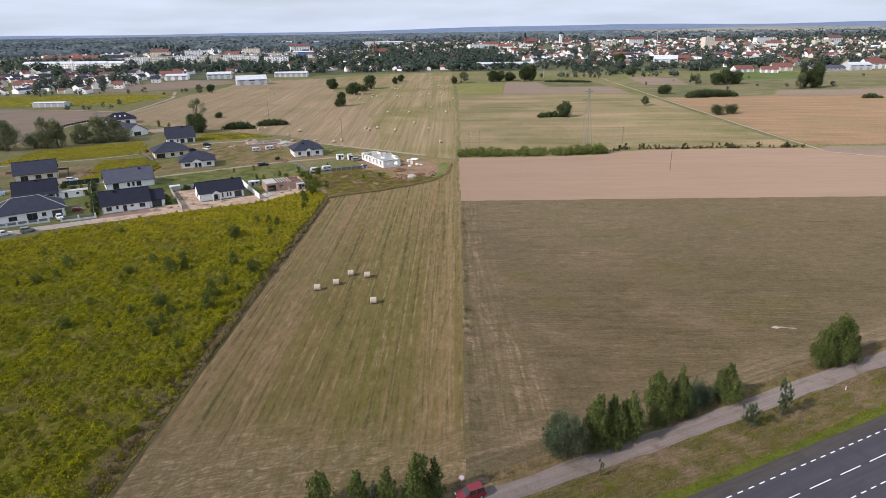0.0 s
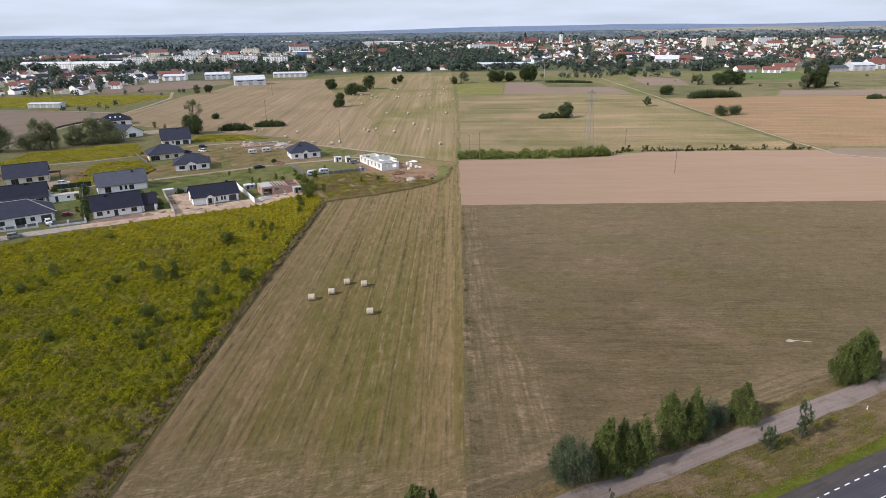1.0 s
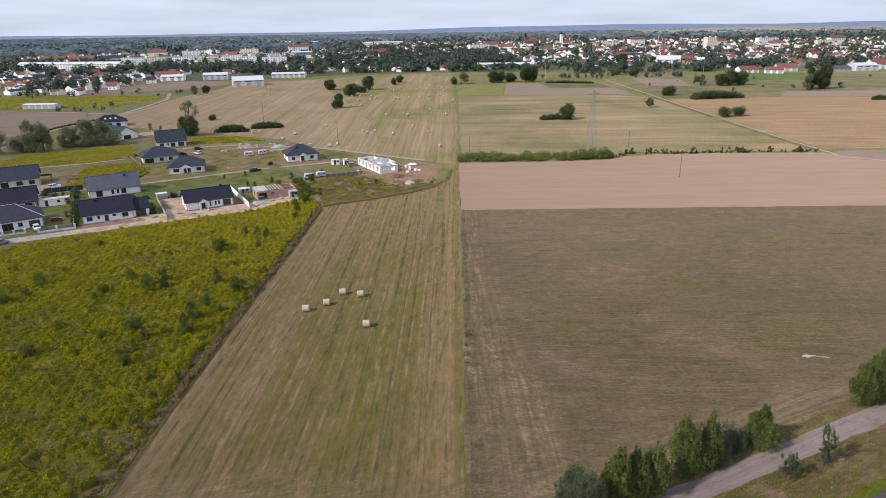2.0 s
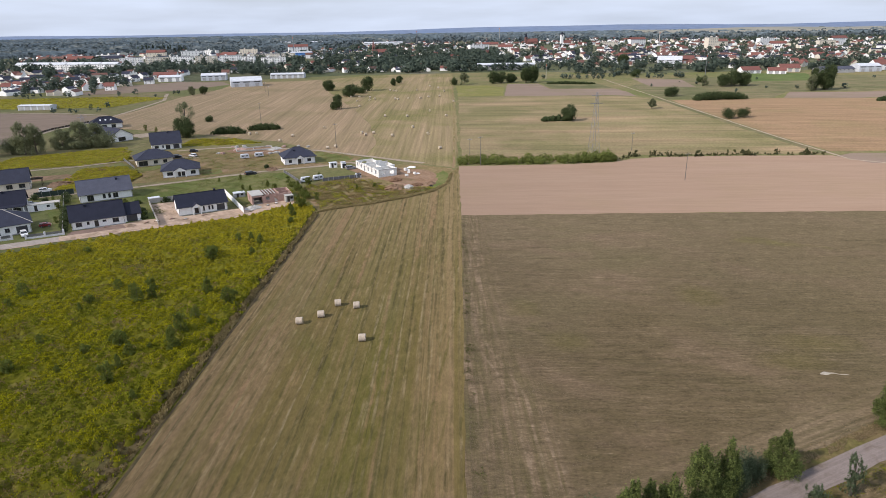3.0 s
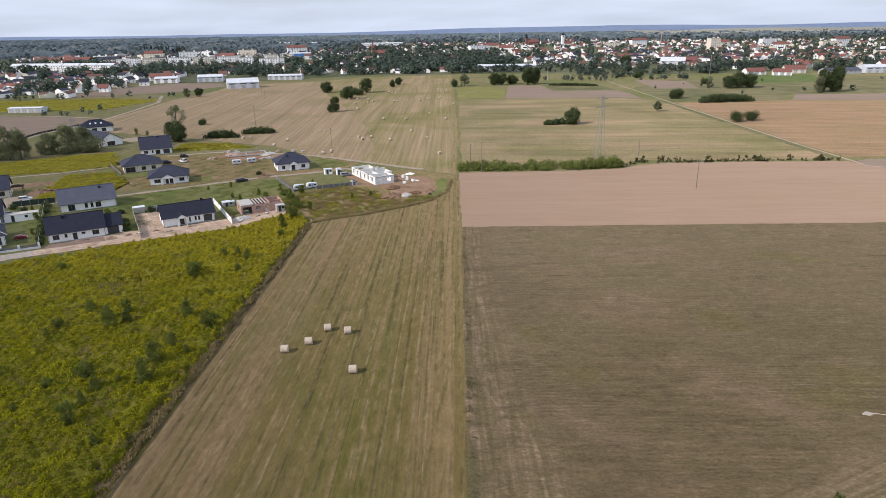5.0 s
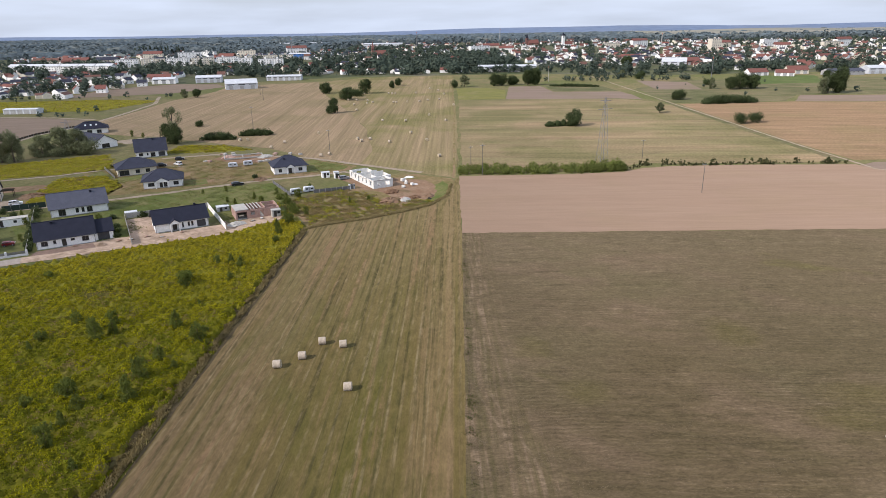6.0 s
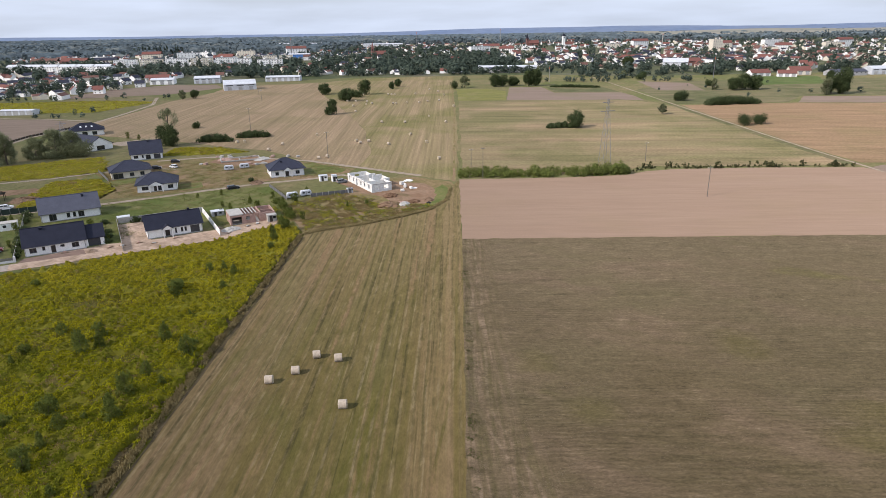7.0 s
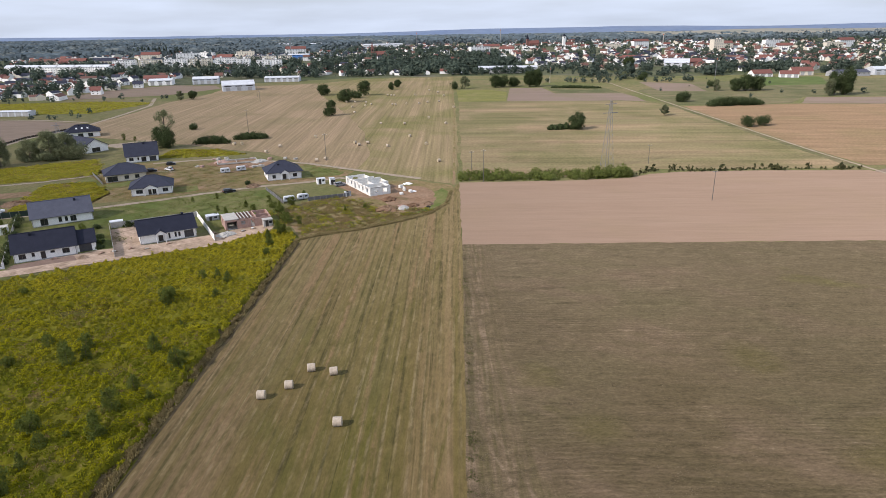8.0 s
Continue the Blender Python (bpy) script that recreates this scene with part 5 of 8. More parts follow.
ok = (x < np.interp(y, [50, 98, 130, 160], [-44.7, -44.8, -44.5, -44.1])) & (thick > -0.2)
pts = np.stack([x, y, rng.uniform(0.08, 0.3, n)], 1)
plume_field("edge_dry_weeds", "low dry brown weeds along the meadow edge", "weeds", pts[ok & (thick < 1.0)], 0.34, 0.16, M_EDGEWEED, 183, 0.7)
plume_field("edge_green_weeds", "green weeds spilling over the meadow edge", "weeds", pts[ok & (thick >= 1.0)], 0.42, 0.24, M_WEED, 184, 0.5)
n = 15000
y = rng.uniform(96, 208, n)
x = np.interp(y, [60, 100, 135, 180, 210], EDGE_X) - 0.75 + 0.32 * rng.normal(size=n) + 0.3 * lumps(np.zeros(n), y, 12, 281)
ok = lumps(x, y, 6, 282) + 0.6 * lumps(x, y, 1.6, 283) > -0.7
plume_field("dry_edge_stalks", "standing row of dry pale stalks along the meadow edge", "weeds", np.stack([x, y, rng.uniform(0.15, 0.6, n)], 1)[ok], 0.5, 0.13, M_STRAW, 284, 0.4)
# low weeds on the balk beside the mown meadow
n = 14000
y = rng.uniform(64, 200, n)
x = 1.9 + 0.55 * rng.normal(size=n) + np.clip((112 - y) * 0.02, 0, 1)
ok = lumps(x * 0.5, y, 5, 291) + 0.6 * lumps(x, y, 1.5, 292) + 2.2 * np.exp(-((x - 2.5) / 1.2) ** 2 - ((y - 118) / 3.0) ** 2) + rng.normal(size=n) * 0.4 > 1.3
leaf_field("balk_weeds", "low green weeds on the balk beside stubble", "weeds", np.stack([x, y, rng.uniform(0.06, 0.16, n)], 1)[ok], 0.10, M_BALKWEED, 293, (0, 0, 0.8), 0.5, 2.0)
n = 110000
x, y = 1.6 + 70 * rng.random(n) ** 1.5, rng.uniform(66, 204, n)
ok = (lumps(x * 0.4, y, 7, 294) + 0.7 * lumps(x * 0.5, y, 2, 295) + 0.9 * np.exp(-x / 8) + rng.normal(size=n) * 0.5 > 0.55) & (y > 69 + 0.47 * (x - 8))
leaf_field("chaff", "loose pale straw scattered over stubble", "straw", np.stack([x, y, np.full(n, 0.065)], 1)[ok], 0.085, M_CHAFF, 296, (0, 0, 1.5), 0.4, 3.0)
n = 15000
k = rng.uniform(0, 1, n)
ex = np.interp(k, [0, 0.13, 0.38, 0.66, 0.85, 0.93, 1], [-43.9, -39.6, -28, -16.4, -8.2, -3.4, -1.8])
ey = np.interp(k, [0, 0.13, 0.38, 0.66, 0.85, 0.93, 1], [209, 212.4, 218.2, 226.4, 234.2, 245, 262])
leaf_field("dry_bank_grass", "dry tan grass bank at the meadow end", "grass", np.stack([ex + rng.normal(size=n) * 0.3 - 0.2, ey + np.abs(rng.normal(size=n)) * 1.3, rng.uniform(0.05, 0.4, n)], 1), 0.16, M_STRAW, 84, (0, -0.3, 0.7), 0.6, 2.6)
# verge tufts by the gravel track and the road
n = 60000
s, w = rng.uniform(-60, 110, n), rng.uniform(2.8, 12.2, n)
ok = lumps(s, w * 2, 7, 85) + rng.normal(size=n) * 0.3 > 0.0
vx, vy = 33.07 + RD.x * s + RN.x * w, 63.25 + RD.y * s + RN.y * w
# distance from the gravel track's middle
gx = np.interp(vx, [-20, -4, 6.5, 17, 26, 40, 58.5, 74, 120, 330], [51.2, 59.8, 64.6, 69.5, 73.9, 81.1, 90.2, 97.9, 120.7, 225])
ok &= np.abs(vy - gx) > 2.2
pts = np.stack([vx, vy, rng.uniform(0.08, 0.4, n)], 1)
warm = lumps(vx, vy, 6, 86) + rng.normal(size=n) * 0.4
leaf_field("verge_dry_grass", "dry grass tufts on the road verge", "grass", pts[ok & (warm > 0)] * (1, 1, 0.6), 0.10, M_DRYGRASS, 87, (0, 0, 0.6))
leaf_field("verge_green_grass", "green weeds on the road verge", "grass", pts[ok & (warm <= 0)] * (1, 1, 0.6), 0.12, M_WEED, 88, (0, 0, 0.2))
n = 30000
bx = rng.uniform(-30, 120, n)
by = np.interp(bx, [-30, -20, -4, 6.5, 17, 26, 40, 58.5, 74, 120], [46, 51.2, 59.8, 64.6, 69.5, 73.9, 81.1, 90.2, 97.9, 120.7]) + 2.6 + np.abs(rng.normal(size=n)) * 1.3
ok = lumps(bx, by, 5, 89) > -0.3
leaf_field("bank_dry_grass", "rough brown grass between field and gravel track", "grass", np.stack([bx, by, rng.uniform(0.06, 0.3, n)], 1)[ok], 0.10, M_DRYGRASS, 90, (0, 0, 0.6))

# shrubs standing in the weed meadow
SHRUBS = [(-68.7, 139.5, 4.1), (-58.4, 107.1, 3.8), (-55.2, 144.1, 3.7), (-77.4, 110.1, 2.8), (-95.9, 143.0, 3.7), (-95.2, 136.8, 2.4), (-101.2, 131.8, 1.9), (-97.6, 133.1, 2.5), (-107.4, 152.0, 1.7), (-95.0, 151.7, 1.6), (-79.1, 135.5, 1.9), (-78.9, 139.0, 2.3), (-76.4, 146.5, 3.0), (-68.2, 144.8, 3.6), (-54.5, 154.2, 1.8), (-48.6, 138.6, 3.6), (-53.1, 131.7, 2.8), (-53.4, 125.4, 4.0), (-52.3, 118.8, 4.2),
          (-62.6, 119.8, 3.2), (-59.2, 116.5, 2.8), (-56.4, 118.3, 1.7), (-58.9, 111.8, 2.6), (-67.7, 117.1, 2.0), (-69.1, 110.7, 1.6), (-77.9, 120.5, 2.4), (-51.6, 102.1, 2.0), (-62.9, 168.4, 3.0), (-53.0, 169.1, 2.4), (-59.6, 178.9, 2.8), (-56.5, 180.0, 2.6), (-62.1, 165.4, 3.6), (-53.3, 177.6, 2.9), (-64.3, 122.7, 2.1), (-50.9, 204.0, 3.3), (-97.0, 170.8, 2.1), (-49.0, 128.4, 2.1), (-71.0, 142.5, 3.2), (-66.4, 141.5, 3.0), (-50, 213, 3.4), (-52.5, 218, 3.0), (-47.5, 224, 2.6), (-53, 210, 2.6), (-49.5, 196, 2.2)]
SAPLING = [tree("meadow_shrub", "soft green young birch shrub among yellow weeds", "shrub", SHRUBS[i][0], SHRUBS[i][1], SHRUBS[i][2] * 1.2, (3.5, 3.2, 2.6, 3.3)[i], ("cone", "airy", "cone", "airy")[i], M_LEAFYOUNG, 4200, 0.11, 500 + i, "shrubs in the weed meadow") for i in range(4)]
for i, (x, y, h) in enumerate(SHRUBS[4:]):
    src = SAPLING[i % 4]
    q = copy_thing(src, pose(x, y, 0, 0, 0, 47 * i))
    k = h / SHRUBS[i % 4][2]
    q.scale = (k * 1.05, k * 1.05, k)
# garden trees and shrubs between the houses
GARDEN = [(-98.6, 206, 1.4), (-101.5, 209, 1.6), (-115, 206, 2.6), (-118, 210, 2.4), (-123, 200, 2.0), (-53, 255, 2.6), (-55, 245, 3.0), (-58, 241, 2.6), (-84, 256, 1.8), (-91, 252, 1.6), (-132, 216, 2.2), (-137, 222, 2.6), (-114, 216, 2.4), (-108.5, 216, 2.4), (-111, 219, 2.2), (-70, 244, 2.2), (-78, 240, 1.8), (-125, 212, 2.0), (-30, 241, 1.6), (-36, 238, 1.8), (-180, 382, 3.2), (-172, 378, 2.6), (-66, 239, 2.2), (-74, 236, 2.2), (-64, 250, 2.4)]
for i, (x, y, h) in enumerate(GARDEN):
    q = copy_thing(SAPLING[(i * 3 + 1) % 4], pose(x, y, 0, 0, 0, 61 * i))
    q.name = "garden_shrub"
    k = h / SHRUBS[(i * 3 + 1) % 4][2]
    q.scale = (k, k, k)
    tagged(q, "green garden shrub beside new houses", "shrub", "garden shrubs")

# stones and a pale film strip lying about
rng = np.random.default_rng(95)
n = 180
s, w = rng.uniform(-50, 100, n), 6.2 + rng.normal(size=n) * 0.9
sx, sy = 33.07 + RD.x * s + RN.x * w, 63.25 + RD.y * s + RN.y * w
leaf_field("verge_stones", "pale stones and clods on the road verge", "stones", np.stack([sx, sy, np.full(n, 0.09)], 1), 0.18, M_STONE, 96, (0, 0, 1), 0.4, 1.1)


def film_strip():
    sh = Shape()
    v, f = [], []
    for i in range(15):
        k = i / 14
        wd = (0.06 + 0.52 * math.exp(-(((k - 0.22) / 0.16) ** 2))) * (0.8 + 0.2 * math.sin(9 * k))
        y = 0.25 * math.sin(5 * k)
        v += [(4.6 * k, y - wd, 0.07), (4.6 * k, y, 0.19 + 0.05 * math.sin(17 * k)), (4.6 * k, y + wd, 0.07)]
        if i:
            f += [(3 * i - 3, 3 * i, 3 * i + 1, 3 * i - 2), (3 * i - 2, 3 * i + 1, 3 * i + 2, 3 * i - 1)]
    ob = part("plastic_film", sh.add(v, f), M_FILM)
    ob.matrix_basis = pose(60.2, 109.7, 0, 0, 0, -2)
    tagged(ob, "crumpled strip of pale plastic film on stubble", "plastic film")


film_strip()
post = thing("marker_post", "small white marker post on the verge", "marker post", 61.8, 87.9)
part("post", Shape().beam((0, 0, 0), (0, 0, 0.6), 0.09, 0.08, 8), M_SIGNWHITE, post)
part("band", Shape().beam((0, 0, 0.42), (0, 0, 0.52), 0.096, 0.096, 8), M_SIGNRED, post)


# ---- houses ----
def side_map(side, L, W):
    return {"f": (L, lambda u, v, d: (u, d, v)), "b": (L, lambda u, v, d: (L - u, W - d, v)), "l": (W, lambda u, v, d: (d, W - u, v)), "r": (W, lambda u, v, d: (L - d, u, v))}[side]


def walled(s, L, W, h, openings, depth=0.18):
    """Four outer walls with openings cut through and their reveals."""
    for side in "fblr":
        n, at = side_map(side, L, W)
        own = [o[1:5] for o in openings if o[0] == side]
        us = sorted({0.0, n, *[o[0] for o in own], *[o[1] for o in own]})
        vs = sorted({0.0, h, *[o[2] for o in own], *[o[3] for o in own]})
        for u0, u1 in zip(us, us[1:]):
            for v0, v1 in zip(vs, vs[1:]):
                if not any(a <= u0 and u1 <= b and c <= v0 and v1 <= d for a, b, c, d in own):
                    s.add([at(u0, v0, 0), at(u1, v0, 0), at(u1, v1, 0), at(u0, v1, 0)], [(0, 1, 2, 3)])
        for a, b, c, d in own:
            p = [at(a, c, 0), at(b, c, 0), at(b, d, 0), at(a, d, 0), at(a, c, depth), at(b, c, depth), at(b, d, depth), at(a, d, depth)]
            s.add(p, [(0, 4, 5, 1), (1, 5, 6, 2), (2, 6, 7, 3), (3, 7, 4, 0)])


def fit_openings(ob, L, W, openings):
    """Windows, doors and garage doors set into the reveals."""
    for o in openings:
        side, a, b, c, d, what = o
        n, at = side_map(side, L, W)

        def slab(s, u0, v0, u1, v1, d0, d1):
            p = [at(u0, v0, d0), at(u1, v0, d0), at(u1, v1, d0), at(u0, v1, d0), at(u0, v0, d1), at(u1, v0, d1), at(u1, v1, d1), at(u0, v1, d1)]
            s.add(p, [(0, 1, 2, 3), (7, 6, 5, 4), (0, 4, 5, 1), (1, 5, 6, 2), (2, 6, 7, 3), (3, 7, 4, 0)])
        if what == "w":
            fr, k = Shape(), 0.07
            for q in ((a, c, b, c + k), (a, d - k, b, d), (a, c + k, a + k, d - k), (b - k, c + k, b, d - k)):
                slab(fr, *q, 0.10, 0.18)
            if b - a > 1.1:
                slab(fr, (a + b) / 2 - 0.04, c + k, (a + b) / 2 + 0.04, d - k, 0.10, 0.18)
            w = part("window", fr, M_FRAME, ob)
            gl = Shape()
            slab(gl, a + k, c + k, b - k, d - k, 0.13, 0.16)
            part("pane", gl, M_GLASS, w, "dark reflecting glass")
            sl = Shape()
            slab(sl, a - 0.06, c - 0.05, b + 0.06, c, -0.06, 0.1)
            part("sill", sl, M_GUTTER, w)
        elif what == "d":
            s = Shape()
            slab(s, a, c, b, d, 0.12, 0.18)
            slab(s, b - 0.2, 1.0, b - 0.14, 1.14, 0.06, 0.12)
            part("door", s, M_DOOR, ob, "dark front door")
        elif what == "g":
            s = Shape()
            slab(s, a, c, b, d, 0.15, 0.18)
            door = part("garage_door", s, M_GARAGE, ob, "dark grey sectional garage door")
            for i in range(5):
                s = Shape()
                slab(s, a + 0.02, c + (d - c) * i / 5 + 0.015, b - 0.02, c + (d - c) * (i + 1) / 5 - 0.015, 0.10, 0.146)
                part("door_panel", s, M_GARAGE, door)


def gable_roof(s, L, W, h, rise, over=0.6, side_over=0.45, th=0.2):
    k = rise / (W / 2)
    e = h - over * k
    poly = [(-over, e), (W / 2, h + rise), (W + over, e), (W + over, e + th), (W / 2, h + rise + th * 1.15), (-over, e + th)]
    n = len(poly)
    pts = [(-side_over, y, z) for y, z in poly] + [(L + side_over, y, z) for y, z in poly]
    s.add(pts, [(0, 1, n + 1, n), (1, 2, n + 2, n + 1), (2, 3, n + 3, n + 2), (3, 4, n + 4, n + 3), (4, 5, n + 5, n + 4), (5, 0, n, n + 5), (0, 5, 4, 1), (1, 4, 3, 2), (n, n + 1, n + 4, n + 5), (n + 1, n + 2, n + 3, n + 4)])


def hip_roof(s, L, W, h, rise, over=0.7, th=0.2):
    x0, x1, y0, y1 = -over, L + over, -over, W + over
    half = (y1 - y0) / 2
    run = min(half, (x1 - x0) / 2 - 0.3)
    low = [(x0, y0, h), (x1, y0, h), (x1, y1, h), (x0, y1, h)]
    up = [(x, y, z + th) for x, y, z in low]
    top = [(x0 + run, y0 + half, h + th + rise), (x1 - run, y0 + half, h + th + rise)]
    s.add(low + up + top, [(3, 2, 1, 0), (0, 1, 5, 4), (1, 2, 6, 5), (2, 3, 7, 6), (3, 0, 4, 7), (4, 5, 9, 8), (5, 6, 9), (6, 7, 8, 9), (7, 4, 8)])


def ridge_line(a, b, r=0.13):
    return Shape().beam(a, b, r, r, 6)


def house(label, x, y, turn, L, W, h, rise, roof, roof_mat, openings, wall_mat=None, chimney=(0.4, 0.6), group="new houses", porch=None, wing=None, name="house", ridge_mat=None):
    """A house with its front-left corner at x, y and its front along the turn."""
    ob = thing(name, label, "house", x, y, 0, turn, group)
    wall_mat = wall_mat or M_WHITE
    s = Shape()
    walled(s, L, W, h, openings)
    if roof == "gable":
        for xx in (0.0, L):
            s.add([(xx, 0, h), (xx, W, h), (xx, W / 2, h + rise)], [(0, 1, 2)])
    part("wall", s, wall_mat, ob)
    part("plinth", Shape().box(-0.03, -0.03, -0.05, L + 0.03, W + 0.03, 0.25), M_GREYWALL, ob, "grey plinth")
    fit_openings(ob, L, W, openings)
    s = Shape()
    if roof == "gable":
        gable_roof(s, L, W, h, rise)
        rf = part("roof", s, roof_mat, ob)
        part("ridge", ridge_line((-0.45, W / 2, h + rise + 0.24), (L + 0.45, W / 2, h + rise + 0.24)), roof_mat, rf)
        e = h - 0.6 * rise / (W / 2)
        part("gutter", Shape().beam((-0.45, -0.68, e + 0.12), (L + 0.45, -0.68, e + 0.12), 0.08), M_GUTTER, ob)
    else:
        hip_roof(s, L, W, h, rise)
        rf = part("roof", s, roof_mat, ob)
        half = (W + 1.4) / 2
        run = min(half, (L + 1.4) / 2 - 0.3)
        a, b = (-0.7 + run, W / 2, h + 0.2 + rise), (L + 0.7 - run, W / 2, h + 0.2 + rise)
        for p, q in ((a, b), (a, (-0.7, -0.7, h + 0.2)), (a, (-0.7, W + 0.7, h + 0.2)), (b, (L + 0.7, -0.7, h + 0.2)), (b, (L + 0.7, W + 0.7, h + 0.2))):
            part("ridge", ridge_line(p, q, 0.1), ridge_mat or roof_mat, rf)
        part("gutter", Shape().beam((-0.7, -0.78, h + 0.08), (L + 0.7, -0.78, h + 0.08), 0.08), M_GUTTER, ob)
    part("downpipe", Shape().beam((0.15, -0.09, 0.1), (0.15, -0.09, h - 0.1), 0.05), M_GUTTER, ob)
    part("downpipe", Shape().beam((L - 0.15, -0.09, 0.1), (L - 0.15, -0.09, h - 0.1), 0.05), M_GUTTER, ob)
    if chimney:
        cx, cy = chimney[0] * L, chimney[1] * W
        z = h + rise * (1 - abs(chimney[1] - 0.5) * 2)
        ch = part("chimney", Shape().box(cx - 0.3, cy - 0.25, z - 0.6, cx + 0.3, cy + 0.25, z + 0.7), M_ROOFDARK, ob, "small dark chimney")
        part("chimney_cap", Shape().box(cx - 0.36, cy - 0.31, z + 0.703, cx + 0.36, cy + 0.31, z + 0.8), M_ROOFDARK, ch)
    if porch:
        a, b, out, ph, pr = porch
        s = Shape()
        s.box(a, -out, 0, a + 0.3, 0.0, ph)
        s.box(b - 0.3, -out, 0, b, 0.0, ph)
        s.add([(a, -out - 0.003, ph), (b, -out - 0.003, ph), ((a + b) / 2, -out - 0.003, ph + pr)], [(0, 1, 2)])
        s.box(a + 0.3, -out, ph - 0.35, b - 0.3, -out + 0.25, ph)
        p = part("porch", s, wall_mat, ob, "white gabled entrance porch")
        t = Shape()
        m = (a + b) / 2
        for sx in (-1, 1):
            e = m + sx * ((b - a) / 2 + 0.25)
            z = ph - 0.25 * pr / ((b - a) / 2)
            t.add([(m, -out - 0.2, ph + pr + 0.02), (e, -out - 0.2, z), (e, 2.2, z), (m, 2.2, ph + pr + 0.02), (m, -out - 0.2, ph + pr + 0.16), (e, -out - 0.2, z + 0.14), (e, 2.2, z + 0.14), (m, 2.2, ph + pr + 0.16)],
                  [(0, 1, 2, 3), (4, 5, 6, 7), (0, 1, 5, 4), (1, 2, 6, 5), (2, 3, 7, 6), (3, 0, 4, 7)])
        part("porch_roof", t, roof_mat, p)
    if wing:
        wx, wy, wl, ww, wh, wr, wo = wing
        base = part("wing", (lambda q: (walled(q, wl, ww, wh, wo), [q.add([(xx, 0, wh), (xx, ww, wh), (xx, ww / 2, wh + wr)], [(0, 1, 2)]) for xx in (0.0, wl)], q)[2])(Shape()), wall_mat, ob, "lower garage wing", pose(wx, wy, 0))
        s = Shape()
        gable_roof(s, wl, ww, wh, wr, 0.5, 0.35)
        part("roof", s, roof_mat, base)
        s = Shape()
        for o in wo:
            s.box(o[1], 0.10, o[3], o[2], 0.16, o[4])
        part("garage_door", s, M_GARAGE, base, "dark grey sectional garage door")
    return ob


# row of new houses along the sandy lane
house("white bungalow with a dark gable roof and garage wing", -113.4, 192.0, 30.6, 14.2, 9.4, 2.9, 3.4, "gable", M_ROOFDARK,
      [("f", 1.1, 2.7, 0.9, 2.2, "w"), ("f", 4.0, 4.7, 1.2, 2.2, "w"), ("f", 6.0, 7.1, 0.1, 2.2, "d"), ("f", 8.2, 9.2, 1.5, 2.1, "w"), ("f", 10.9, 12.6, 0.9, 2.2, "w"), ("l", 2.5, 4.2, 0.9, 2.2, "w")],
      chimney=(0.3, 0.42), wing=(14.2, 1.2, 4.6, 7.2, 2.6, 2.5, [("f", 0.6, 3.6, 0.05, 2.2, "g")]))
house("white house with a pale grey metal gable roof", -128.3, 222.7, 33.0, 16.4, 10.2, 3.0, 3.6, "gable", M_ROOFGREY,
      [("f", 2.2, 4.2, 0.4, 2.4, "w"), ("f", 7.0, 7.9, 0.8, 2.3, "w"), ("f", 8.7, 9.5, 0.8, 2.3, "w"), ("f", 10.2, 11.8, 0.6, 2.3, "w"), ("l", 3, 5, 0.8, 2.2, "w")], chimney=(0.75, 0.4))
house("white bungalow with a dark gable roof and gabled porch", -87.4, 206.2, 30.6, 14.8, 9.2, 2.9, 2.7, "gable", M_ROOFDARK,
      [("f", 4.7, 5.9, 0.1, 2.2, "d"), ("f", 7.3, 7.8, 0.7, 2.3, "w"), ("f", 8.9, 9.5, 0.9, 2.2, "w"), ("f", 9.9, 10.5, 0.9, 2.2, "w"), ("f", 11.5, 14.0, 0.05, 2.3, "g"), ("l", 3, 5.4, 0.8, 2.2, "w")],
      chimney=(0.82, 0.5), porch=(4.0, 6.6, 1.3, 2.7, 0.9))
house("white bungalow with a slate-grey hip roof and small gable", -73.2, 281.7, 23.5, 13.0, 11.0, 2.9, 3.6, "hip", M_ROOFMID,
      [("f", 1.7, 3.0, 0.9, 2.2, "w"), ("f", 5.6, 7.0, 0.1, 2.3, "d"), ("f", 9.6, 11.2, 0.9, 2.2, "w"), ("l", 3, 4.4, 0.9, 2.2, "w"), ("l", 7, 8.2, 0.9, 2.2, "w")], chimney=(0.36, 0.3), porch=(4.9, 8.1, 0.9, 2.8, 1.1))
house("white bungalow with a dark slate hip roof beside the lane", -116.0, 259.5, 22.5, 13.6, 10.6, 2.8, 3.3, "hip", M_ROOFMID,
      [("f", 1.6, 3.8, 0.9, 2.2, "w"), ("f", 5.6, 6.6, 0.1, 2.2, "d"), ("f", 7.0, 8.2, 0.4, 2.2, "w"), ("f", 10.4, 12.2, 0.9, 2.2, "w"), ("l", 3, 4.4, 0.9, 2.2, "w")], chimney=(0.5, 0.62), porch=(4.2, 8.8, 1.0, 2.7, 1.2))
house("cream bungalow with a dark hip roof and covered terrace", -136.6, 281.2, 31.0, 14.6, 11.6, 2.8, 3.3, "hip", M_ROOFMID,
      [("f", 0.6, 4.2, 0.1, 2.3, "w"), ("f", 6.6, 8.2, 0.8, 2.2, "w"), ("f", 10.4, 12.0, 0.8, 2.2, "w"), ("l", 3, 4.4, 0.9, 2.2, "w")], M_CREAM, chimney=(0.5, 0.65))
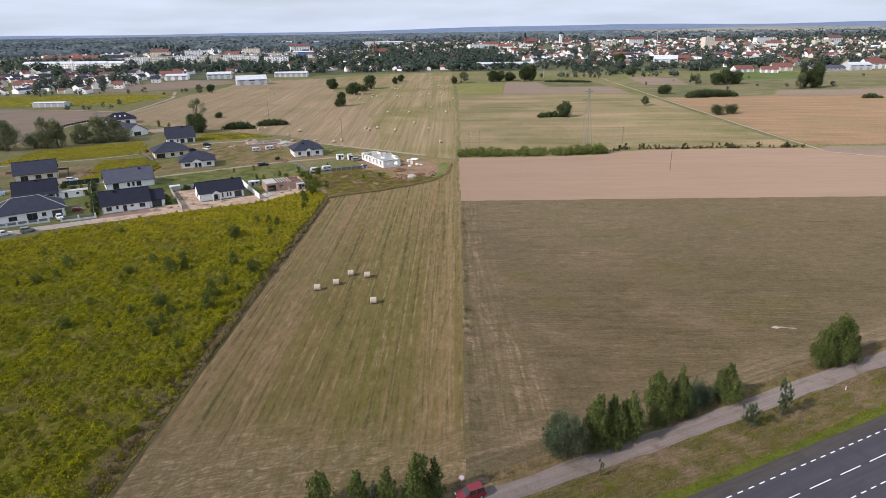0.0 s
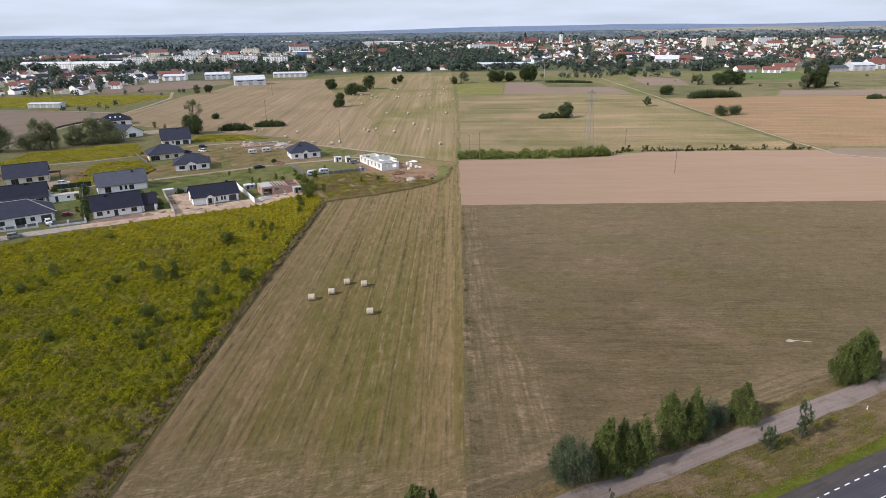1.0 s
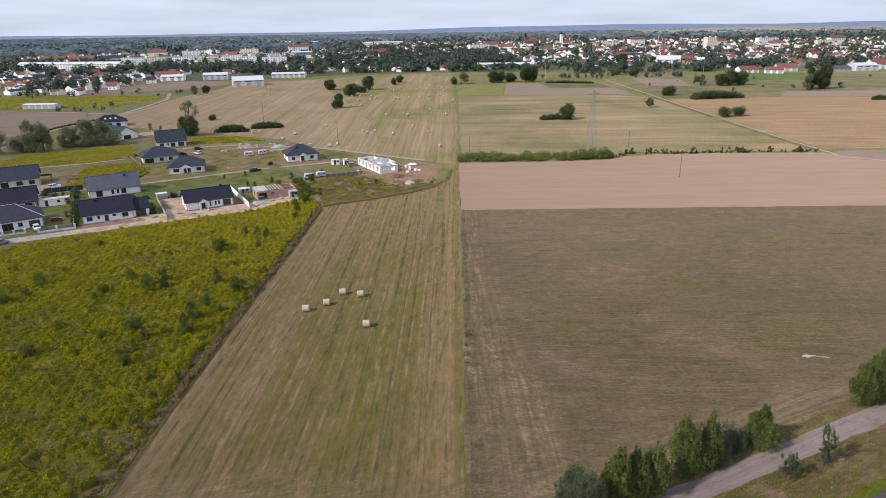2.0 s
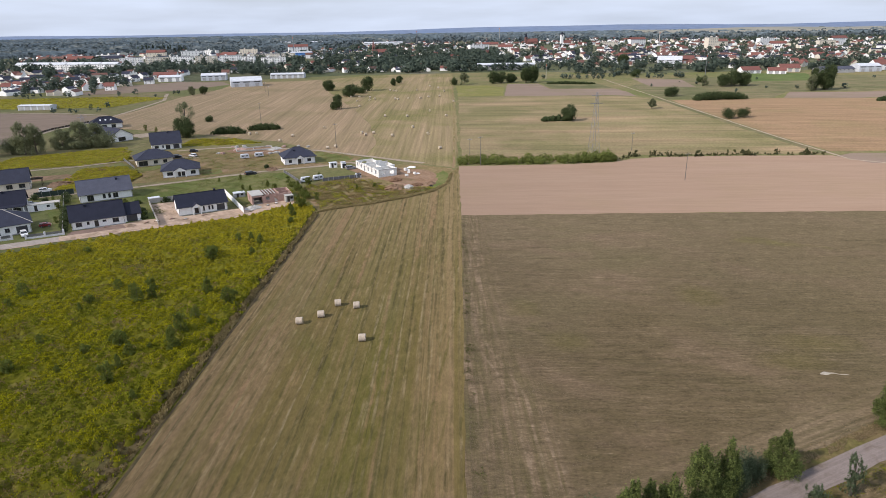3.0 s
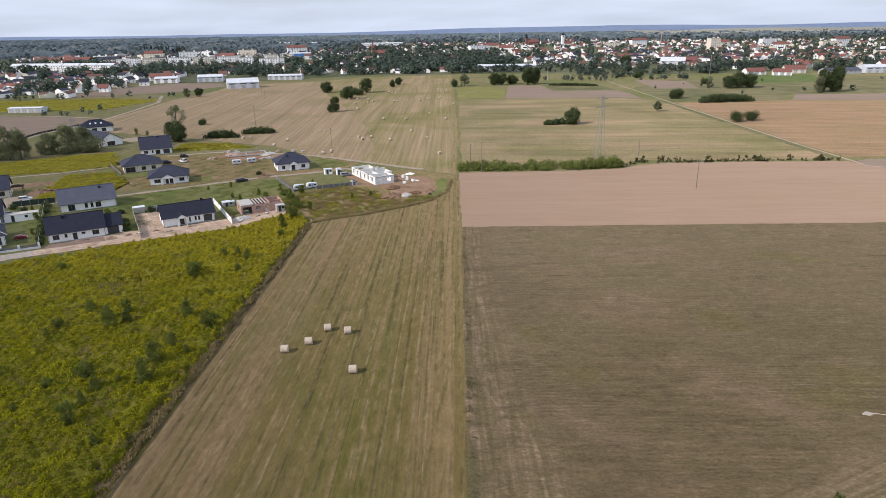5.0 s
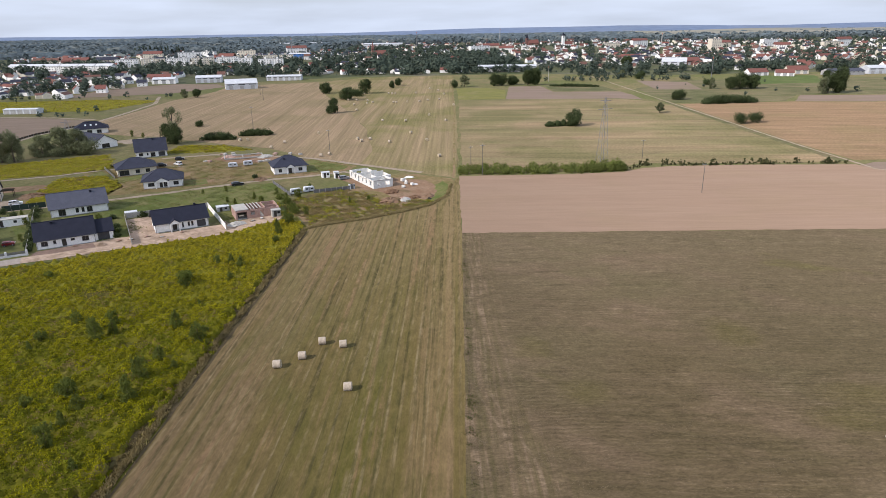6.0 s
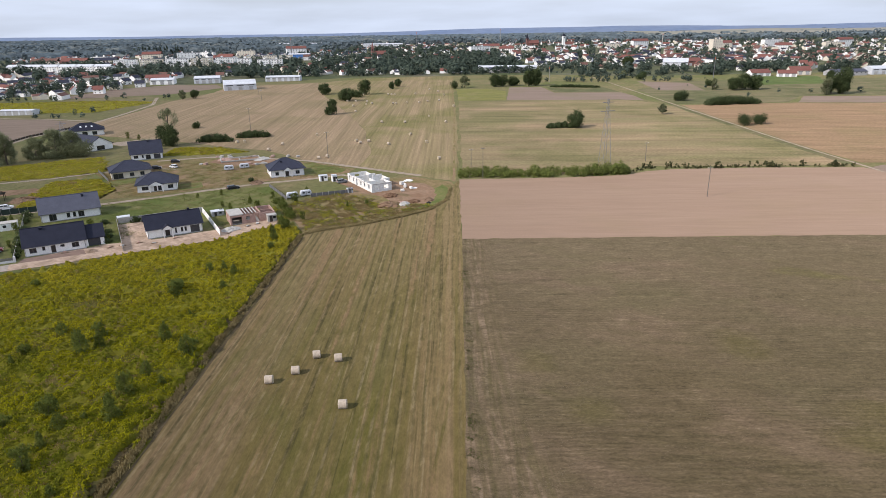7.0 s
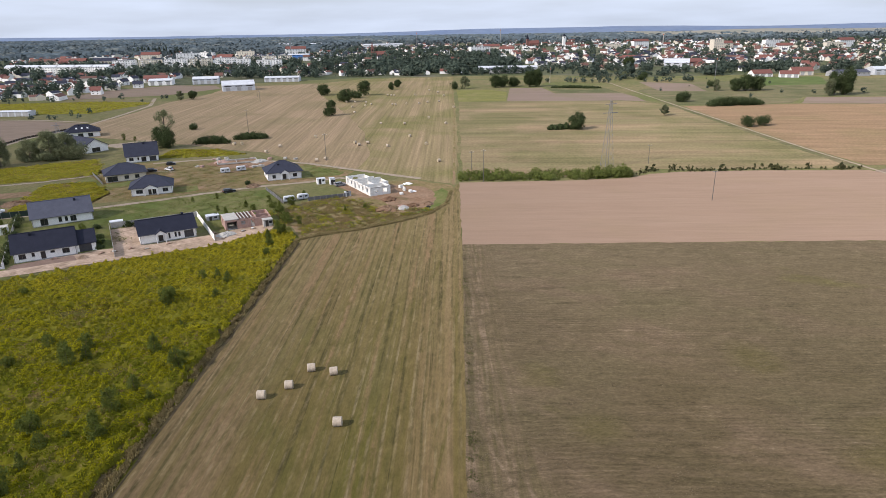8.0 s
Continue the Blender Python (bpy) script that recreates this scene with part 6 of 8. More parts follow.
house("white house with a steep dark gable roof", -147.6, 319.4, 27.5, 13.4, 9.4, 3.2, 4.6, "gable", M_ROOFMID,
      [("f", 1.2, 3.0, 0.9, 2.2, "w"), ("f", 6.2, 8.2, 0.2, 2.2, "w"), ("f", 9.6, 12.4, 0.05, 2.3, "g"), ("f", 4.6, 5.3, 1.0, 2.2, "w"), ("l", 3.4, 5.6, 0.9, 2.2, "w")], chimney=(0.6, 0.45))
house("long white house with a grey gable roof and glazed gable end", -196.6, 353.6, -33.0, 20.0, 12.0, 3.0, 3.4, "gable", M_ROOFMID,
      [("r", 4.0, 8.0, 0.1, 2.3, "w"), ("f", 3, 5, 0.8, 2.2, "w"), ("f", 9, 11, 0.8, 2.2, "w")], chimney=None)
house("white house with a dark hip roof and roof windows", -216.0, 389.0, 30.0, 17.0, 11.0, 2.9, 3.6, "hip", M_ROOFDARK,
      [("f", 1.6, 3.4, 0.8, 2.2, "w"), ("f", 6.0, 8.6, 0.2, 2.3, "w"), ("f", 11.0, 13.4, 0.4, 2.3, "w"), ("l", 3, 5, 0.8, 2.2, "w")], chimney=(0.42, 0.4))
house("large white house with a dark hip roof and open garage", -140.6, 179.6, 37.0, 19.5, 12.0, 2.9, 3.6, "hip", M_ROOFMID,
      [("f", 4.2, 6.4, 0.9, 2.2, "w"), ("f", 9.0, 11.8, 0.1, 2.4, "w"), ("f", 13.0, 14.2, 1.0, 2.2, "w"), ("f", 15.8, 18.6, 0.05, 2.3, "g"), ("r", 4, 6, 0.9, 2.2, "w")], chimney=(0.5, 0.75), ridge_mat=M_CONCRETE)
house("grey house with a dark gable roof and glazed terrace", -151.6, 206.0, 30.6, 13.2, 9.0, 3.0, 3.4, "gable", M_ROOFDARK,
      [("f", 1.6, 4.4, 0.1, 2.4, "w"), ("f", 5.6, 8.2, 0.1, 2.4, "w"), ("f", 9.0, 11.6, 0.1, 2.4, "w"), ("r", 3, 5, 0.8, 2.2, "w")], M_GREYWALL, chimney=(0.55, 0.45))
house("pale house with a dark grey gable roof", -172.0, 237.0, 30.6, 14.6, 10.0, 3.2, 3.8, "gable", M_ROOFMID,
      [("f", 2, 4.5, 0.4, 2.4, "w"), ("f", 7, 9, 0.8, 2.3, "w"), ("f", 11, 13, 0.8, 2.3, "w"), ("r", 3, 5, 0.8, 2.2, "w")], M_CREAM, chimney=(0.6, 0.55))


def veranda(ob, L):
    """A roofed terrace with white columns along a house front."""
    part("terrace_floor", Shape().box(0.4, -2.7, 0, L - 0.4, -0.04, 0.12), M_CONCRETE, ob, "grey terrace floor")
    for k in range(5):
        u = 0.7 + k * (L - 1.4) / 4
        part("column", Shape().box(u - 0.14, -2.55, 0.124, u + 0.14, -2.27, 2.45), M_WHITE, ob, "white terrace column")
    part("terrace_beam", Shape().box(0.5, -2.58, 2.454, L - 0.5, -2.24, 2.66), M_WHITE, ob)
    part("terrace_roof", Shape().prism([(-2.9, 2.62), (-0.7, 3.0), (-0.7, 3.12), (-2.9, 2.76)], "x", 0.2, L - 0.2), M_ROOFDARK, ob)


veranda([o for o in scene.objects if str(o.get("label", "")).startswith("grey house with a dark gable roof and glazed terrace")][0], 13.2)


def shell(label, name, x, y, turn, L, W, h, openings, mat, inner, extra=None):
    """Unfinished walls without a roof, with cross walls inside."""
    ob = thing(name, label, "building shell", x, y, 0, turn)
    t = 0.3
    for side in "fblr":
        n, at = side_map(side, L, W)
        own = [o[1:5] for o in openings if o[0] == side]
        us = sorted({0.0, n, *[o[0] for o in own], *[o[1] for o in own]})
        s = Shape()
        rr = random.Random(len(side) + int(x) + ord(side))
        if side in "lr":
            us[0], us[-1] = t, n - t
        for u0, u1 in zip(us, us[1:]):
            gaps = [o for o in own if o[0] <= u0 and u1 <= o[1]]
            top = h + rr.choice((0, 0, -0.24, 0.12))
            pieces = [(0, top)] if not gaps else [(0, gaps[0][2]), (gaps[0][3], top)]
            for v0, v1 in pieces:
                if v1 - v0 > 0.05:
                    p = [at(u0, v0, 0), at(u1, v0, 0), at(u1, v0, t), at(u0, v0, t), at(u0, v1, 0), at(u1, v1, 0), at(u1, v1, t), at(u0, v1, t)]
                    s.add(p, [(3, 2, 1, 0), (4, 5, 6, 7), (0, 1, 5, 4), (1, 2, 6, 5), (2, 3, 7, 6), (3, 0, 4, 7)])
        part("wall", s, mat, ob)
    for a, b, c, d, hh in inner:
        part("cross_wall", Shape().box(a, b, 0, c, d, hh), mat, ob)
    part("floor_slab", Shape().box(t, t, 0, L - t, W - t, 0.12), M_CONCRETE, ob, "grey concrete floor slab")
    if extra:
        extra(ob)
    return ob


def pink_extra(ob):
    part("roof_slab", Shape().box(0.0, 0.0, 2.93, 4.0, 7.6, 3.15), M_CONCRETE, ob, "flat grey concrete slab")
    for i in range(4):
        part("beam", Shape().box(4.6 + i * 1.0, 0.3, 2.95, 4.9 + i * 1.0, 7.3, 3.15), M_CONCRETE, ob, "concrete ceiling beam")


shell("roofless house shell of pinkish clay blocks", "house_shell", -68.0, 218.6, 28.5, 13.4, 7.6, 2.9,
      [("f", 0.5, 3.4, 0.0, 2.4), ("f", 4.6, 5.8, 1.1, 2.3), ("f", 7.4, 8.5, 0.1, 2.4), ("f", 10.6, 11.6, 1.0, 2.3), ("r", 2.4, 4.4, 0.9, 2.3), ("l", 2.6, 3.8, 1.0, 2.3), ("b", 3, 4.4, 0.9, 2.3)],
      M_PINK, [(4.0, 0.32, 4.25, 7.28, 2.9), (8.9, 0.32, 9.15, 7.28, 3.0), (9.2, 3.6, 13.1, 3.85, 2.7)], pink_extra)


def white_extra(ob):
    s = Shape().prism([(8.3, 0.0), (8.55, 0.0), (8.55, 4.4), (8.3, 4.4)], "x", 4.2, 7.5)
    part("gable_wall", s, M_BLOCKWHITE, ob, "tall white inner wall")
    part("gable_wall", Shape().box(4.0, 11.2, 0, 6.6, 11.46, 4.3), M_BLOCKWHITE, ob, "tall white inner wall")
    part("annex_wall", Shape().box(7.85, 7.0, 0, 10.4, 7.3, 2.9), M_BLOCKWHITE, ob)
    part("annex_wall", Shape().box(10.1, 7.32, 0, 10.4, 13.0, 2.7), M_BLOCKWHITE, ob)
    part("annex_wall", Shape().box(7.85, 12.9, 0, 10.08, 13.2, 3.3), M_BLOCKWHITE, ob)
    for k in range(9):
        part("tie_beam", Shape().box(-0.02, 1.5 + 2.4 * k, 2.0, 0.32, 1.8 + 2.4 * k, 3.02), M_CONCRETE, ob, "grey concrete post in the wall")
    for k in range(5):
        part("lintel", Shape().box(-0.04, 2.3 + 4.2 * k, 2.42, 0.34, 4.1 + 4.2 * k, 2.66), M_CONCRETE, ob, "grey concrete lintel")
    part("ring_beam", Shape().box(0.32, -0.03, 2.8, 7.5, 0.27, 3.06), M_CONCRETE, ob, "grey concrete ring beam")
    for x, y in ((2.0, 3.0), (5.2, 14.0), (3.0, 19.0)):
        part("block_stack", Shape().box(x, y, 0.124, x + 1.1, y + 0.9, 1.1), M_BLOCKWHITE, ob)


shell("roofless house shell of white aerated concrete", "house_shell", -30.2, 256.6, 31.5, 7.8, 22.4, 3.0,
      [("l", 1.6, 2.6, 0.9, 2.4), ("l", 5.0, 6.2, 0.9, 2.4), ("l", 8.2, 9.4, 0.1, 2.4), ("l", 12.0, 13.2, 0.9, 2.4), ("l", 15.4, 16.6, 0.9, 2.4), ("l", 19, 20.4, 0.9, 2.4), ("f", 1.3, 2.8, 0.9, 2.3), ("f", 4.8, 6.6, 0.9, 2.4), ("r", 4, 6, 0.9, 2.3), ("b", 3, 5, 0.9, 2.3)],
      M_BLOCKWHITE, [(0.32, 5.8, 7.48, 6.05, 2.9), (0.32, 11.0, 3.9, 11.25, 3.0), (0.32, 16.4, 7.48, 16.65, 2.8), (3.9, 6.1, 4.15, 10.95, 2.9)], white_extra)


# ---- walls, fences, sheds ----
def panel_wall(label, name, a, b, h, mat, panel=2.1, post=0.14, cat="fence", group="garden walls"):
    d = math.hypot(b[0] - a[0], b[1] - a[1])
    ob = thing(name, label, cat, a[0], a[1], 0, math.degrees(math.atan2(b[1] - a[1], b[0] - a[0])), group)
    n = max(1, round(d / panel))
    k = d / n
    sm = Shape().box(post / 2 + 0.004, -0.03, 0.02, k - post / 2 - 0.004, 0.03, h - 0.06).mesh("panel")
    pm = Shape().box(-post / 2, -post / 2, 0, post / 2, post / 2, h).mesh("post")
    for i in range(n + 1):
        part("post", pm, M_CONCRETE, ob, at=pose(i * k, 0, 0))
        if i < n:
            part("panel", sm, mat, ob, at=pose(i * k, 0, 0))
    return ob


panel_wall("grey concrete panel wall along a yard", "garden_wall", (-104.1, 221.4), (-89.6, 196.3), 1.8, M_CONCRETE)
panel_wall("grey concrete panel wall behind a bungalow", "garden_wall", (-103.8, 221.7), (-82.6, 233.6), 1.8, M_CONCRETE)
panel_wall("pale concrete panel wall beside a bungalow", "garden_wall", (-82.2, 233.2), (-67.8, 209.0), 2.0, M_WHITE)
panel_wall("dark mesh fence at the building site", "garden_fence", (-51.0, 251.6), (-37.6, 257.2), 1.4, M_FRAME)
panel_wall("dark mesh fence along a grassy plot", "garden_fence", (-70.0, 267.4), (-58.6, 248.2), 1.3, M_FRAME)
def pillar_fence(label, a, b, h, bay):
    """A low rendered wall with broad pillars and a dark slatted panel in each bay."""
    d = math.hypot(b[0] - a[0], b[1] - a[1])
    ob = thing("front_fence", label, "fence", a[0], a[1], 0, math.degrees(math.atan2(b[1] - a[1], b[0] - a[0])), "garden walls")
    n = max(1, round(d / bay))
    k = d / n
    pillar, low = Shape().box(-0.25, -0.22, 0, 0.25, 0.22, h).mesh("pillar"), Shape().box(0.253, -0.12, 0, k - 0.253, 0.12, 0.5).mesh("low_wall")
    slat = Shape().box(0.26, -0.02, 0, k - 0.26, 0.02, 0.14).mesh("slat")
    for i in range(n + 1):
        part("pillar", pillar, M_PALEWALL, ob, at=pose(i * k, 0, 0))
        if i < n:
            part("low_wall", low, M_PALEWALL, ob, at=pose(i * k, 0, 0))
            for j in range(4):
                part("slat", slat, M_FRAME, ob, at=pose(i * k, 0, 0.56 + 0.19 * j))


pillar_fence("pale grey front fence with pillars and dark slatted panels", (-141.0, 176.6), (-126.4, 184.4), 1.45, 2.8)
pillar_fence("pale grey front fence with a dark slatted gate panel", (-122.5, 184.6), (-114.0, 188.6), 1.55, 4.2)
panel_wall("grey side fence of a garden", "garden_fence", (-114.6, 189.2), (-130.5, 216.5), 1.5, M_GREYWALL, 2.0)
panel_wall("pale back fence of a garden", "garden_fence", (-130.8, 217.0), (-140.0, 233.0), 1.6, M_CONCRETE, 2.0)
panel_wall("dark fence along a lawn", "garden_fence", (-150.4, 296.6), (-136.8, 278.6), 1.2, M_FRAME, 2.2)


WEST_LINE = [(-235.4, 341), (-238.4, 362), (-240.9, 390), (-237.8, 406), (-234.8, 421)]
for a, b in zip(WEST_LINE, WEST_LINE[1:]):
    panel_wall("low dark plank fence along a field road", "field_fence", a, b, 1.1, M_DARKTIMBER, 2.6, 0.16)


def shed(label, name, x, y, turn, L, W, h, mat, roof_mat, group="sheds and cabins"):
    ob = thing(name, label, "shed", x, y, 0, turn, group)
    s = Shape()
    op = [("f", L * 0.2, L * 0.2 + 0.9, 0.05, 2.0, "d"), ("f", L * 0.6, L * 0.6 + 0.9, 1.0, 1.8, "w")]
    walled(s, L, W, h, op, 0.1)
    part("wall", s, mat, ob)
    part("roof", Shape().box(-0.15, -0.15, h + 0.003, L + 0.15, W + 0.15, h + 0.15), roof_mat, ob)
    part("door", Shape().box(L * 0.2, 0.06, 0.05, L * 0.2 + 0.9, 0.1, 2.0), M_DOOR, ob)
    w = part("window", Shape().box(L * 0.6, 0.07, 1.0, L * 0.6 + 0.9, 0.1, 1.8), M_GLASS, ob, "dark window")
    return ob


box = thing("garden_box", "low flat white storage box behind a lawn", "storage box", -106.6, 226.4, 0, 30)
part("body", Shape().box(0, 0, 0, 3.6, 2.3, 0.4), M_WHITE, box)
part("lid", Shape().box(-0.1, -0.1, 0.404, 3.7, 2.4, 0.52), M_METALWHITE, box)
shed("grey shed with a white flat roof", "shed", -77.2, 228.2, 30, 4.4, 3.0, 2.1, M_GREYWALL, M_METALWHITE).scale = (0.85, 0.85, 0.7)
shed("small pale shed beside the clay shell", "shed", -57.6, 221.8, 28, 2.6, 2.2, 2.1, M_CONCRETE, M_CONCRETE)
shed("white site cabin by the lane", "site_cabin", -52.6, 275.2, 24, 3.0, 2.0, 2.05, M_WHITE, M_METALWHITE)
shed("white site cabin with a dark door", "site_cabin", -47.6, 274.4, 24, 1.7, 1.7, 2.4, M_WHITE, M_METALWHITE)
shed("low white garden shed behind a fence", "shed", -139.8, 212.4, 28, 9.0, 3.0, 2.2, M_WHITE, M_CONCRETE)
shed("white tool box by the fence", "shed", -38.9, 256.6, 24, 1.8, 1.4, 1.5, M_METALWHITE, M_METALWHITE)


def caravan(x, y, turn, label):
    ob = thing("caravan", label, "caravan", x, y, 0, turn, "caravans")
    prof = [(0, 0.55), (4.6, 0.55), (4.75, 1.2), (4.5, 2.35), (4.1, 2.55), (0.5, 2.55), (0.12, 2.3), (-0.1, 1.2)]
    part("body", Shape().prism(prof, "y", 0, 2.1), M_METALWHITE, ob)
    for a, b in ((0.6, 1.7), (2.9, 4.0)):
        part("window", Shape().box(a, -0.015, 1.4, b, 0.02, 2.0), M_GLASS, ob, "dark window")
    part("door", Shape().box(2.0, -0.015, 0.6, 2.6, 0.02, 2.2), M_GREYWALL, ob)
    for s in (0.05, 1.85):
        part("wheel", Shape().beam((2.2, s, 0.33), (2.2, s + 0.2, 0.33), 0.33, 0.33, 12), M_RUBBER, ob)
    ob.scale = (0.8, 0.8, 0.8)
    part("drawbar", Shape().box(-1.1, 0.95, 0.45, 0.0, 1.15, 0.55), M_STEEL, ob)
    part("jockey_wheel", Shape().beam((-1.0, 1.05, 0.0), (-1.0, 1.05, 0.5), 0.05), M_RUBBER, ob)


caravan(-58.6, 249.2, 24, "white parked caravan on rough grass")
caravan(-54.4, 252.0, 30, "white parked caravan beside weeds")
caravan(-96.8, 296.0, 24, "white parked caravan on a bare plot")
caravan(-91.4, 299.6, 24, "white parked camper on a bare plot")


# ---- cars ----
def car(label, x, y, turn, mat, L=4.0, W=1.72, H=1.5, name="car"):
    ob = thing(name, label, "car", x, y, 0.11, turn, "parked cars")
    k = L / 4.0
    low = [(-2.0 * k, 0.42), (-1.97 * k, 0.78), (-1.75 * k, 0.95), (1.05 * k, 0.98), (1.75 * k, 0.82), (1.98 * k, 0.62), (1.98 * k, 0.3), (1.75 * k, 0.22), (-1.9 * k, 0.22)]
    bm = bmesh.new()
    bm.from_mesh(Shape().prism(low, "y", -W / 2, W / 2).mesh("tmp"))
    bmesh.ops.bevel(bm, geom=[e for e in bm.edges], offset=0.07, segments=2, affect="EDGES")
    me = bpy.data.meshes.new("body")
    bm.to_mesh(me)
    bm.free()
    body = part("body", me, mat, ob)
    n = W / 2 - 0.04
    t = W / 2 - 0.2
    a = [(-1.85 * k, 0.95), (1.0 * k, 0.95)]
    b = [(-1.6 * k, H - 0.05), (0.35 * k, H - 0.05)]
    cabin = Shape().add([(a[0][0], -n, 0.95), (a[1][0], -n, 0.95), (a[1][0], n, 0.95), (a[0][0], n, 0.95), (b[0][0], -t, H - 0.05), (b[1][0], -t, H - 0.05), (b[1][0], t, H - 0.05), (b[0][0], t, H - 0.05)],
                        [(0, 1, 5, 4), (1, 2, 6, 5), (2, 3, 7, 6), (3, 0, 4, 7), (4, 5, 6, 7)])
    part("glasshouse", cabin, M_GLASS, ob, "dark tinted car windows")
    part("roof", Shape().box(b[0][0] - 0.05, -t - 0.03, H - 0.06, b[1][0] + 0.05, t + 0.03, H), mat, ob)
    for px in (-0.55 * k, 0.62 * k):
        for sy in (-1, 1):
            part("pillar", Shape().beam((px, sy * (n + 0.005), 0.95), (px - 0.12 if px > 0 else px, sy * (t + 0.02), H - 0.04), 0.05), mat, ob)
    for sx in (-1.22 * k, 1.2 * k):
        for sy in (-1, 1):
            w = part("wheel", Shape().beam((sx, sy * (W / 2 - 0.2), 0.2), (sx, sy * (W / 2 + 0.01), 0.2), 0.31, 0.31, 14), M_RUBBER, ob)
            part("rim", Shape().beam((sx, sy * (W / 2 + 0.012), 0.2), (sx, sy * (W / 2 + 0.03), 0.2), 0.19, 0.17, 10), M_STEEL, w)
    for sy in (-1, 1):
        part("headlight", Shape().box(1.86 * k, sy * 0.62 - 0.17, 0.6, 1.99 * k, sy * 0.62 + 0.17, 0.74), M_SIGNWHITE, ob)
        part("tail_light", Shape().box(-2.0 * k, sy * 0.68 - 0.1, 0.66, -1.93 * k, sy * 0.68 + 0.1, 0.9), M_SIGNRED, ob)
        part("mirror", Shape().box(0.72 * k, sy * (W / 2 + 0.1) - 0.1, 0.98, 0.84 * k, sy * (W / 2 + 0.1) + 0.1, 1.12), mat, ob)
    part("number_plate", Shape().box(1.985 * k, -0.26, 0.36, 2.0 * k, 0.26, 0.47), M_SIGNWHITE, ob)
    return ob


car("small red hatchback parked at the end of the track", 1.4, 63.4, 205, M_CARRED, 3.7, 1.66, 1.5)
car("white car parked on a dry plot", -121.4, 303.3, 150, M_CARWHITE)
car("dark car parked behind a white car", -125.4, 314.6, 20, M_CARBLACK)
car("black estate car parked by the lane", -82.6, 264.4, 35, M_CARBLACK, 4.7, 1.8, 1.48)
car("dark car parked beside a house", -127.6, 301.0, 20, M_CARBLACK)
car("white car standing in a garage drive", -124.8, 187.4, 310, M_CARWHITE)
car("small red car on a lawn", -124.2, 196.4, 30, M_CARRED, 3.2, 1.5, 1.2)
car("white car parked on the sandy lane", -131.5, 171.0, 38, M_CARWHITE, 4.4)
car("grey car parked on the sandy lane", -126.6, 174.4, 38, M_CARGREY)
car("white car parked behind a house", -151.0, 239.6, 30, M_CARWHITE, 4.3)
car("dark grey car parked behind a house", -146.4, 234.6, 25, M_CARGREY, 4.4)
car("silver car parked by a dark roofed house", -143.6, 220.0, 40, M_CARGREY, 4.2)
car("grey car beside the white building shell", -43.6, 272.6, 30, M_CARGREY, 4.2)


# ---- hay bales ----
def bale(label, x, y, turn, group):
    ob = thing("hay_bale", label, "hay bale", x, y, 0.05, turn, group)
    rr, hl, n = 0.72, 0.66, 26
    prof = [(-hl, 0.60), (-hl - 0.015, rr - 0.06), (-hl + 0.05, rr), (-0.3, rr + 0.01), (0, rr - 0.005), (0.3, rr + 0.01), (hl - 0.05, rr), (hl + 0.015, rr - 0.06), (hl, 0.60)]
    s = Shape()
    pts = []
    for xx, q in prof:
        for i in range(n):
            a = 2 * math.pi * i / n
            z = max(-0.93 * rr, q * math.sin(a))
            pts.append((xx, q * math.cos(a), z + 0.93 * rr))
    fs = [(k * n + i, k * n + (i + 1) % n, (k + 1) * n + (i + 1) % n, (k + 1) * n + i) for k in range(len(prof) - 1) for i in range(n)]
    s.add(pts, fs)
    part("wrap", s, M_HAYBALE, ob)
    for e in (-1, 1):
        t = Shape()
        ring = [(e * hl, 0.60 * math.cos(2 * math.pi * i / n), 0.60 * math.sin(2 * math.pi * i / n) + 0.93 * rr) for i in range(n)]
        t.add(ring + [(e * (hl + 0.03), 0, 0.93 * rr)], [(i, (i + 1) % n, n) for i in range(n)])
        part("end_face", t, M_HAYEND, ob, "coiled straw end of the bale")
    return ob


NEARBALES = [(-31.5, 129.6, 5), (-27.8, 132.6, 8), (-25.3, 138.1, 12), (-21.2, 136.9, 10), (-17.95, 122.3, 4)]
first = bale("round white net-wrapped hay bale on mown meadow", NEARBALES[0][0], NEARBALES[0][1], NEARBALES[0][2], "hay bales on the near meadow")
for x, y, a in NEARBALES[1:]:
    copy_thing(first, pose(x, y, 0.05, 0, 0, a))
FARBALES = [(-59, 598.2), (-55.7, 594.7), (-53.1, 594.3), (-35.2, 598.2), (-24.6, 637.1), (-16.4, 616.9), (-10.6, 587.3), (-80.5, 596.3), (-86.3, 548.7), (-79.4, 547.9),
            (-70.1, 542.9), (-64.8, 531.1), (-68.2, 524.2), (-76.6, 515.8), (-70.1, 484), (-48.5, 530.5), (-46, 526.6), (-38, 531.7), (-28.4, 533.1), (-22.3, 541.2),
            (-13.6, 545.4), (-2.1, 507.7), (-17.8, 453.4), (-6.4, 427.5), (-45.9, 430.1), (-31.5, 428), (-25.1, 381.8), (-15.2, 357.6), (-33.9, 353), (-45.1, 362.8),
            (-48.8, 357.1), (-51.8, 363.3), (-76.2, 383.1), (-58.7, 322.5), (-62, 318.9), (-7.8, 315.1), (-113.8, 363.6), (-110.1, 364.5), (-90.8, 340.7), (-88, 355.5)]
for i, (x, y) in enumerate(FARBALES):
    q = copy_thing(first, pose(x, y, 0.055, 0, 0, 37 * i))
    tagged(q, "round pale hay bale on a distant mown field", "hay bale", "hay bales on the far meadow")

# ---- poles, mast, sign ----


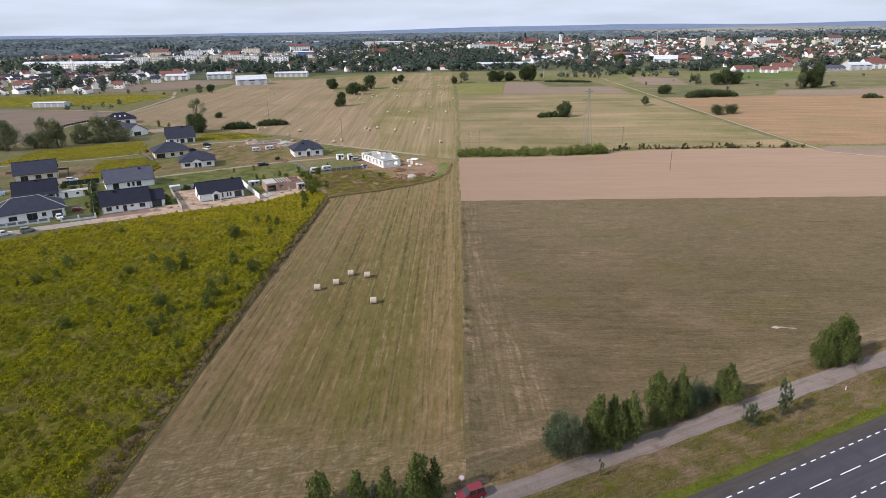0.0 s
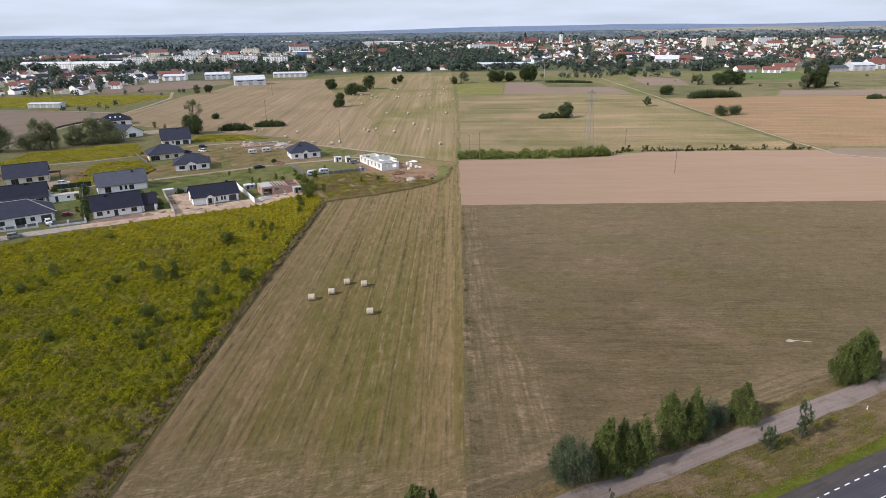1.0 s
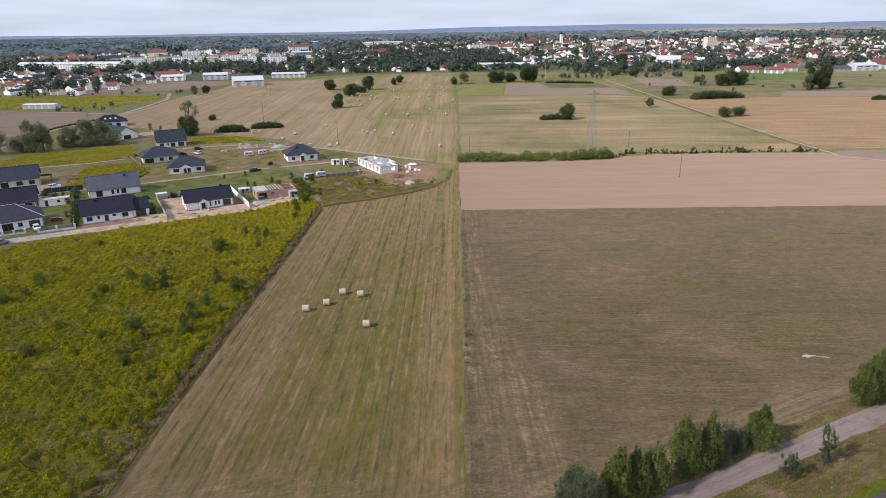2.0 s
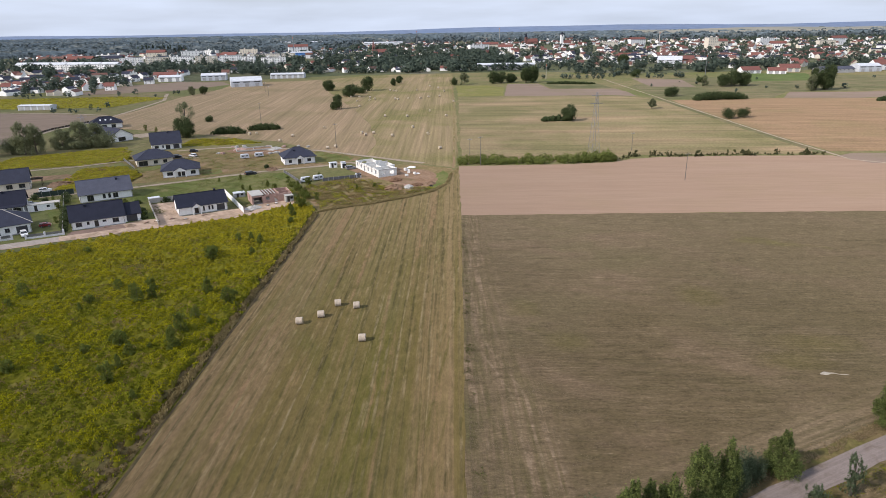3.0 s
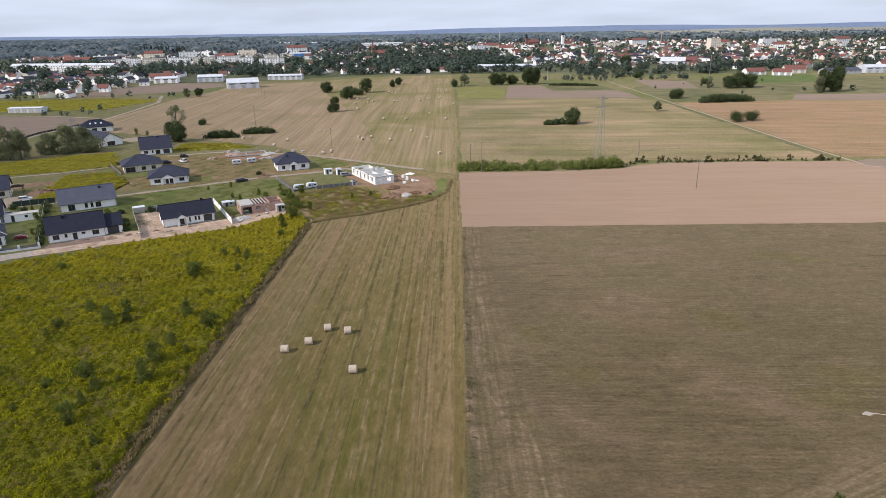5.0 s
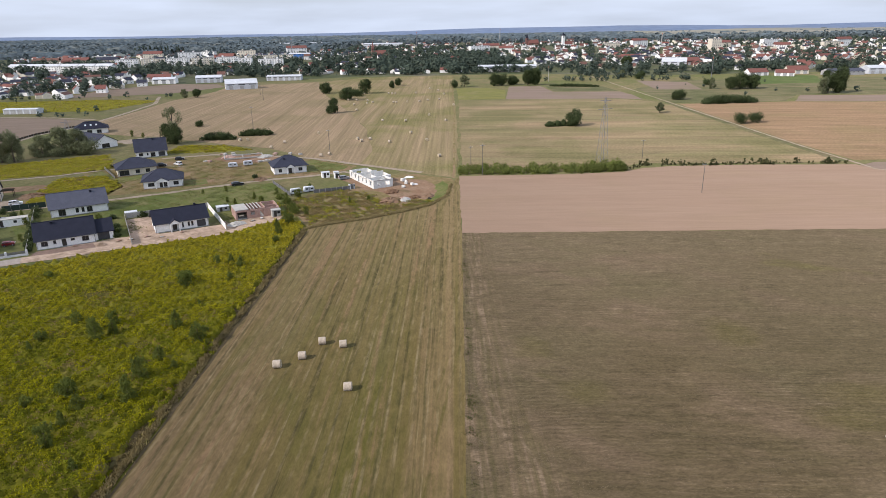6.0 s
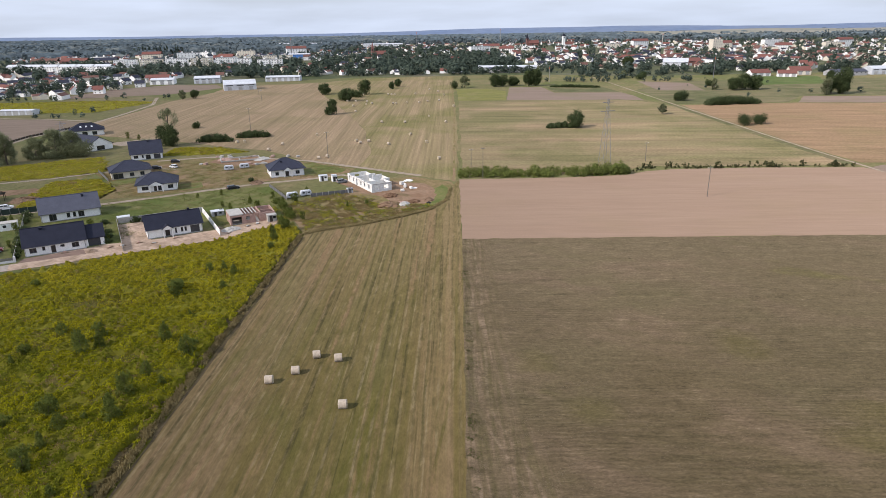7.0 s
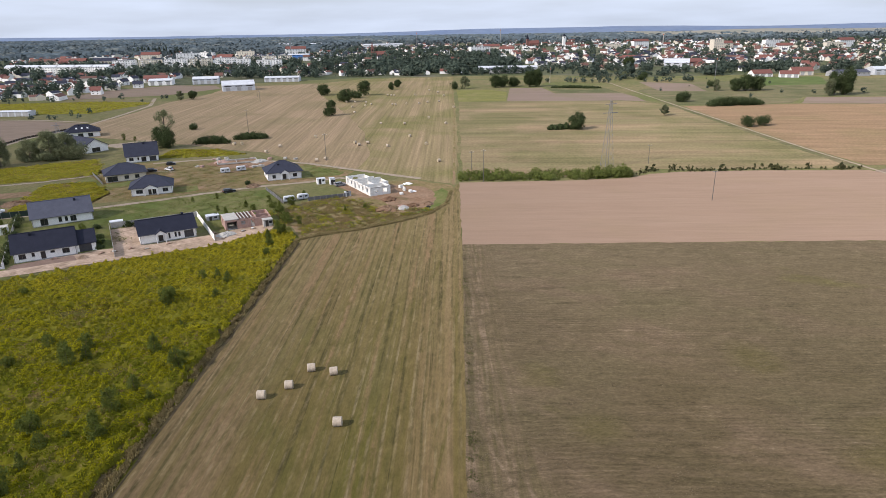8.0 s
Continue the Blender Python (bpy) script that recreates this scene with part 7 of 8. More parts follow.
def pole(x, y, h, label, arm=True, group="power poles"):
    ob = thing("power_pole", label, "power pole", x, y, 0, 12, group)
    part("shaft", Shape().beam((0, 0, 0), (0, 0, h), 0.13, 0.08, 8), M_POLE, ob)
    if arm:
        part("cross_arm", Shape().box(-0.9, -0.05, h - 0.5, 0.9, 0.05, h - 0.38), M_STEEL, ob)
        for sx in (-0.8, 0, 0.8):
            part("insulator", Shape().beam((sx, 0, h - 0.38 if sx else h), (sx, 0, h - 0.14 if sx else h + 0.25), 0.05, 0.03), M_SIGNWHITE, ob)


for x, y, h in [(84.4, 247, 10.3), (80.2, 306, 8.3), (10, 277, 12.2), (6, 299, 7.6), (-58, 320, 12), (-119, 404, 13), (-174, 606, 9), (-228, 303, 9), (-158, 560, 9)]:
    pole(x, y, h, "slender dark grey power pole in a field")


def lattice(x, y, h, turn):
    ob = thing("lattice_mast", "tall grey steel lattice power mast", "power mast", x, y, 0, turn)

    def corner(k, z):
        w = 1.6 * (1 - z / h) + 0.3
        return ((-w, -w, z), (w, -w, z), (w, w, z), (-w, w, z))[k]
    for k in range(4):
        part("leg", Shape().beam(corner(k, 0), corner(k, h), 0.075, 0.05, 5), M_STEEL, ob)
    n = 9
    for k in range(4):
        s = Shape()
        for i in range(n):
            z0, z1 = h * (i / n) ** 0.9, h * ((i + 1) / n) ** 0.9
            s.beam(corner(k, z0), corner((k + 1) % 4, z1), 0.028, 0.028, 4)
            s.beam(corner((k + 1) % 4, z0), corner(k, z1), 0.028, 0.028, 4)
        part("bracing", s, M_STEEL, ob)
    for z, w in ((h - 1.5, 2.6), (h - 5, 3.4)):
        part("cross_arm", Shape().box(-w, -0.12, z, w, 0.12, z + 0.2), M_STEEL, ob)


lattice(62, 302, 26.8, 20)
lattice(-222, 392, 8.5, 30)


def sign(x, y):
    ob = thing("road_sign", "round white road sign with a red rim", "road sign", x, y, 0, 0)
    part("post", Shape().beam((0, 0, 0), (0, 0, 2.3), 0.035), M_STEEL, ob)
    # the disc faces the road, tipped a little upwards
    up = pose(0, -0.05, 2.35, -62, 0, 10)
    n = 28
    ring, disc = Shape(), Shape()
    for i in range(n):
        a, b = 2 * math.pi * i / n, 2 * math.pi * (i + 1) / n
        q = [(0.30, a), (0.40, a), (0.40, b), (0.30, b)]
        ring.add([(r0 * math.cos(t), -0.004, r0 * math.sin(t)) for r0, t in q], [(0, 1, 2, 3)])
    disc.beam((0, 0, 0), (0, 0.03, 0), 0.41, 0.41, n)
    face = part("face", disc, M_SIGNWHITE, ob, "white disc", up)
    part("rim", ring, M_SIGNRED, face, "red rim")


sign(0.3, 64.4)

# ---- building-site clutter ----
SITE = [(-19.5, 258.5), (-20.5, 268.5), (-19.0, 264.0), (-16.5, 262.0)]
for i, (x, y) in enumerate(SITE):
    ob = thing("block_pallet", "pallet stacked with white building blocks", "pallet", x, y, 0.06, 20 + 33 * i, "pallets of blocks")
    w, d, h = 1.2 + 0.5 * (i % 2), 1.0, 0.7 + 0.35 * (i % 3)
    part("pallet_base", Shape().box(-w / 2, -d / 2, 0, w / 2, d / 2, 0.14), M_TIMBER, ob)
    for a in range(2):
        for b in range(2):
            part("block_stack", Shape().box(-w / 2 + a * w / 2 + 0.01, -d / 2 + b * d / 2 + 0.01, 0.145, -w / 2 + (a + 1) * w / 2 - 0.01, -d / 2 + (b + 1) * d / 2 - 0.01, 0.145 + h * (1 if (a + b + i) % 3 else 0.6)), M_BLOCKWHITE, ob)


def heap(label, name, x, y, w, h, mat, seed, n=9):
    """A heap of soil or rubble: a lumpy mound."""
    rr = random.Random(seed)
    s = Shape()
    k, rings = 22, 6
    pts = []
    for j in range(rings):
        t = j / rings
        for i in range(k):
            a = 2 * math.pi * i / k
            q = w / 2 * (1 - t) * rr.uniform(0.8, 1.2)
            pts.append((q * math.cos(a), q * math.sin(a) * 0.75, h * (1 - (1 - t) ** 2) * rr.uniform(0.75, 1.2) if j else -0.05))
    pts.append((0, 0, h))
    fs = [(j * k + i, j * k + (i + 1) % k, (j + 1) * k + (i + 1) % k, (j + 1) * k + i) for j in range(rings - 1) for i in range(k)]
    fs += [((rings - 1) * k + i, (rings - 1) * k + (i + 1) % k, rings * k) for i in range(k)]
    s.add(pts, fs)
    ob = part(name, s, mat)
    ob.matrix_basis = pose(x, y, 0.05, 0, 0, rr.uniform(0, 90))
    return tagged(ob, label, name.replace("_", " "), "heaps")


heap("brown soil heap on a building site", "soil_mound", -22.5, 240.0, 9, 1.2, M_DIRT, 1)
heap("pale rubble heap beside soil", "rubble_mound", -17.5, 241.0, 5, 0.9, M_CONCRETE, 2)
heap("brown soil heap by the shell", "soil_mound", -9.5, 246.0, 4, 0.9, M_DIRT, 3)
heap("dark soil heap by the lane", "soil_mound", -76.5, 273.0, 6, 1.1, M_DIRT, 4)
heap("pale rubble heap in front of the clay shell", "rubble_mound", -66.5, 214.6, 6, 0.8, M_CONCRETE, 5)
heap("sand heap in a yard", "sand_mound", -98.0, 196.0, 3, 0.7, M_SAND, 6)
heap("pale stone heap on a bare plot", "rubble_mound", -104.5, 318.5, 7, 1.0, M_PINK, 7)
heap("pale stone heap on a bare plot", "rubble_mound", -88.0, 320.0, 9, 0.9, M_CONCRETE, 8)
heap("brown timber and soil heap", "soil_mound", -152.0, 250.5, 10, 1.2, M_DIRT, 10)
heap("dug-up reddish soil heap in front of a shell", "soil_mound", -23.3, 252.3, 7, 0.9, M_SOIL, 21)
heap("rubble and clods beside the dug soil", "rubble_mound", -18.2, 242.5, 4.5, 0.7, M_PINK, 22)
heap("reddish soil heap beside rubble", "soil_mound", -14.7, 244.0, 5, 0.8, M_SOIL, 23)
heap("crumpled white foil on the building site", "foil_heap", -18.6, 275.0, 3.6, 0.5, M_WHITE, 24)
heap("crumpled white foil on the building site", "foil_heap", -15.5, 263.3, 2.4, 0.3, M_WHITE, 25)
heap("dark heap of tarpaulin on the plot", "tarpaulin", -9.5, 242.2, 2.2, 0.5, M_RUBBER, 26)
slab = thing("foundation", "new concrete house foundation with low block walls", "foundation", -104, 312, 0.06, 22)
part("floor_slab", Shape().box(0, 0, 0, 17, 8, 0.25), M_DIRT, slab)
for a in ((0, 0, 17, 0.3), (0, 7.7, 17, 8), (0, 0.31, 0.3, 7.69), (16.7, 0.31, 17, 7.69), (8, 0.31, 8.3, 7.69)):
    part("block_wall", Shape().box(a[0], a[1], 0.254, a[2], a[3], 0.8), M_CONCRETE, slab)
for i in range(22):
    rr = random.Random(900 + i)
    x, y = -112 + 40 * rr.random(), 322 + 6 * rr.random() if i % 2 else 306 + 4 * rr.random()
    ob = thing("stone_stack", "small stack of building stones on a plot", "stone stack", x, y, 0.05, rr.uniform(0, 90), "stacks of building material")
    part("lower_course", Shape().box(-0.8, -0.6, 0, 0.8, 0.6, rr.uniform(0.4, 0.9)), rr.choice((M_CONCRETE, M_PINK, M_CONCRETE, M_TIMBER)), ob)

# bushes and odds and ends in the yards
for i, (x, y, h, w) in enumerate([(-97.6, 203.6, 1.2, 2.4), (-99.8, 207.6, 1.4, 2.6), (-102.6, 212.4, 1.3, 2.4), (-107.6, 221.6, 1.6, 2.6), (-119.5, 203.5, 2.2, 2.6), (-121.5, 207.5, 2.4, 2.8), (-117.0, 199.8, 1.8, 2.4), (-133.5, 223.0, 2.6, 3.0), (-136.5, 228.0, 2.8, 3.2), (-75.6, 231.8, 1.8, 2.2), (-57.5, 238.0, 2.4, 3.6), (-61.0, 243.5, 2.2, 3.2), (-54.0, 231.5, 2.6, 3.6), (-51.5, 226.0, 2.8, 3.8), (-80.0, 276.5, 1.6, 2.4), (-148.0, 228.0, 2.4, 3.0), (-141.5, 224.5, 2.0, 2.4), (-117.6, 195.0, 2.2, 2.4), (-120.0, 199.0, 2.6, 2.8), (-122.6, 203.6, 2.4, 2.6), (-125.2, 208.4, 2.8, 3.0), (-128.0, 213.0, 2.6, 2.8), (-115.6, 191.6, 1.6, 1.8), (-134.4, 200.4, 1.6, 2.0), (-170.0, 222.0, 2.2, 3.0), (-174.0, 227.0, 2.4, 3.2), (-86.6, 231.0, 1.8, 2.4), (-99.2, 223.4, 2.0, 2.4)]):
    tree("yard_bush", "light green bush at the edge of a yard" if x > -63 else "dense dark green bush in a yard", "bush", x, y, h, w, "bush", M_LEAFYOUNG if x > -63 else M_LEAFDARK, 900, 0.22, 700 + i, "bushes in the yards")
for i, (x, y, a) in enumerate([(-101.5, 201.2, 20), (-94.8, 199.4, 70), (-92.0, 200.6, 10), (-88.4, 203.0, 40), (-104.8, 195.2, 30), (-70.6, 216.0, 15), (-62.6, 217.6, 60), (-60.4, 220.2, 35), (-84.0, 202.6, 25), (-79.8, 207.0, 50), (-66.0, 211.5, 80)]):
    ob = thing("material_pile", "small pile of bricks and boards in a sandy yard", "building material", x, y, 0.075, a, "piles in the yards")
    rr = random.Random(40 + i)
    part("boards", Shape().box(-0.9, -0.25, 0, 0.9, 0.25, 0.16), M_TIMBER, ob)
    part("bricks", Shape().box(-0.5, -0.22, 0.163, rr.uniform(0.1, 0.6), 0.22, 0.163 + rr.uniform(0.15, 0.4)), rr.choice((M_PINK, M_BLOCKWHITE, M_CONCRETE)), ob)
roof_house = [o for o in scene.objects if str(o.get("label", "")).startswith("white house with a dark hip roof and roof windows")][0]
for x, y in ((5.2, 1.9), (8.0, 1.9), (10.8, 1.9)):
    z = 2.9 + 0.2 + 3.6 * (y + 0.7) / 6.2
    part("roof_window", Shape().add([(x, y, z + 0.06), (x + 0.9, y, z + 0.06), (x + 0.9, y + 1.1, z + 0.70), (x, y + 1.1, z + 0.70), (x, y, z - 0.05), (x + 0.9, y, z - 0.05), (x + 0.9, y + 1.1, z + 0.55), (x, y + 1.1, z + 0.55)], [(0, 1, 2, 3), (0, 1, 5, 4), (1, 2, 6, 5), (2, 3, 7, 6), (3, 0, 4, 7)]), M_METALWHITE, roof_house, "pale roof window")


def pergola(x, y, turn):
    """An open timber carport with a slatted roof."""
    ob = thing("carport", "dark timber carport with a slatted roof", "carport", x, y, 0.07, turn)
    for px in (0, 5.4):
        for py in (0, 3.2):
            part("post", Shape().box(px - 0.08, py - 0.08, 0, px + 0.08, py + 0.08, 2.4), M_DARKTIMBER, ob)
        part("beam", Shape().box(px - 0.07, -0.3, 2.404, px + 0.07, 3.5, 2.56), M_DARKTIMBER, ob)
    for k in range(9):
        part("rafter", Shape().box(-0.4, -0.2 + 0.42 * k, 2.564, 5.8, -0.08 + 0.42 * k, 2.68), M_DARKTIMBER, ob)


pergola(-163.0, 247.0, 28)
pool = thing("garden_pool", "round blue above-ground garden pool on a lawn", "garden pool", -166.0, 218.6, 0.05, 0)
part("rim", Shape().beam((0, 0, 0), (0, 0, 0.95), 2.1, 2.1, 24), M_CARWHITE, pool)
part("cover", Shape().beam((0, 0, 0.954), (0, 0, 1.0), 2.0, 1.95, 24), M_METALBLUE, pool, "blue cover")
for k, (x, y) in enumerate(((-173.0, 258.0), (-168.5, 260.5), (-186.0, 254.0))):
    ob = thing("timber_pile", "stack of brown boards on bare soil", "timber pile", x, y, 0.075, 25 + 20 * k, "piles in the yards")
    for j in range(4):
        part("board_layer", Shape().box(-1.6, -0.5, 0.24 * j, 1.6, 0.5 - 0.06 * j, 0.24 * j + 0.2), M_TIMBER, ob)


# dark green screen fence behind the western yards
def screen_fence(label, x, y, turn, length, h):
    ob = thing("screen_fence", label, "fence", x, y, 0.05, turn, "garden fences")
    n = max(1, round(length / 2.5))
    post, panel = Shape().beam((0, 0, -0.05), (0, 0, h + 0.1), 0.04, 0.04, 6).mesh("post"), Shape().box(0.05, -0.015, 0.08, length / n - 0.05, 0.015, h).mesh("panel")
    for k in range(n + 1):
        part("post", post, M_STEEL, ob, at=pose(length * k / n, 0, 0))
        if k < n:
            part("panel", panel, M_SCREEN, ob, at=pose(length * k / n, 0, 0))


screen_fence("dark green screen fence between two gardens", -149.5, 230.7, 26.0, 12.5, 1.9)


# ---- the town ----
def simple_house(name, label, L, W, h, rise, wall_mat, roof_mat, group):
    ob = thing(name, label, "house", 0, 0, 0, 0, group)
    s = Shape()
    op = [("f", L * 0.15, L * 0.15 + 1.3, 0.9, 2.2), ("f", L * 0.62, L * 0.62 + 1.3, 0.9, 2.2)] + ([("f", L * 0.15, L * 0.15 + 1.3, 3.6, 4.9), ("f", L * 0.62, L * 0.62 + 1.3, 3.6, 4.9)] if h > 5 else [])
    walled(s, L, W, h, op)
    for xx in (0.0, L):
        s.add([(xx, 0, h), (xx, W, h), (xx, W / 2, h + rise)], [(0, 1, 2)])
    part("wall", s, wall_mat, ob)
    s = Shape()
    gable_roof(s, L, W, h, rise)
    part("roof", s, roof_mat, ob)
    for o in op:
        part("window", Shape().box(o[1], 0.12, o[3], o[2], 0.17, o[4]), M_GLASS, ob)
    part("chimney", Shape().box(L * 0.4, W * 0.42, h + rise * 0.7, L * 0.4 + 0.8, W * 0.42 + 0.6, h + rise + 1.0), M_BRICKRED, ob)
    return ob


def scatter_towns():
    kinds = [("white town house with a red tiled roof", 11, 9, 5.6, 4.2, M_WHITE, M_ROOFRED), ("cream town house with a brown roof", 12, 9, 3.4, 4.2, M_CREAM, M_ROOFBROWN), ("white town house with a grey roof", 12, 10, 5.6, 3.4, M_WHITE, M_ROOFMID),
             ("grey town house with a red tiled roof", 14, 10, 6.0, 4.6, M_CREAM, M_ROOFRED), ("tall white town house with a brown roof", 16, 11, 9.0, 4.4, M_WHITE, M_ROOFBROWN), ("long white house with a red roof", 22, 11, 6.2, 4.6, M_WHITE, M_ROOFRED)]
    rr = random.Random(77)
    src = [simple_house("town_house", k[0], *k[1:], "houses of the town") for k in kinds]
    for o in src:
        o.scale = (0.8, 0.8, 0.74)
    used = [False] * len(src)
    taken = []
    # stretches of the town: x range, y range, count, kinds
    areas = [((150, 430), (830, 960), 11, (0, 1, 2, 3)), ((260, 620), (960, 1250), 30, (0, 0, 1, 2, 3, 3, 5)), ((90, 260), (960, 1180), 14, (0, 1, 2, 3)), ((60, 640), (1250, 1750), 52, (0, 2, 3, 4, 4, 5)), ((120, 520), (1750, 2250), 30, (0, 3, 4, 4, 5)), ((620, 1250), (1150, 1900), 30, (0, 1, 2, 3, 4)), ((430, 760), (820, 1050), 14, (0, 1, 2, 3)),
             ((-420, -330), (640, 800), 10, (0, 1, 2)), ((-620, -400), (600, 860), 22, (0, 1, 2, 3)), ((-330, -120), (840, 1000), 16, (0, 1, 2, 3)), ((-900, -420), (1120, 1400), 24, (0, 1, 3, 5)), ((-420, -100), (1150, 1700), 16, (0, 2, 4)), ((-60, 60), (900, 1300), 9, (0, 3)), ((-1100, -400), (1500, 2100), 20, (0, 4, 5)), ((-300, 120), (1750, 2250), 20, (0, 2, 4, 5))]
    for (x0, x1), (y0, y1), n, ks in areas:
        made = 0
        for go in range(n * 8):
            x, y = rr.uniform(x0, x1), rr.uniform(y0, y1)
            if any((x - a) ** 2 + (y - b) ** 2 < 400 for a, b in taken) or any(abs(x - bx) < bw and abs(y - by) < bd for bx, by, bw, bd in RESERVED):
                continue
            taken.append((x, y))
            k = rr.choice(ks)
            m = pose(x, y, 0, 0, 0, rr.choice((-60, -20, 10, 25, 70)) + rr.uniform(-8, 8))
            if not used[k]:
                src[k].matrix_basis, used[k] = m @ Matrix.Diagonal((0.8, 0.8, 0.74, 1)), True
            else:
                copy_thing(src[k], m)
            made += 1
            if made == n:
                break
    return taken


def distant_roofs(n, seed, xr, yr, hmin=4.5, hmax=8):
    """Countless far houses of the town, too small to tell apart."""
    rr = random.Random(seed)
    v, f, mi = [], [], []
    for i in range(n):
        x, y, a = rr.uniform(*xr), rr.uniform(*yr), rr.uniform(0, 3.14)
        if any((x - p) ** 2 + (y - q) ** 2 < 350 for p, q in TAKEN) or any(abs(x - bx) < bw and abs(y - by) < bd for bx, by, bw, bd in RESERVED):
            continue
        L, W, h = rr.uniform(8, 18), rr.uniform(7, 9), rr.uniform(hmin, hmax) * 0.75
        up = h + rr.uniform(1.8, 3.2)
        ca, sa = math.cos(a), math.sin(a)
        k = len(v)
        for px, py, pz in [(0, 0, 0), (L, 0, 0), (L, W, 0), (0, W, 0), (0, 0, h), (L, 0, h), (L, W, h), (0, W, h), (0, W / 2, up), (L, W / 2, up)]:
            v.append((x + px * ca - py * sa, y + px * sa + py * ca, pz))
        rm = rr.choice((2, 3, 3, 4, 4, 4))
        wm = rr.choice((0, 0, 0, 1))
        for fc, m in (((0, 1, 5, 4), wm), ((1, 2, 6, 9, 5), wm), ((2, 3, 7, 6), wm), ((3, 0, 4, 8, 7), wm), ((4, 5, 9, 8), rm), ((6, 7, 8, 9), rm)):
            f.append(tuple(k + j for j in fc))
            mi.append(m)
    me = bpy.data.meshes.new("distant_houses")
    me.from_pydata(v, [], f)
    for m in (M_WHITE, M_CREAM, M_ROOFRED, M_ROOFBROWN, M_ROOFMID):
        me.materials.append(m)
    me.polygons.foreach_set("material_index", mi)
    return tagged(new("distant_houses", me), "crowd of far white houses with red and grey roofs", "houses", kind="stuff")


RESERVED = [(-213, 660, 34, 20), (-267, 750, 28, 24), (-196, 770, 32, 20), (-290, 1010, 46, 30), (-445, 1100, 130, 40), (-560, 965, 110, 34), (69, 866, 60, 30), (274, 886, 30, 20), (345, 740, 50, 30), (368, 752, 26, 20), (-300, 1290, 40, 26), (-158, 1290, 24, 24), (201, 1790, 30, 30), (264, 1670, 14, 14), (-16, 770, 150, 50), (-700, 1206, 60, 26)]


def block(label, x, y, turn, L, W, floors, mat, cols, roof_mat=M_ROOFFLAT, pitched=0.0, band=None):
    """An apartment block with a window in every bay of its front."""
    h = floors * 2.85 + 0.6
    ob = thing("apartment_block", label, "apartment block", x, y, 0, turn, "apartment blocks")
    part("wall", Shape().box(0, 0, 0, L, W, h), mat, ob)
    if pitched:
        s = Shape()
        gable_roof(s, L, W, h, pitched)
        part("roof", s, roof_mat, ob)
    else:
        part("roof", Shape().box(-0.2, -0.2, h + 0.003, L + 0.2, W + 0.2, h + 0.35), roof_mat, ob)
    wm = Shape().box(-0.7, -0.06, 0, 0.7, -0.004, 1.3).mesh("window")
    bmsh = Shape().box(-1.4, -1.2, 0, 1.4, -0.003, 1.05).mesh("balcony")
    for f in range(floors):
        for c in range(cols):
            u = (c + 0.5) * L / cols
            part("window", wm, M_HAZEGLASS, ob, at=pose(u, 0, f * 2.85 + 1.3))
            if band and c % 3 == 1 and f:
                part("balcony", bmsh, band, ob, at=pose(u, 0, f * 2.85 + 0.4))
    for k in range(max(1, int(L / 18))):
        part("stair_head", Shape().box(8 + 18 * k, W * 0.4, h + 0.355, 11 + 18 * k, W * 0.6, h + 2.4), mat, ob) if not pitched else None
    return ob


# long four-storey rows
for i in range(5):
    block("long white four-storey apartment block", -540 + 37 * i, 1066 + 10 * i, 14, 34, 12, 4, (M_WHITE, M_CREAM)[i % 2], 9, band=M_WHITE)
for i in range(3):
    block("white four-storey apartment block", -356 + 26 * i, 1150 + 8 * i, 10, 23, 12, 4, M_CREAM, 6, band=M_WHITE)
block("tall white apartment block with grey panels", -318, 992, 8, 18, 13, 5, M_WHITE, 4, band=M_GREYWALL)
block("tall white apartment block with grey panels", -296, 1014, 8, 36, 12, 4, M_WHITE, 9, band=M_GREYWALL)
for i in range(6):
    block("white three-storey terraced block with a pitched roof", -645 + 27 * i, 968 - 3 * i, -6, 25, 11, 3, M_WHITE, 6, M_METALWHITE, 2.6, band=M_WHITE)
for i in range(3):
    block("long block with a big pitched roof", -760 + 52 * i, 1200 + 4 * i, 4, 46, 13, 2, M_CREAM, 10, (M_ROOFBROWN, M_ROOFRED, M_ROOFMID)[i], 4.5)
for i, (x, y) in enumerate([(-700, 1290), (-610, 1310), (-520, 1260), (-430, 1220), (-460, 1420), (-360, 1440), (-560, 1480), (60, 1500), (30, 1380), (90, 1420), (330, 1520), (420, 1620), (150, 1560), (560, 1480), (700, 1560), (640, 1380), (760, 1420), (820, 1480)]):
    block("white apartment block in the town", x, y, (-12, 6, 20)[i % 3], 30 + 6 * (i % 3), 12, 3 + i % 3, (M_WHITE, M_CREAM, M_WHITE)[i % 3], 7, (M_ROOFFLAT, M_ROOFRED)[i % 2], (0, 4.5)[i % 2])
block("pink and white tower block", 496, 1330, 10, 20, 16, 8, M_CREAM, 5)


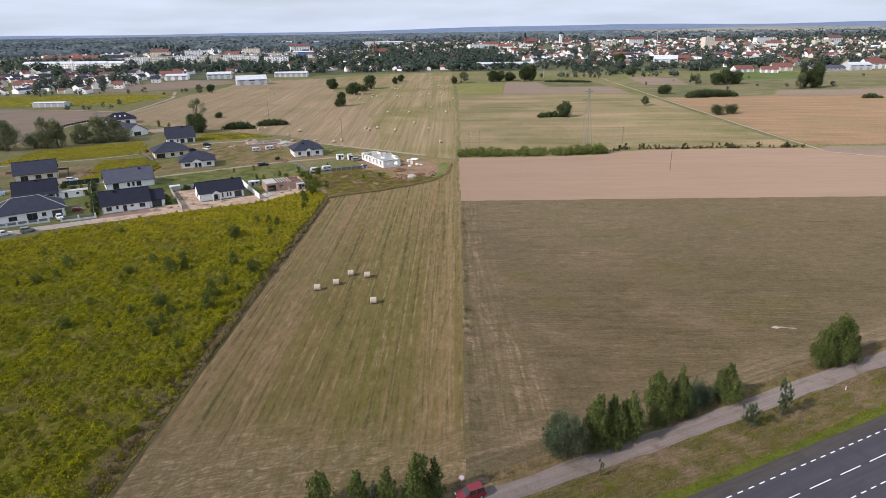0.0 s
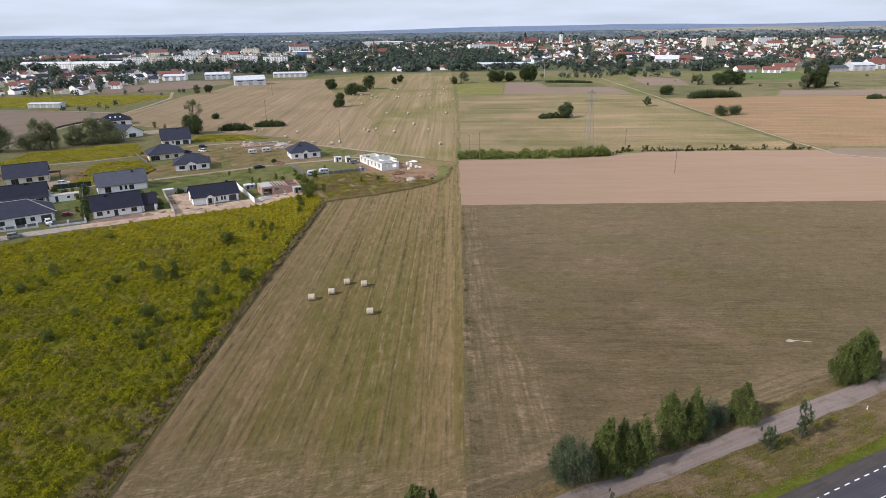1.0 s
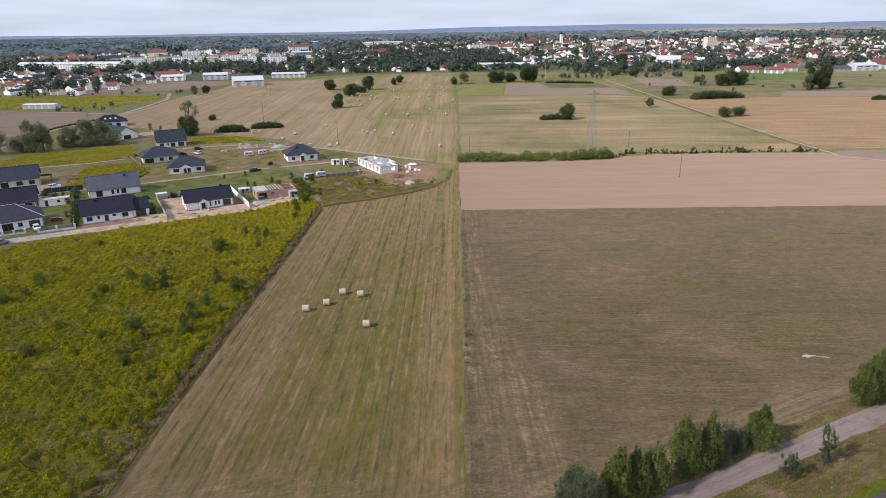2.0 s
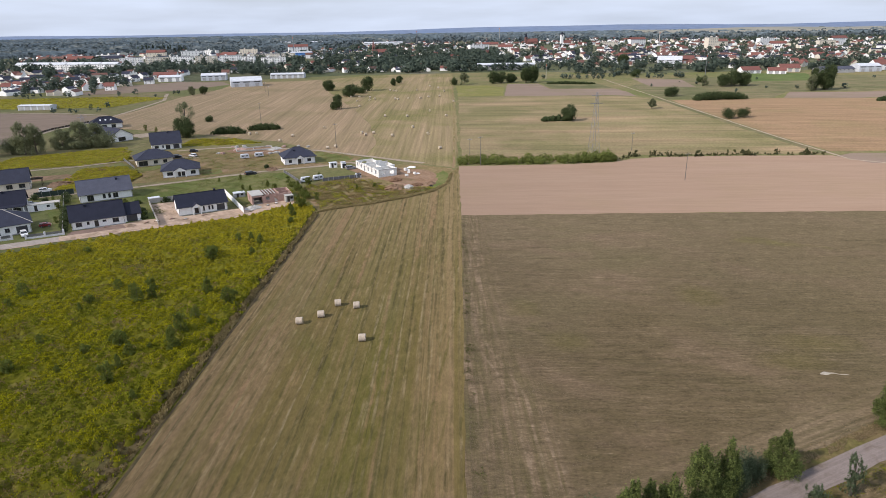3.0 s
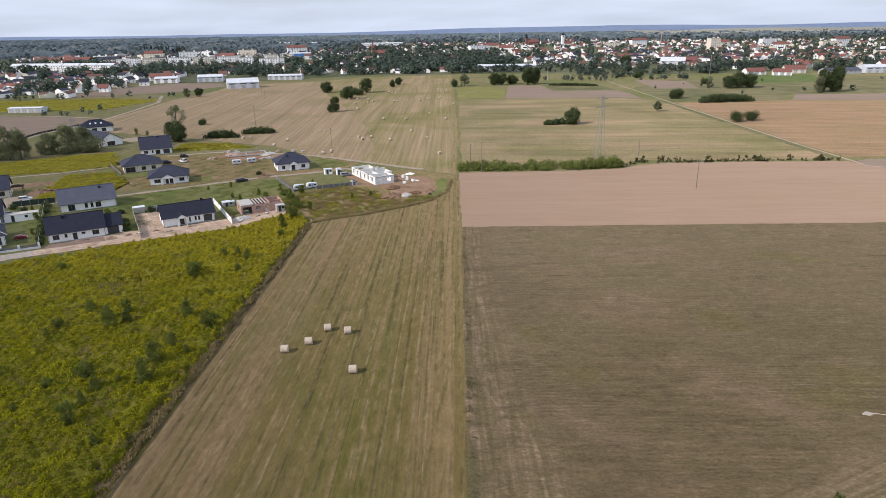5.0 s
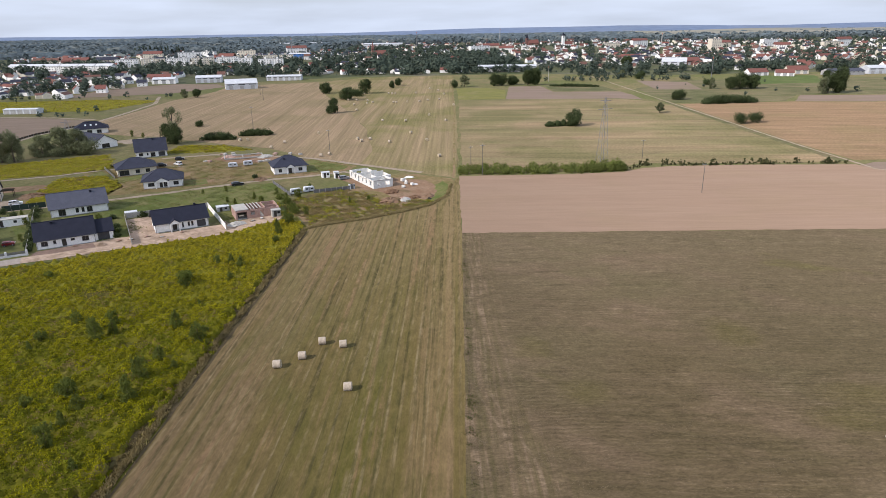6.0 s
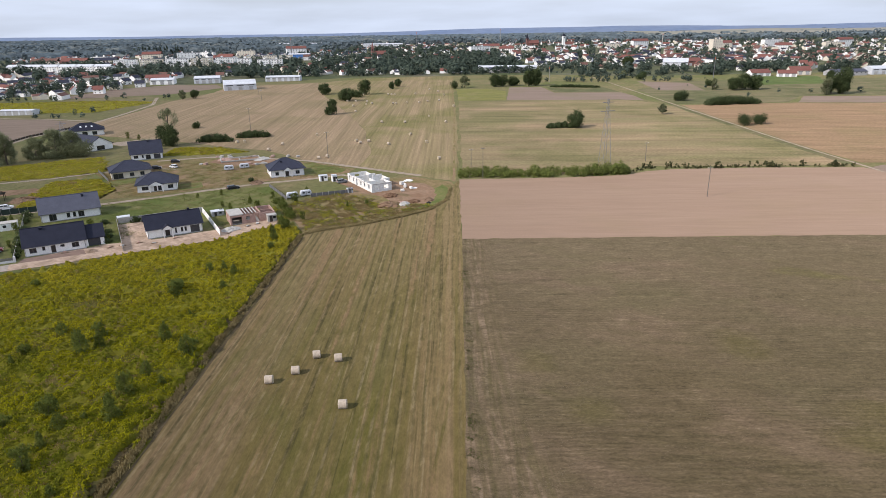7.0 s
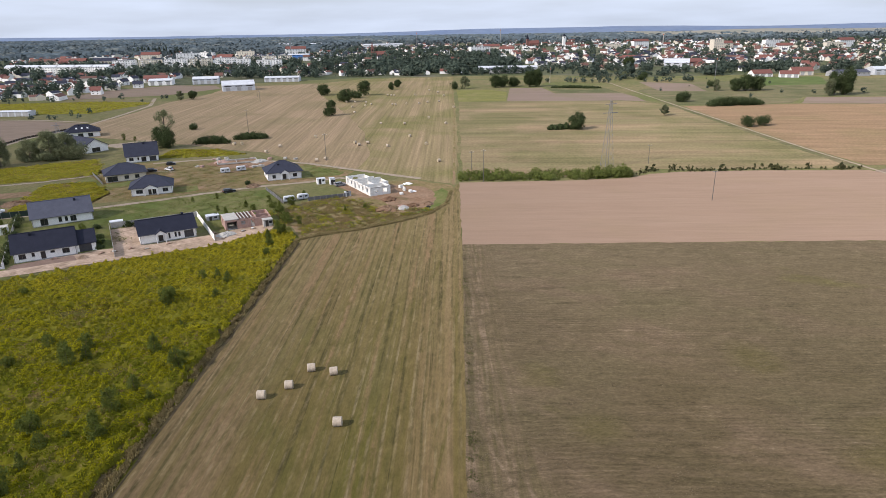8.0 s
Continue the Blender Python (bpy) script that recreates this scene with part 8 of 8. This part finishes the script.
def hall(label, x, y, turn, L, W, h, rise, mat, roof_mat, doors=3):
    ob = thing("industrial_hall", label, "industrial hall", x, y, 0, turn, "industrial halls")
    s = Shape().box(0, 0, 0, L, W, h)
    for xx in (0.0, L):
        s.add([(xx, 0, h), (xx, W, h), (xx, W / 2, h + rise)], [(0, 1, 2)])
    part("wall", s, mat, ob)
    s = Shape()
    gable_roof(s, L, W, h, rise, 0.3, 0.2, 0.15)
    part("roof", s, roof_mat, ob)
    for i in range(doors):
        u = L * (i + 0.5) / doors
        part("gate", Shape().box(u - 1.8, -0.08, 0.05, u + 1.8, -0.004, 3.4), M_GREYWALL, ob)
        part("window_band", Shape().box(u - L / doors * 0.32, -0.06, h - 1.4, u + L / doors * 0.32, -0.004, h - 0.7), M_GLASS, ob)
    return ob


hall("white arched sheet-metal hall at the field edge", -222, 656, 22, 30, 18, 5.6, 3.6, M_METALWHITE, M_METALWHITE)
hall("large white warehouse hall near town", -285, 742, 14, 27, 18, 5.6, 2.0, M_METALWHITE, M_METALWHITE, 4)
hall("long low white hall by the field", -212, 760, 4, 38, 14, 4.6, 1.2, M_METALWHITE, M_METALWHITE, 6)
hall("low white workshop hall with gates", -330, 735, 12, 24, 16, 5, 1.6, M_WHITE, M_METALWHITE)
hall("low white hall with a red roof", -352, 770, 12, 26, 14, 5, 3, M_WHITE, M_ROOFRED)
hall("long white glasshouse-like hall", 28, 872, -3, 74, 20, 5.2, 1.6, M_METALWHITE, M_METALWHITE, 8)
hall("grey low hall beside trees", 40, 846, -3, 40, 12, 5, 1.4, M_GREYWALL, M_ROOFGREY, 4)
hall("white barn with a bright roof", 262, 878, -20, 30, 18, 8, 4.5, M_METALWHITE, M_METALWHITE)
hall("blue and white sports hall", -318, 1284, 6, 40, 22, 8.5, 1.5, M_METALBLUE, M_METALWHITE, 5)
hall("farm building with a red roof", 312, 735, 10, 22, 11, 3.6, 3.6, M_WHITE, M_ROOFRED)
hall("farm house with a red roof", 336, 729, -20, 18, 10, 3.6, 3.2, M_WHITE, M_ROOFRED)
hall("red-roofed cream barn at the farm", 360, 752, -4, 22, 11, 4.5, 4, M_CREAM, M_ROOFRED)
hall("long low grey farm shed", 392, 728, 8, 40, 14, 4, 2.4, M_GREYWALL, M_ROOFGREY, 4)
hall("white farm hall with a pale roof", 440, 740, 6, 26, 16, 6, 2.5, M_METALWHITE, M_METALWHITE)
hall("red-roofed hall in the town", 290, 925, 6, 40, 14, 6, 4, M_BRICKRED, M_ROOFRED, 4)
hall("white farm house with a red roof", 470, 760, 10, 26, 13, 6, 5, M_WHITE, M_ROOFRED)
hall("white flat warehouse on a plot", -326, 489, 2, 24, 9, 3.2, 0.5, M_METALWHITE, M_METALWHITE, 5)
hall("long white warehouse behind the town", -560, 2050, 4, 150, 40, 10, 2, M_METALWHITE, M_METALWHITE, 8)
hall("long white hall behind trees", -260, 1900, 4, 110, 30, 9, 2, M_METALWHITE, M_METALWHITE, 8)


def church(label, x, y, nave, tower, spire, wall_mat, roof_mat, spire_mat):
    ob = thing("church", label, "church", x, y, 0, 15, "churches")
    L, W, h = nave
    s = Shape().box(0, 0, 0, L, W, h)
    for xx in (0.0, L):
        s.add([(xx, 0, h), (xx, W, h), (xx, W / 2, h * 1.8)], [(0, 1, 2)])
    part("nave", s, wall_mat, ob)
    s = Shape()
    gable_roof(s, L, W, h, h * 0.8, 0.4, 0.3)
    part("roof", s, roof_mat, ob)
    for i in range(4):
        part("window", Shape().box(L * (i + 0.3) / 4, -0.06, h * 0.25, L * (i + 0.3) / 4 + 1.2, -0.004, h * 0.8), M_GLASS, ob)
    tw = tower[0]
    part("tower", Shape().box(-tw, W / 2 - tw / 2, 0, -0.004, W / 2 + tw / 2, tower[1]), wall_mat, ob)
    b = [(-tw, W / 2 - tw / 2, tower[1]), (0, W / 2 - tw / 2, tower[1]), (0, W / 2 + tw / 2, tower[1]), (-tw, W / 2 + tw / 2, tower[1]), (-tw / 2, W / 2, tower[1] + spire)]
    part("spire", Shape().add(b, [(0, 1, 4), (1, 2, 4), (2, 3, 4), (3, 0, 4), (3, 2, 1, 0)]), spire_mat, ob)
    part("louvre", Shape().box(-tw * 0.7, W / 2 - tw / 2 - 0.06, tower[1] - 4, -tw * 0.3, W / 2 - tw / 2 - 0.004, tower[1] - 1), M_GLASS, ob)


church("red brick church with a slender spire", -154, 1285, (22, 11, 7), (5, 17), 13, M_BRICKRED, M_ROOFRED, M_BRICKRED)
church("large old brick church with a steep red roof", 192, 1785, (28, 14, 9), (6, 20), 13, M_BRICKRED, M_ROOFRED, M_ROOFDARK)
church("white church tower above the town roofs", 268, 1672, (20, 10, 8), (6, 27), 8, M_WHITE, M_ROOFRED, M_ROOFDARK)


def chimney_stack(label, x, y, h, r0, mat):
    ob = thing("tall_chimney", label, "chimney", x, y, 0, 0, "tall masts and chimneys")
    part("shaft", Shape().beam((0, 0, 0), (0, 0, h), r0, r0 * 0.6, 12), mat, ob)
    part("band", Shape().beam((0, 0, h - 3), (0, 0, h - 1), r0 * 0.72, r0 * 0.7, 12), M_SIGNRED, ob)


chimney_stack("slim telecommunication mast above the town", -322, 1330, 37, 0.9, M_STEEL)
chimney_stack("grey factory chimney in the town", 500, 1660, 30, 1.4, M_CONCRETE)
chimney_stack("slim steel mast far off", -108, 1880, 40, 1.0, M_STEEL)
chimney_stack("slim concrete chimney far off", 130, 2000, 44, 1.2, M_CONCRETE)
chimney_stack("slim grey pole at the pasture", 94, 700, 16, 0.25, M_CONCRETE)
chimney_stack("grey mast at the farm", 266, 720, 22, 0.3, M_STEEL)

TAKEN = scatter_towns()
distant_roofs(260, 501, (60, 900), (1150, 2250))
distant_roofs(90, 502, (620, 1400), (1000, 2000))
distant_roofs(150, 503, (-900, -300), (1020, 1500), 4, 7)
distant_roofs(90, 506, (-300, 60), (1150, 1900), 4, 7)
distant_roofs(150, 507, (-660, -330), (590, 930), 3, 5)
distant_roofs(26, 509, (-190, 30), (838, 930), 3, 5)
distant_roofs(34, 508, (-200, 70), (930, 1200), 4, 6)
distant_roofs(60, 504, (-500, 100), (1500, 2250))
distant_roofs(120, 505, (300, 640), (960, 1180), 4, 6)
distant_roofs(150, 511, (110, 460), (940, 1280), 4, 6)
distant_roofs(90, 512, (-640, -430), (640, 800), 3, 5)


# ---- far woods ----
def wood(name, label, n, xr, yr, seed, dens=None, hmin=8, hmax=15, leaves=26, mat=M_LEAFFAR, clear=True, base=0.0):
    """Many far trees, as lumps of leaf clusters in one mesh."""
    rng = np.random.default_rng(seed)
    x, y = rng.uniform(*xr, n), rng.uniform(*yr, n)
    ok = np.ones(n, bool) if dens is None else dens(x, y, rng)
    if clear:
        for a, b in TAKEN:
            ok &= (x - a) ** 2 + (y - b) ** 2 > 110
        for bx, by, bw, bd in RESERVED:
            ok &= ~((np.abs(x - bx) < bw) & (np.abs(y - by) < bd))
    x, y = x[ok], y[ok]
    m = len(x)
    h = rng.uniform(hmin, hmax, m) * (1 + 0.18 * lumps(x, y, 90, seed))
    w = h * rng.uniform(0.32, 0.5, m)
    d = rng.normal(size=(m, leaves, 3))
    d /= np.linalg.norm(d, axis=2, keepdims=True)
    lump = rng.uniform(0.72, 1.08, (m, leaves, 1)) * (1 + 0.22 * np.sin(3.1 * d[:, :, :1] + 7 * d[:, :, 2:] + rng.uniform(0, 6.28, (m, 1, 1))))
    c = np.stack([x, y, h * 0.56], 1)[:, None, :] + d * lump * np.stack([w, w, h * 0.46], 1)[:, None, :]
    c, nn = c.reshape(-1, 3), d.reshape(-1, 3)
    size = np.repeat(h * 1.7 / leaves ** 0.5, leaves)
    return tagged(new(name, quads_mesh(name, leaf_quads(c + (0, 0, base), size, rng, nn + (0, 0, 0.25), 0.35, 1.2), mat)), label, "trees", kind="stuff")


def mixed(level, scale, seed):
    return lambda x, y, rng: lumps(x, y, scale, seed) + rng.normal(size=len(x)) * 0.25 > level


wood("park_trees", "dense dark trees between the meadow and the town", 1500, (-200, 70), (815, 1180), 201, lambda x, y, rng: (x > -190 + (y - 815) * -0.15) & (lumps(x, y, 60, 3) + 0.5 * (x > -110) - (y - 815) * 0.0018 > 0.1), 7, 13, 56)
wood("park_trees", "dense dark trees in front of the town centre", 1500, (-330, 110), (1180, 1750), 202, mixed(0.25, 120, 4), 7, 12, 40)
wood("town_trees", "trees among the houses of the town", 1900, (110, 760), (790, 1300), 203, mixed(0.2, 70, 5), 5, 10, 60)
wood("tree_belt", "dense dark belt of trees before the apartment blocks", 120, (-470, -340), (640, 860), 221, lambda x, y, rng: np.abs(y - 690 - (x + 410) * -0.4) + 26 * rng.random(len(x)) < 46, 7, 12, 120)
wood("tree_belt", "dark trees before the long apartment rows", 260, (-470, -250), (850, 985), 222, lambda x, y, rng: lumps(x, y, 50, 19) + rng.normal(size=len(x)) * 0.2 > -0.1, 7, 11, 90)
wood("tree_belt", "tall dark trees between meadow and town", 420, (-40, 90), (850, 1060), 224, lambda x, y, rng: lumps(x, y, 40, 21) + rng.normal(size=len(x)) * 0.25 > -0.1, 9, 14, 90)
wood("far_woods", "broad mottled woods west of the town", 3400, (-1900, -260), (1480, 2350), 225, lambda x, y, rng: lumps(x, y, 130, 22) + rng.normal(size=len(x)) * 0.2 > -0.25, 9, 15, 16, mat=M_LEAFHAZE)
wood("far_woods", "mottled woods behind the old town", 2600, (-300, 1900), (1980, 2700), 226, lambda x, y, rng: lumps(x, y, 150, 23) + rng.normal(size=len(x)) * 0.2 > -0.1, 9, 15, 14, mat=M_LEAFHAZE)
wood("edge_scrub", "trees in front of the long hall", 46, (20, 120), (838, 852), 216, None, 4, 9, 34, clear=False)
wood("town_trees", "trees and gardens at the edge of the town", 520, (130, 560), (765, 900), 215, mixed(0.0, 45, 18), 5, 11, 60)
wood("town_trees", "trees among the houses of the old town", 2000, (110, 1300), (1300, 2250), 204, mixed(0.15, 110, 6), 5, 10, 26)
wood("town_trees", "trees among the apartment blocks", 1300, (-800, -190), (800, 1160), 205, mixed(0.25, 70, 7), 6, 13, 46)
wood("town_trees", "trees around the western estate", 480, (-640, -330), (560, 820), 206, mixed(0.75, 60, 8), 4, 9, 90)
wood("west_woods", "broad woods west of the town", 700, (-1600, -200), (1180, 1640), 207, mixed(0.0, 120, 9), 6, 11, 30, mat=M_LEAFHAZE)
wood("east_woods", "woods east of the town", 900, (700, 1700), (900, 1950), 208, mixed(0.0, 150, 10), 6, 11, 26)


def canopy(name, label, xr, yr, step, top, dens, seed, mat):
    """A closed wood far off: one bumpy sheet of tree tops with open clearings."""
    nx, ny = int((xr[1] - xr[0]) / step), int((yr[1] - yr[0]) / step)
    rng = np.random.default_rng(seed)
    gx, gy = np.meshgrid(np.linspace(xr[0], xr[1], nx + 1), np.linspace(yr[0], yr[1], ny + 1))
    x = gx.ravel() + rng.uniform(-0.35, 0.35, gx.size) * step
    y = gy.ravel() + rng.uniform(-0.35, 0.35, gx.size) * step
    dn = dens(x, y)
    z = np.where(dn > 0, top * (0.75 + 0.12 * lumps(x, y, 160, seed) + rng.uniform(-0.55, 0.55, x.size)), -1.0)
    rim = np.ones(gx.shape, bool)
    rim[1:-1, 1:-1] = False
    z[rim.ravel()] = -1.0
    idx = np.arange(gx.size).reshape(gx.shape)
    q = np.stack([idx[:-1, :-1], idx[:-1, 1:], idx[1:, 1:], idx[1:, :-1]], -1).reshape(-1, 4)
    q = q[(z[q] > 0).any(1)]
    used, inv = np.unique(q, return_inverse=True)
    me = bpy.data.meshes.new(name)
    me.from_pydata(np.stack([x, y, z], 1)[used].tolist(), [], inv.reshape(-1, 4).tolist())
    me.shade_smooth()
    me.materials.append(mat)
    return tagged(new(name, me), label, "forest", kind="stuff")


def open_fields(x, y):
    return ((x > 800) & (y > 2350) & (y < 3440) & (lumps(x, y, 200, 12) > -0.9)) | ((np.abs(x - 50) < 420) & (np.abs(y - 3450) < 160))


canopy("far_forest", "endless forest behind the town, blue haze put into its colour", (-2900, 2900), (2270, 3500), 11, 12, lambda x, y: np.where(open_fields(x, y), -1, lumps(x, y, 300, 11) + 0.45), 209, M_CANOPYHAZE)
canopy("far_forest", "hazy forest towards the horizon", (-3600, 3600), (3450, 3900), 16, 8, lambda x, y: np.where(open_fields(x, y), -1, lumps(x, y, 420, 13) + 0.5), 210, M_CANOPYHAZE)
canopy("west_forest", "closed woods west of the town", (-1700, -330), (1420, 2280), 9, 11, lambda x, y: np.where((y > 1650) | (x < -700), lumps(x, y, 170, 9) + 0.1, -1), 211, M_CANOPYHAZE)

# a row of tall poplars behind the apartment blocks
for i in range(14):
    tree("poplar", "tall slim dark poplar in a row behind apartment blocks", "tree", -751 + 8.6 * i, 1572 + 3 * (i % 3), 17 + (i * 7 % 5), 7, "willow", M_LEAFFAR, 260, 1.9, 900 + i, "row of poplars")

wood("edge_scrub", "low bushes at the town edge of the meadow", 420, (-240, 210), (770, 830), 211, lambda x, y, rng: (lumps(x, y, 30, 14) > 0) & (y > 796 + 0.1 * np.abs(x)), 2, 5, 24)
wood("edge_scrub", "bushes and small trees along the eastern track", 260, (92, 235), (690, 800), 212, lambda x, y, rng: lumps(x, y, 40, 15) > 0.1, 2.5, 6, 50)
wood("edge_scrub", "bushes along the western road", 260, (-470, -250), (470, 600), 213, lambda x, y, rng: (lumps(x, y, 25, 16) > 0.45) & ((y < 500) | (y > 572)), 2, 4.5, 30)
wood("edge_scrub", "low bushes on the eastern pasture", 160, (175, 460), (520, 720), 214, lambda x, y, rng: lumps(x, y, 30, 17) > 0.9, 1.5, 4, 30)

def hill_field(label, x0, x1, y0, y1, z1, seed):
    """A field on a gentle slope towards the horizon."""
    r = random.Random(seed)
    v, f, n = [], [], 40
    for i in range(n + 1):
        for k in range(7):
            q = k / 6
            v.append((x0 + (x1 - x0) * i / n * (1 + 0.25 * q), y0 + (y1 - y0) * q + r.uniform(-15, 15), -0.5 + (z1 + 3 * math.sin(i * 0.35 + seed)) * q * q * (3 - 2 * q)))
            if i and k:
                f.append((7 * (i - 1) + k - 1, 7 * i + k - 1, 7 * i + k, 7 * (i - 1) + k))
    me = Shape().add(v, f).mesh("far_field_pale")
    me.shade_smooth()
    me.materials.append(M_FARFIELD)
    return tagged(new("far_field_pale", me), label, "field", kind="structure")


hill_field("pale stubble field on a far slope", 830, 2500, 2420, 3430, 17, 3)
patch("far_field_pale", [(-370, 3300), (470, 3290), (470, 3600), (-370, 3610)], 0.3, M_FARFIELD, "narrow pale field near the horizon", 100, 10, 53)


# ---- distant ridges ----
def ridge(name, y0, y1, height, label, seed, mat):
    r = random.Random(seed)
    s = Shape()
    n = 120
    pts = []
    for i in range(n + 1):
        x = -4800 + 9600 * i / n
        k = 0.55 + 0.08 * math.sin(x * 0.0016 + seed) + 0.05 * math.sin(x * 0.0043 + 2 * seed) + r.uniform(-0.015, 0.015)
        pts += [(x, y0, -1), (x, (y0 + y1) / 2, height(x) * k), (x, y1, -1)]
    s.add(pts, [(3 * i + a, 3 * i + 3 + a, 3 * i + 4 + a, 3 * i + 1 + a) for i in range(n) for a in (0, 1)])
    return tagged(part(name, s, mat), label, "ridge", kind="structure")


ridge("backdrop", 4300, 4900, lambda x: 33 + 12 * (1 + math.tanh(x / 500)) + 4 * math.exp(-((x - 800) / 700) ** 2), "low wooded ridge on the horizon, tinted blue-grey for haze", 1, M_RIDGEHAZE)

# ---- road markings, last ----
road = bpy.data.objects["road"]
dash_e = Shape().box(0, -0.08, 0.099, 0.97, 0.08, 0.105).mesh("edge_dash")
dash_c = Shape().box(0, -0.07, 0.099, 4.05, 0.07, 0.105).mesh("centre_dash")
turn = math.degrees(math.atan2(RD.y, RD.x))
for i in range(-45, 60):
    for d in (0.0, -6.78):
        x, y = along_road(1.957 * i, d)
        part("edge_dash", dash_e, M_ROADPAINT, road, at=pose(x, y, 0, 0, 0, turn))
for i in range(-15, 20):
    x, y = along_road(10.75 + 5.92 * i, -3.43)
    part("centre_dash", dash_c, M_ROADPAINT, road, at=pose(x, y, 0, 0, 0, turn))
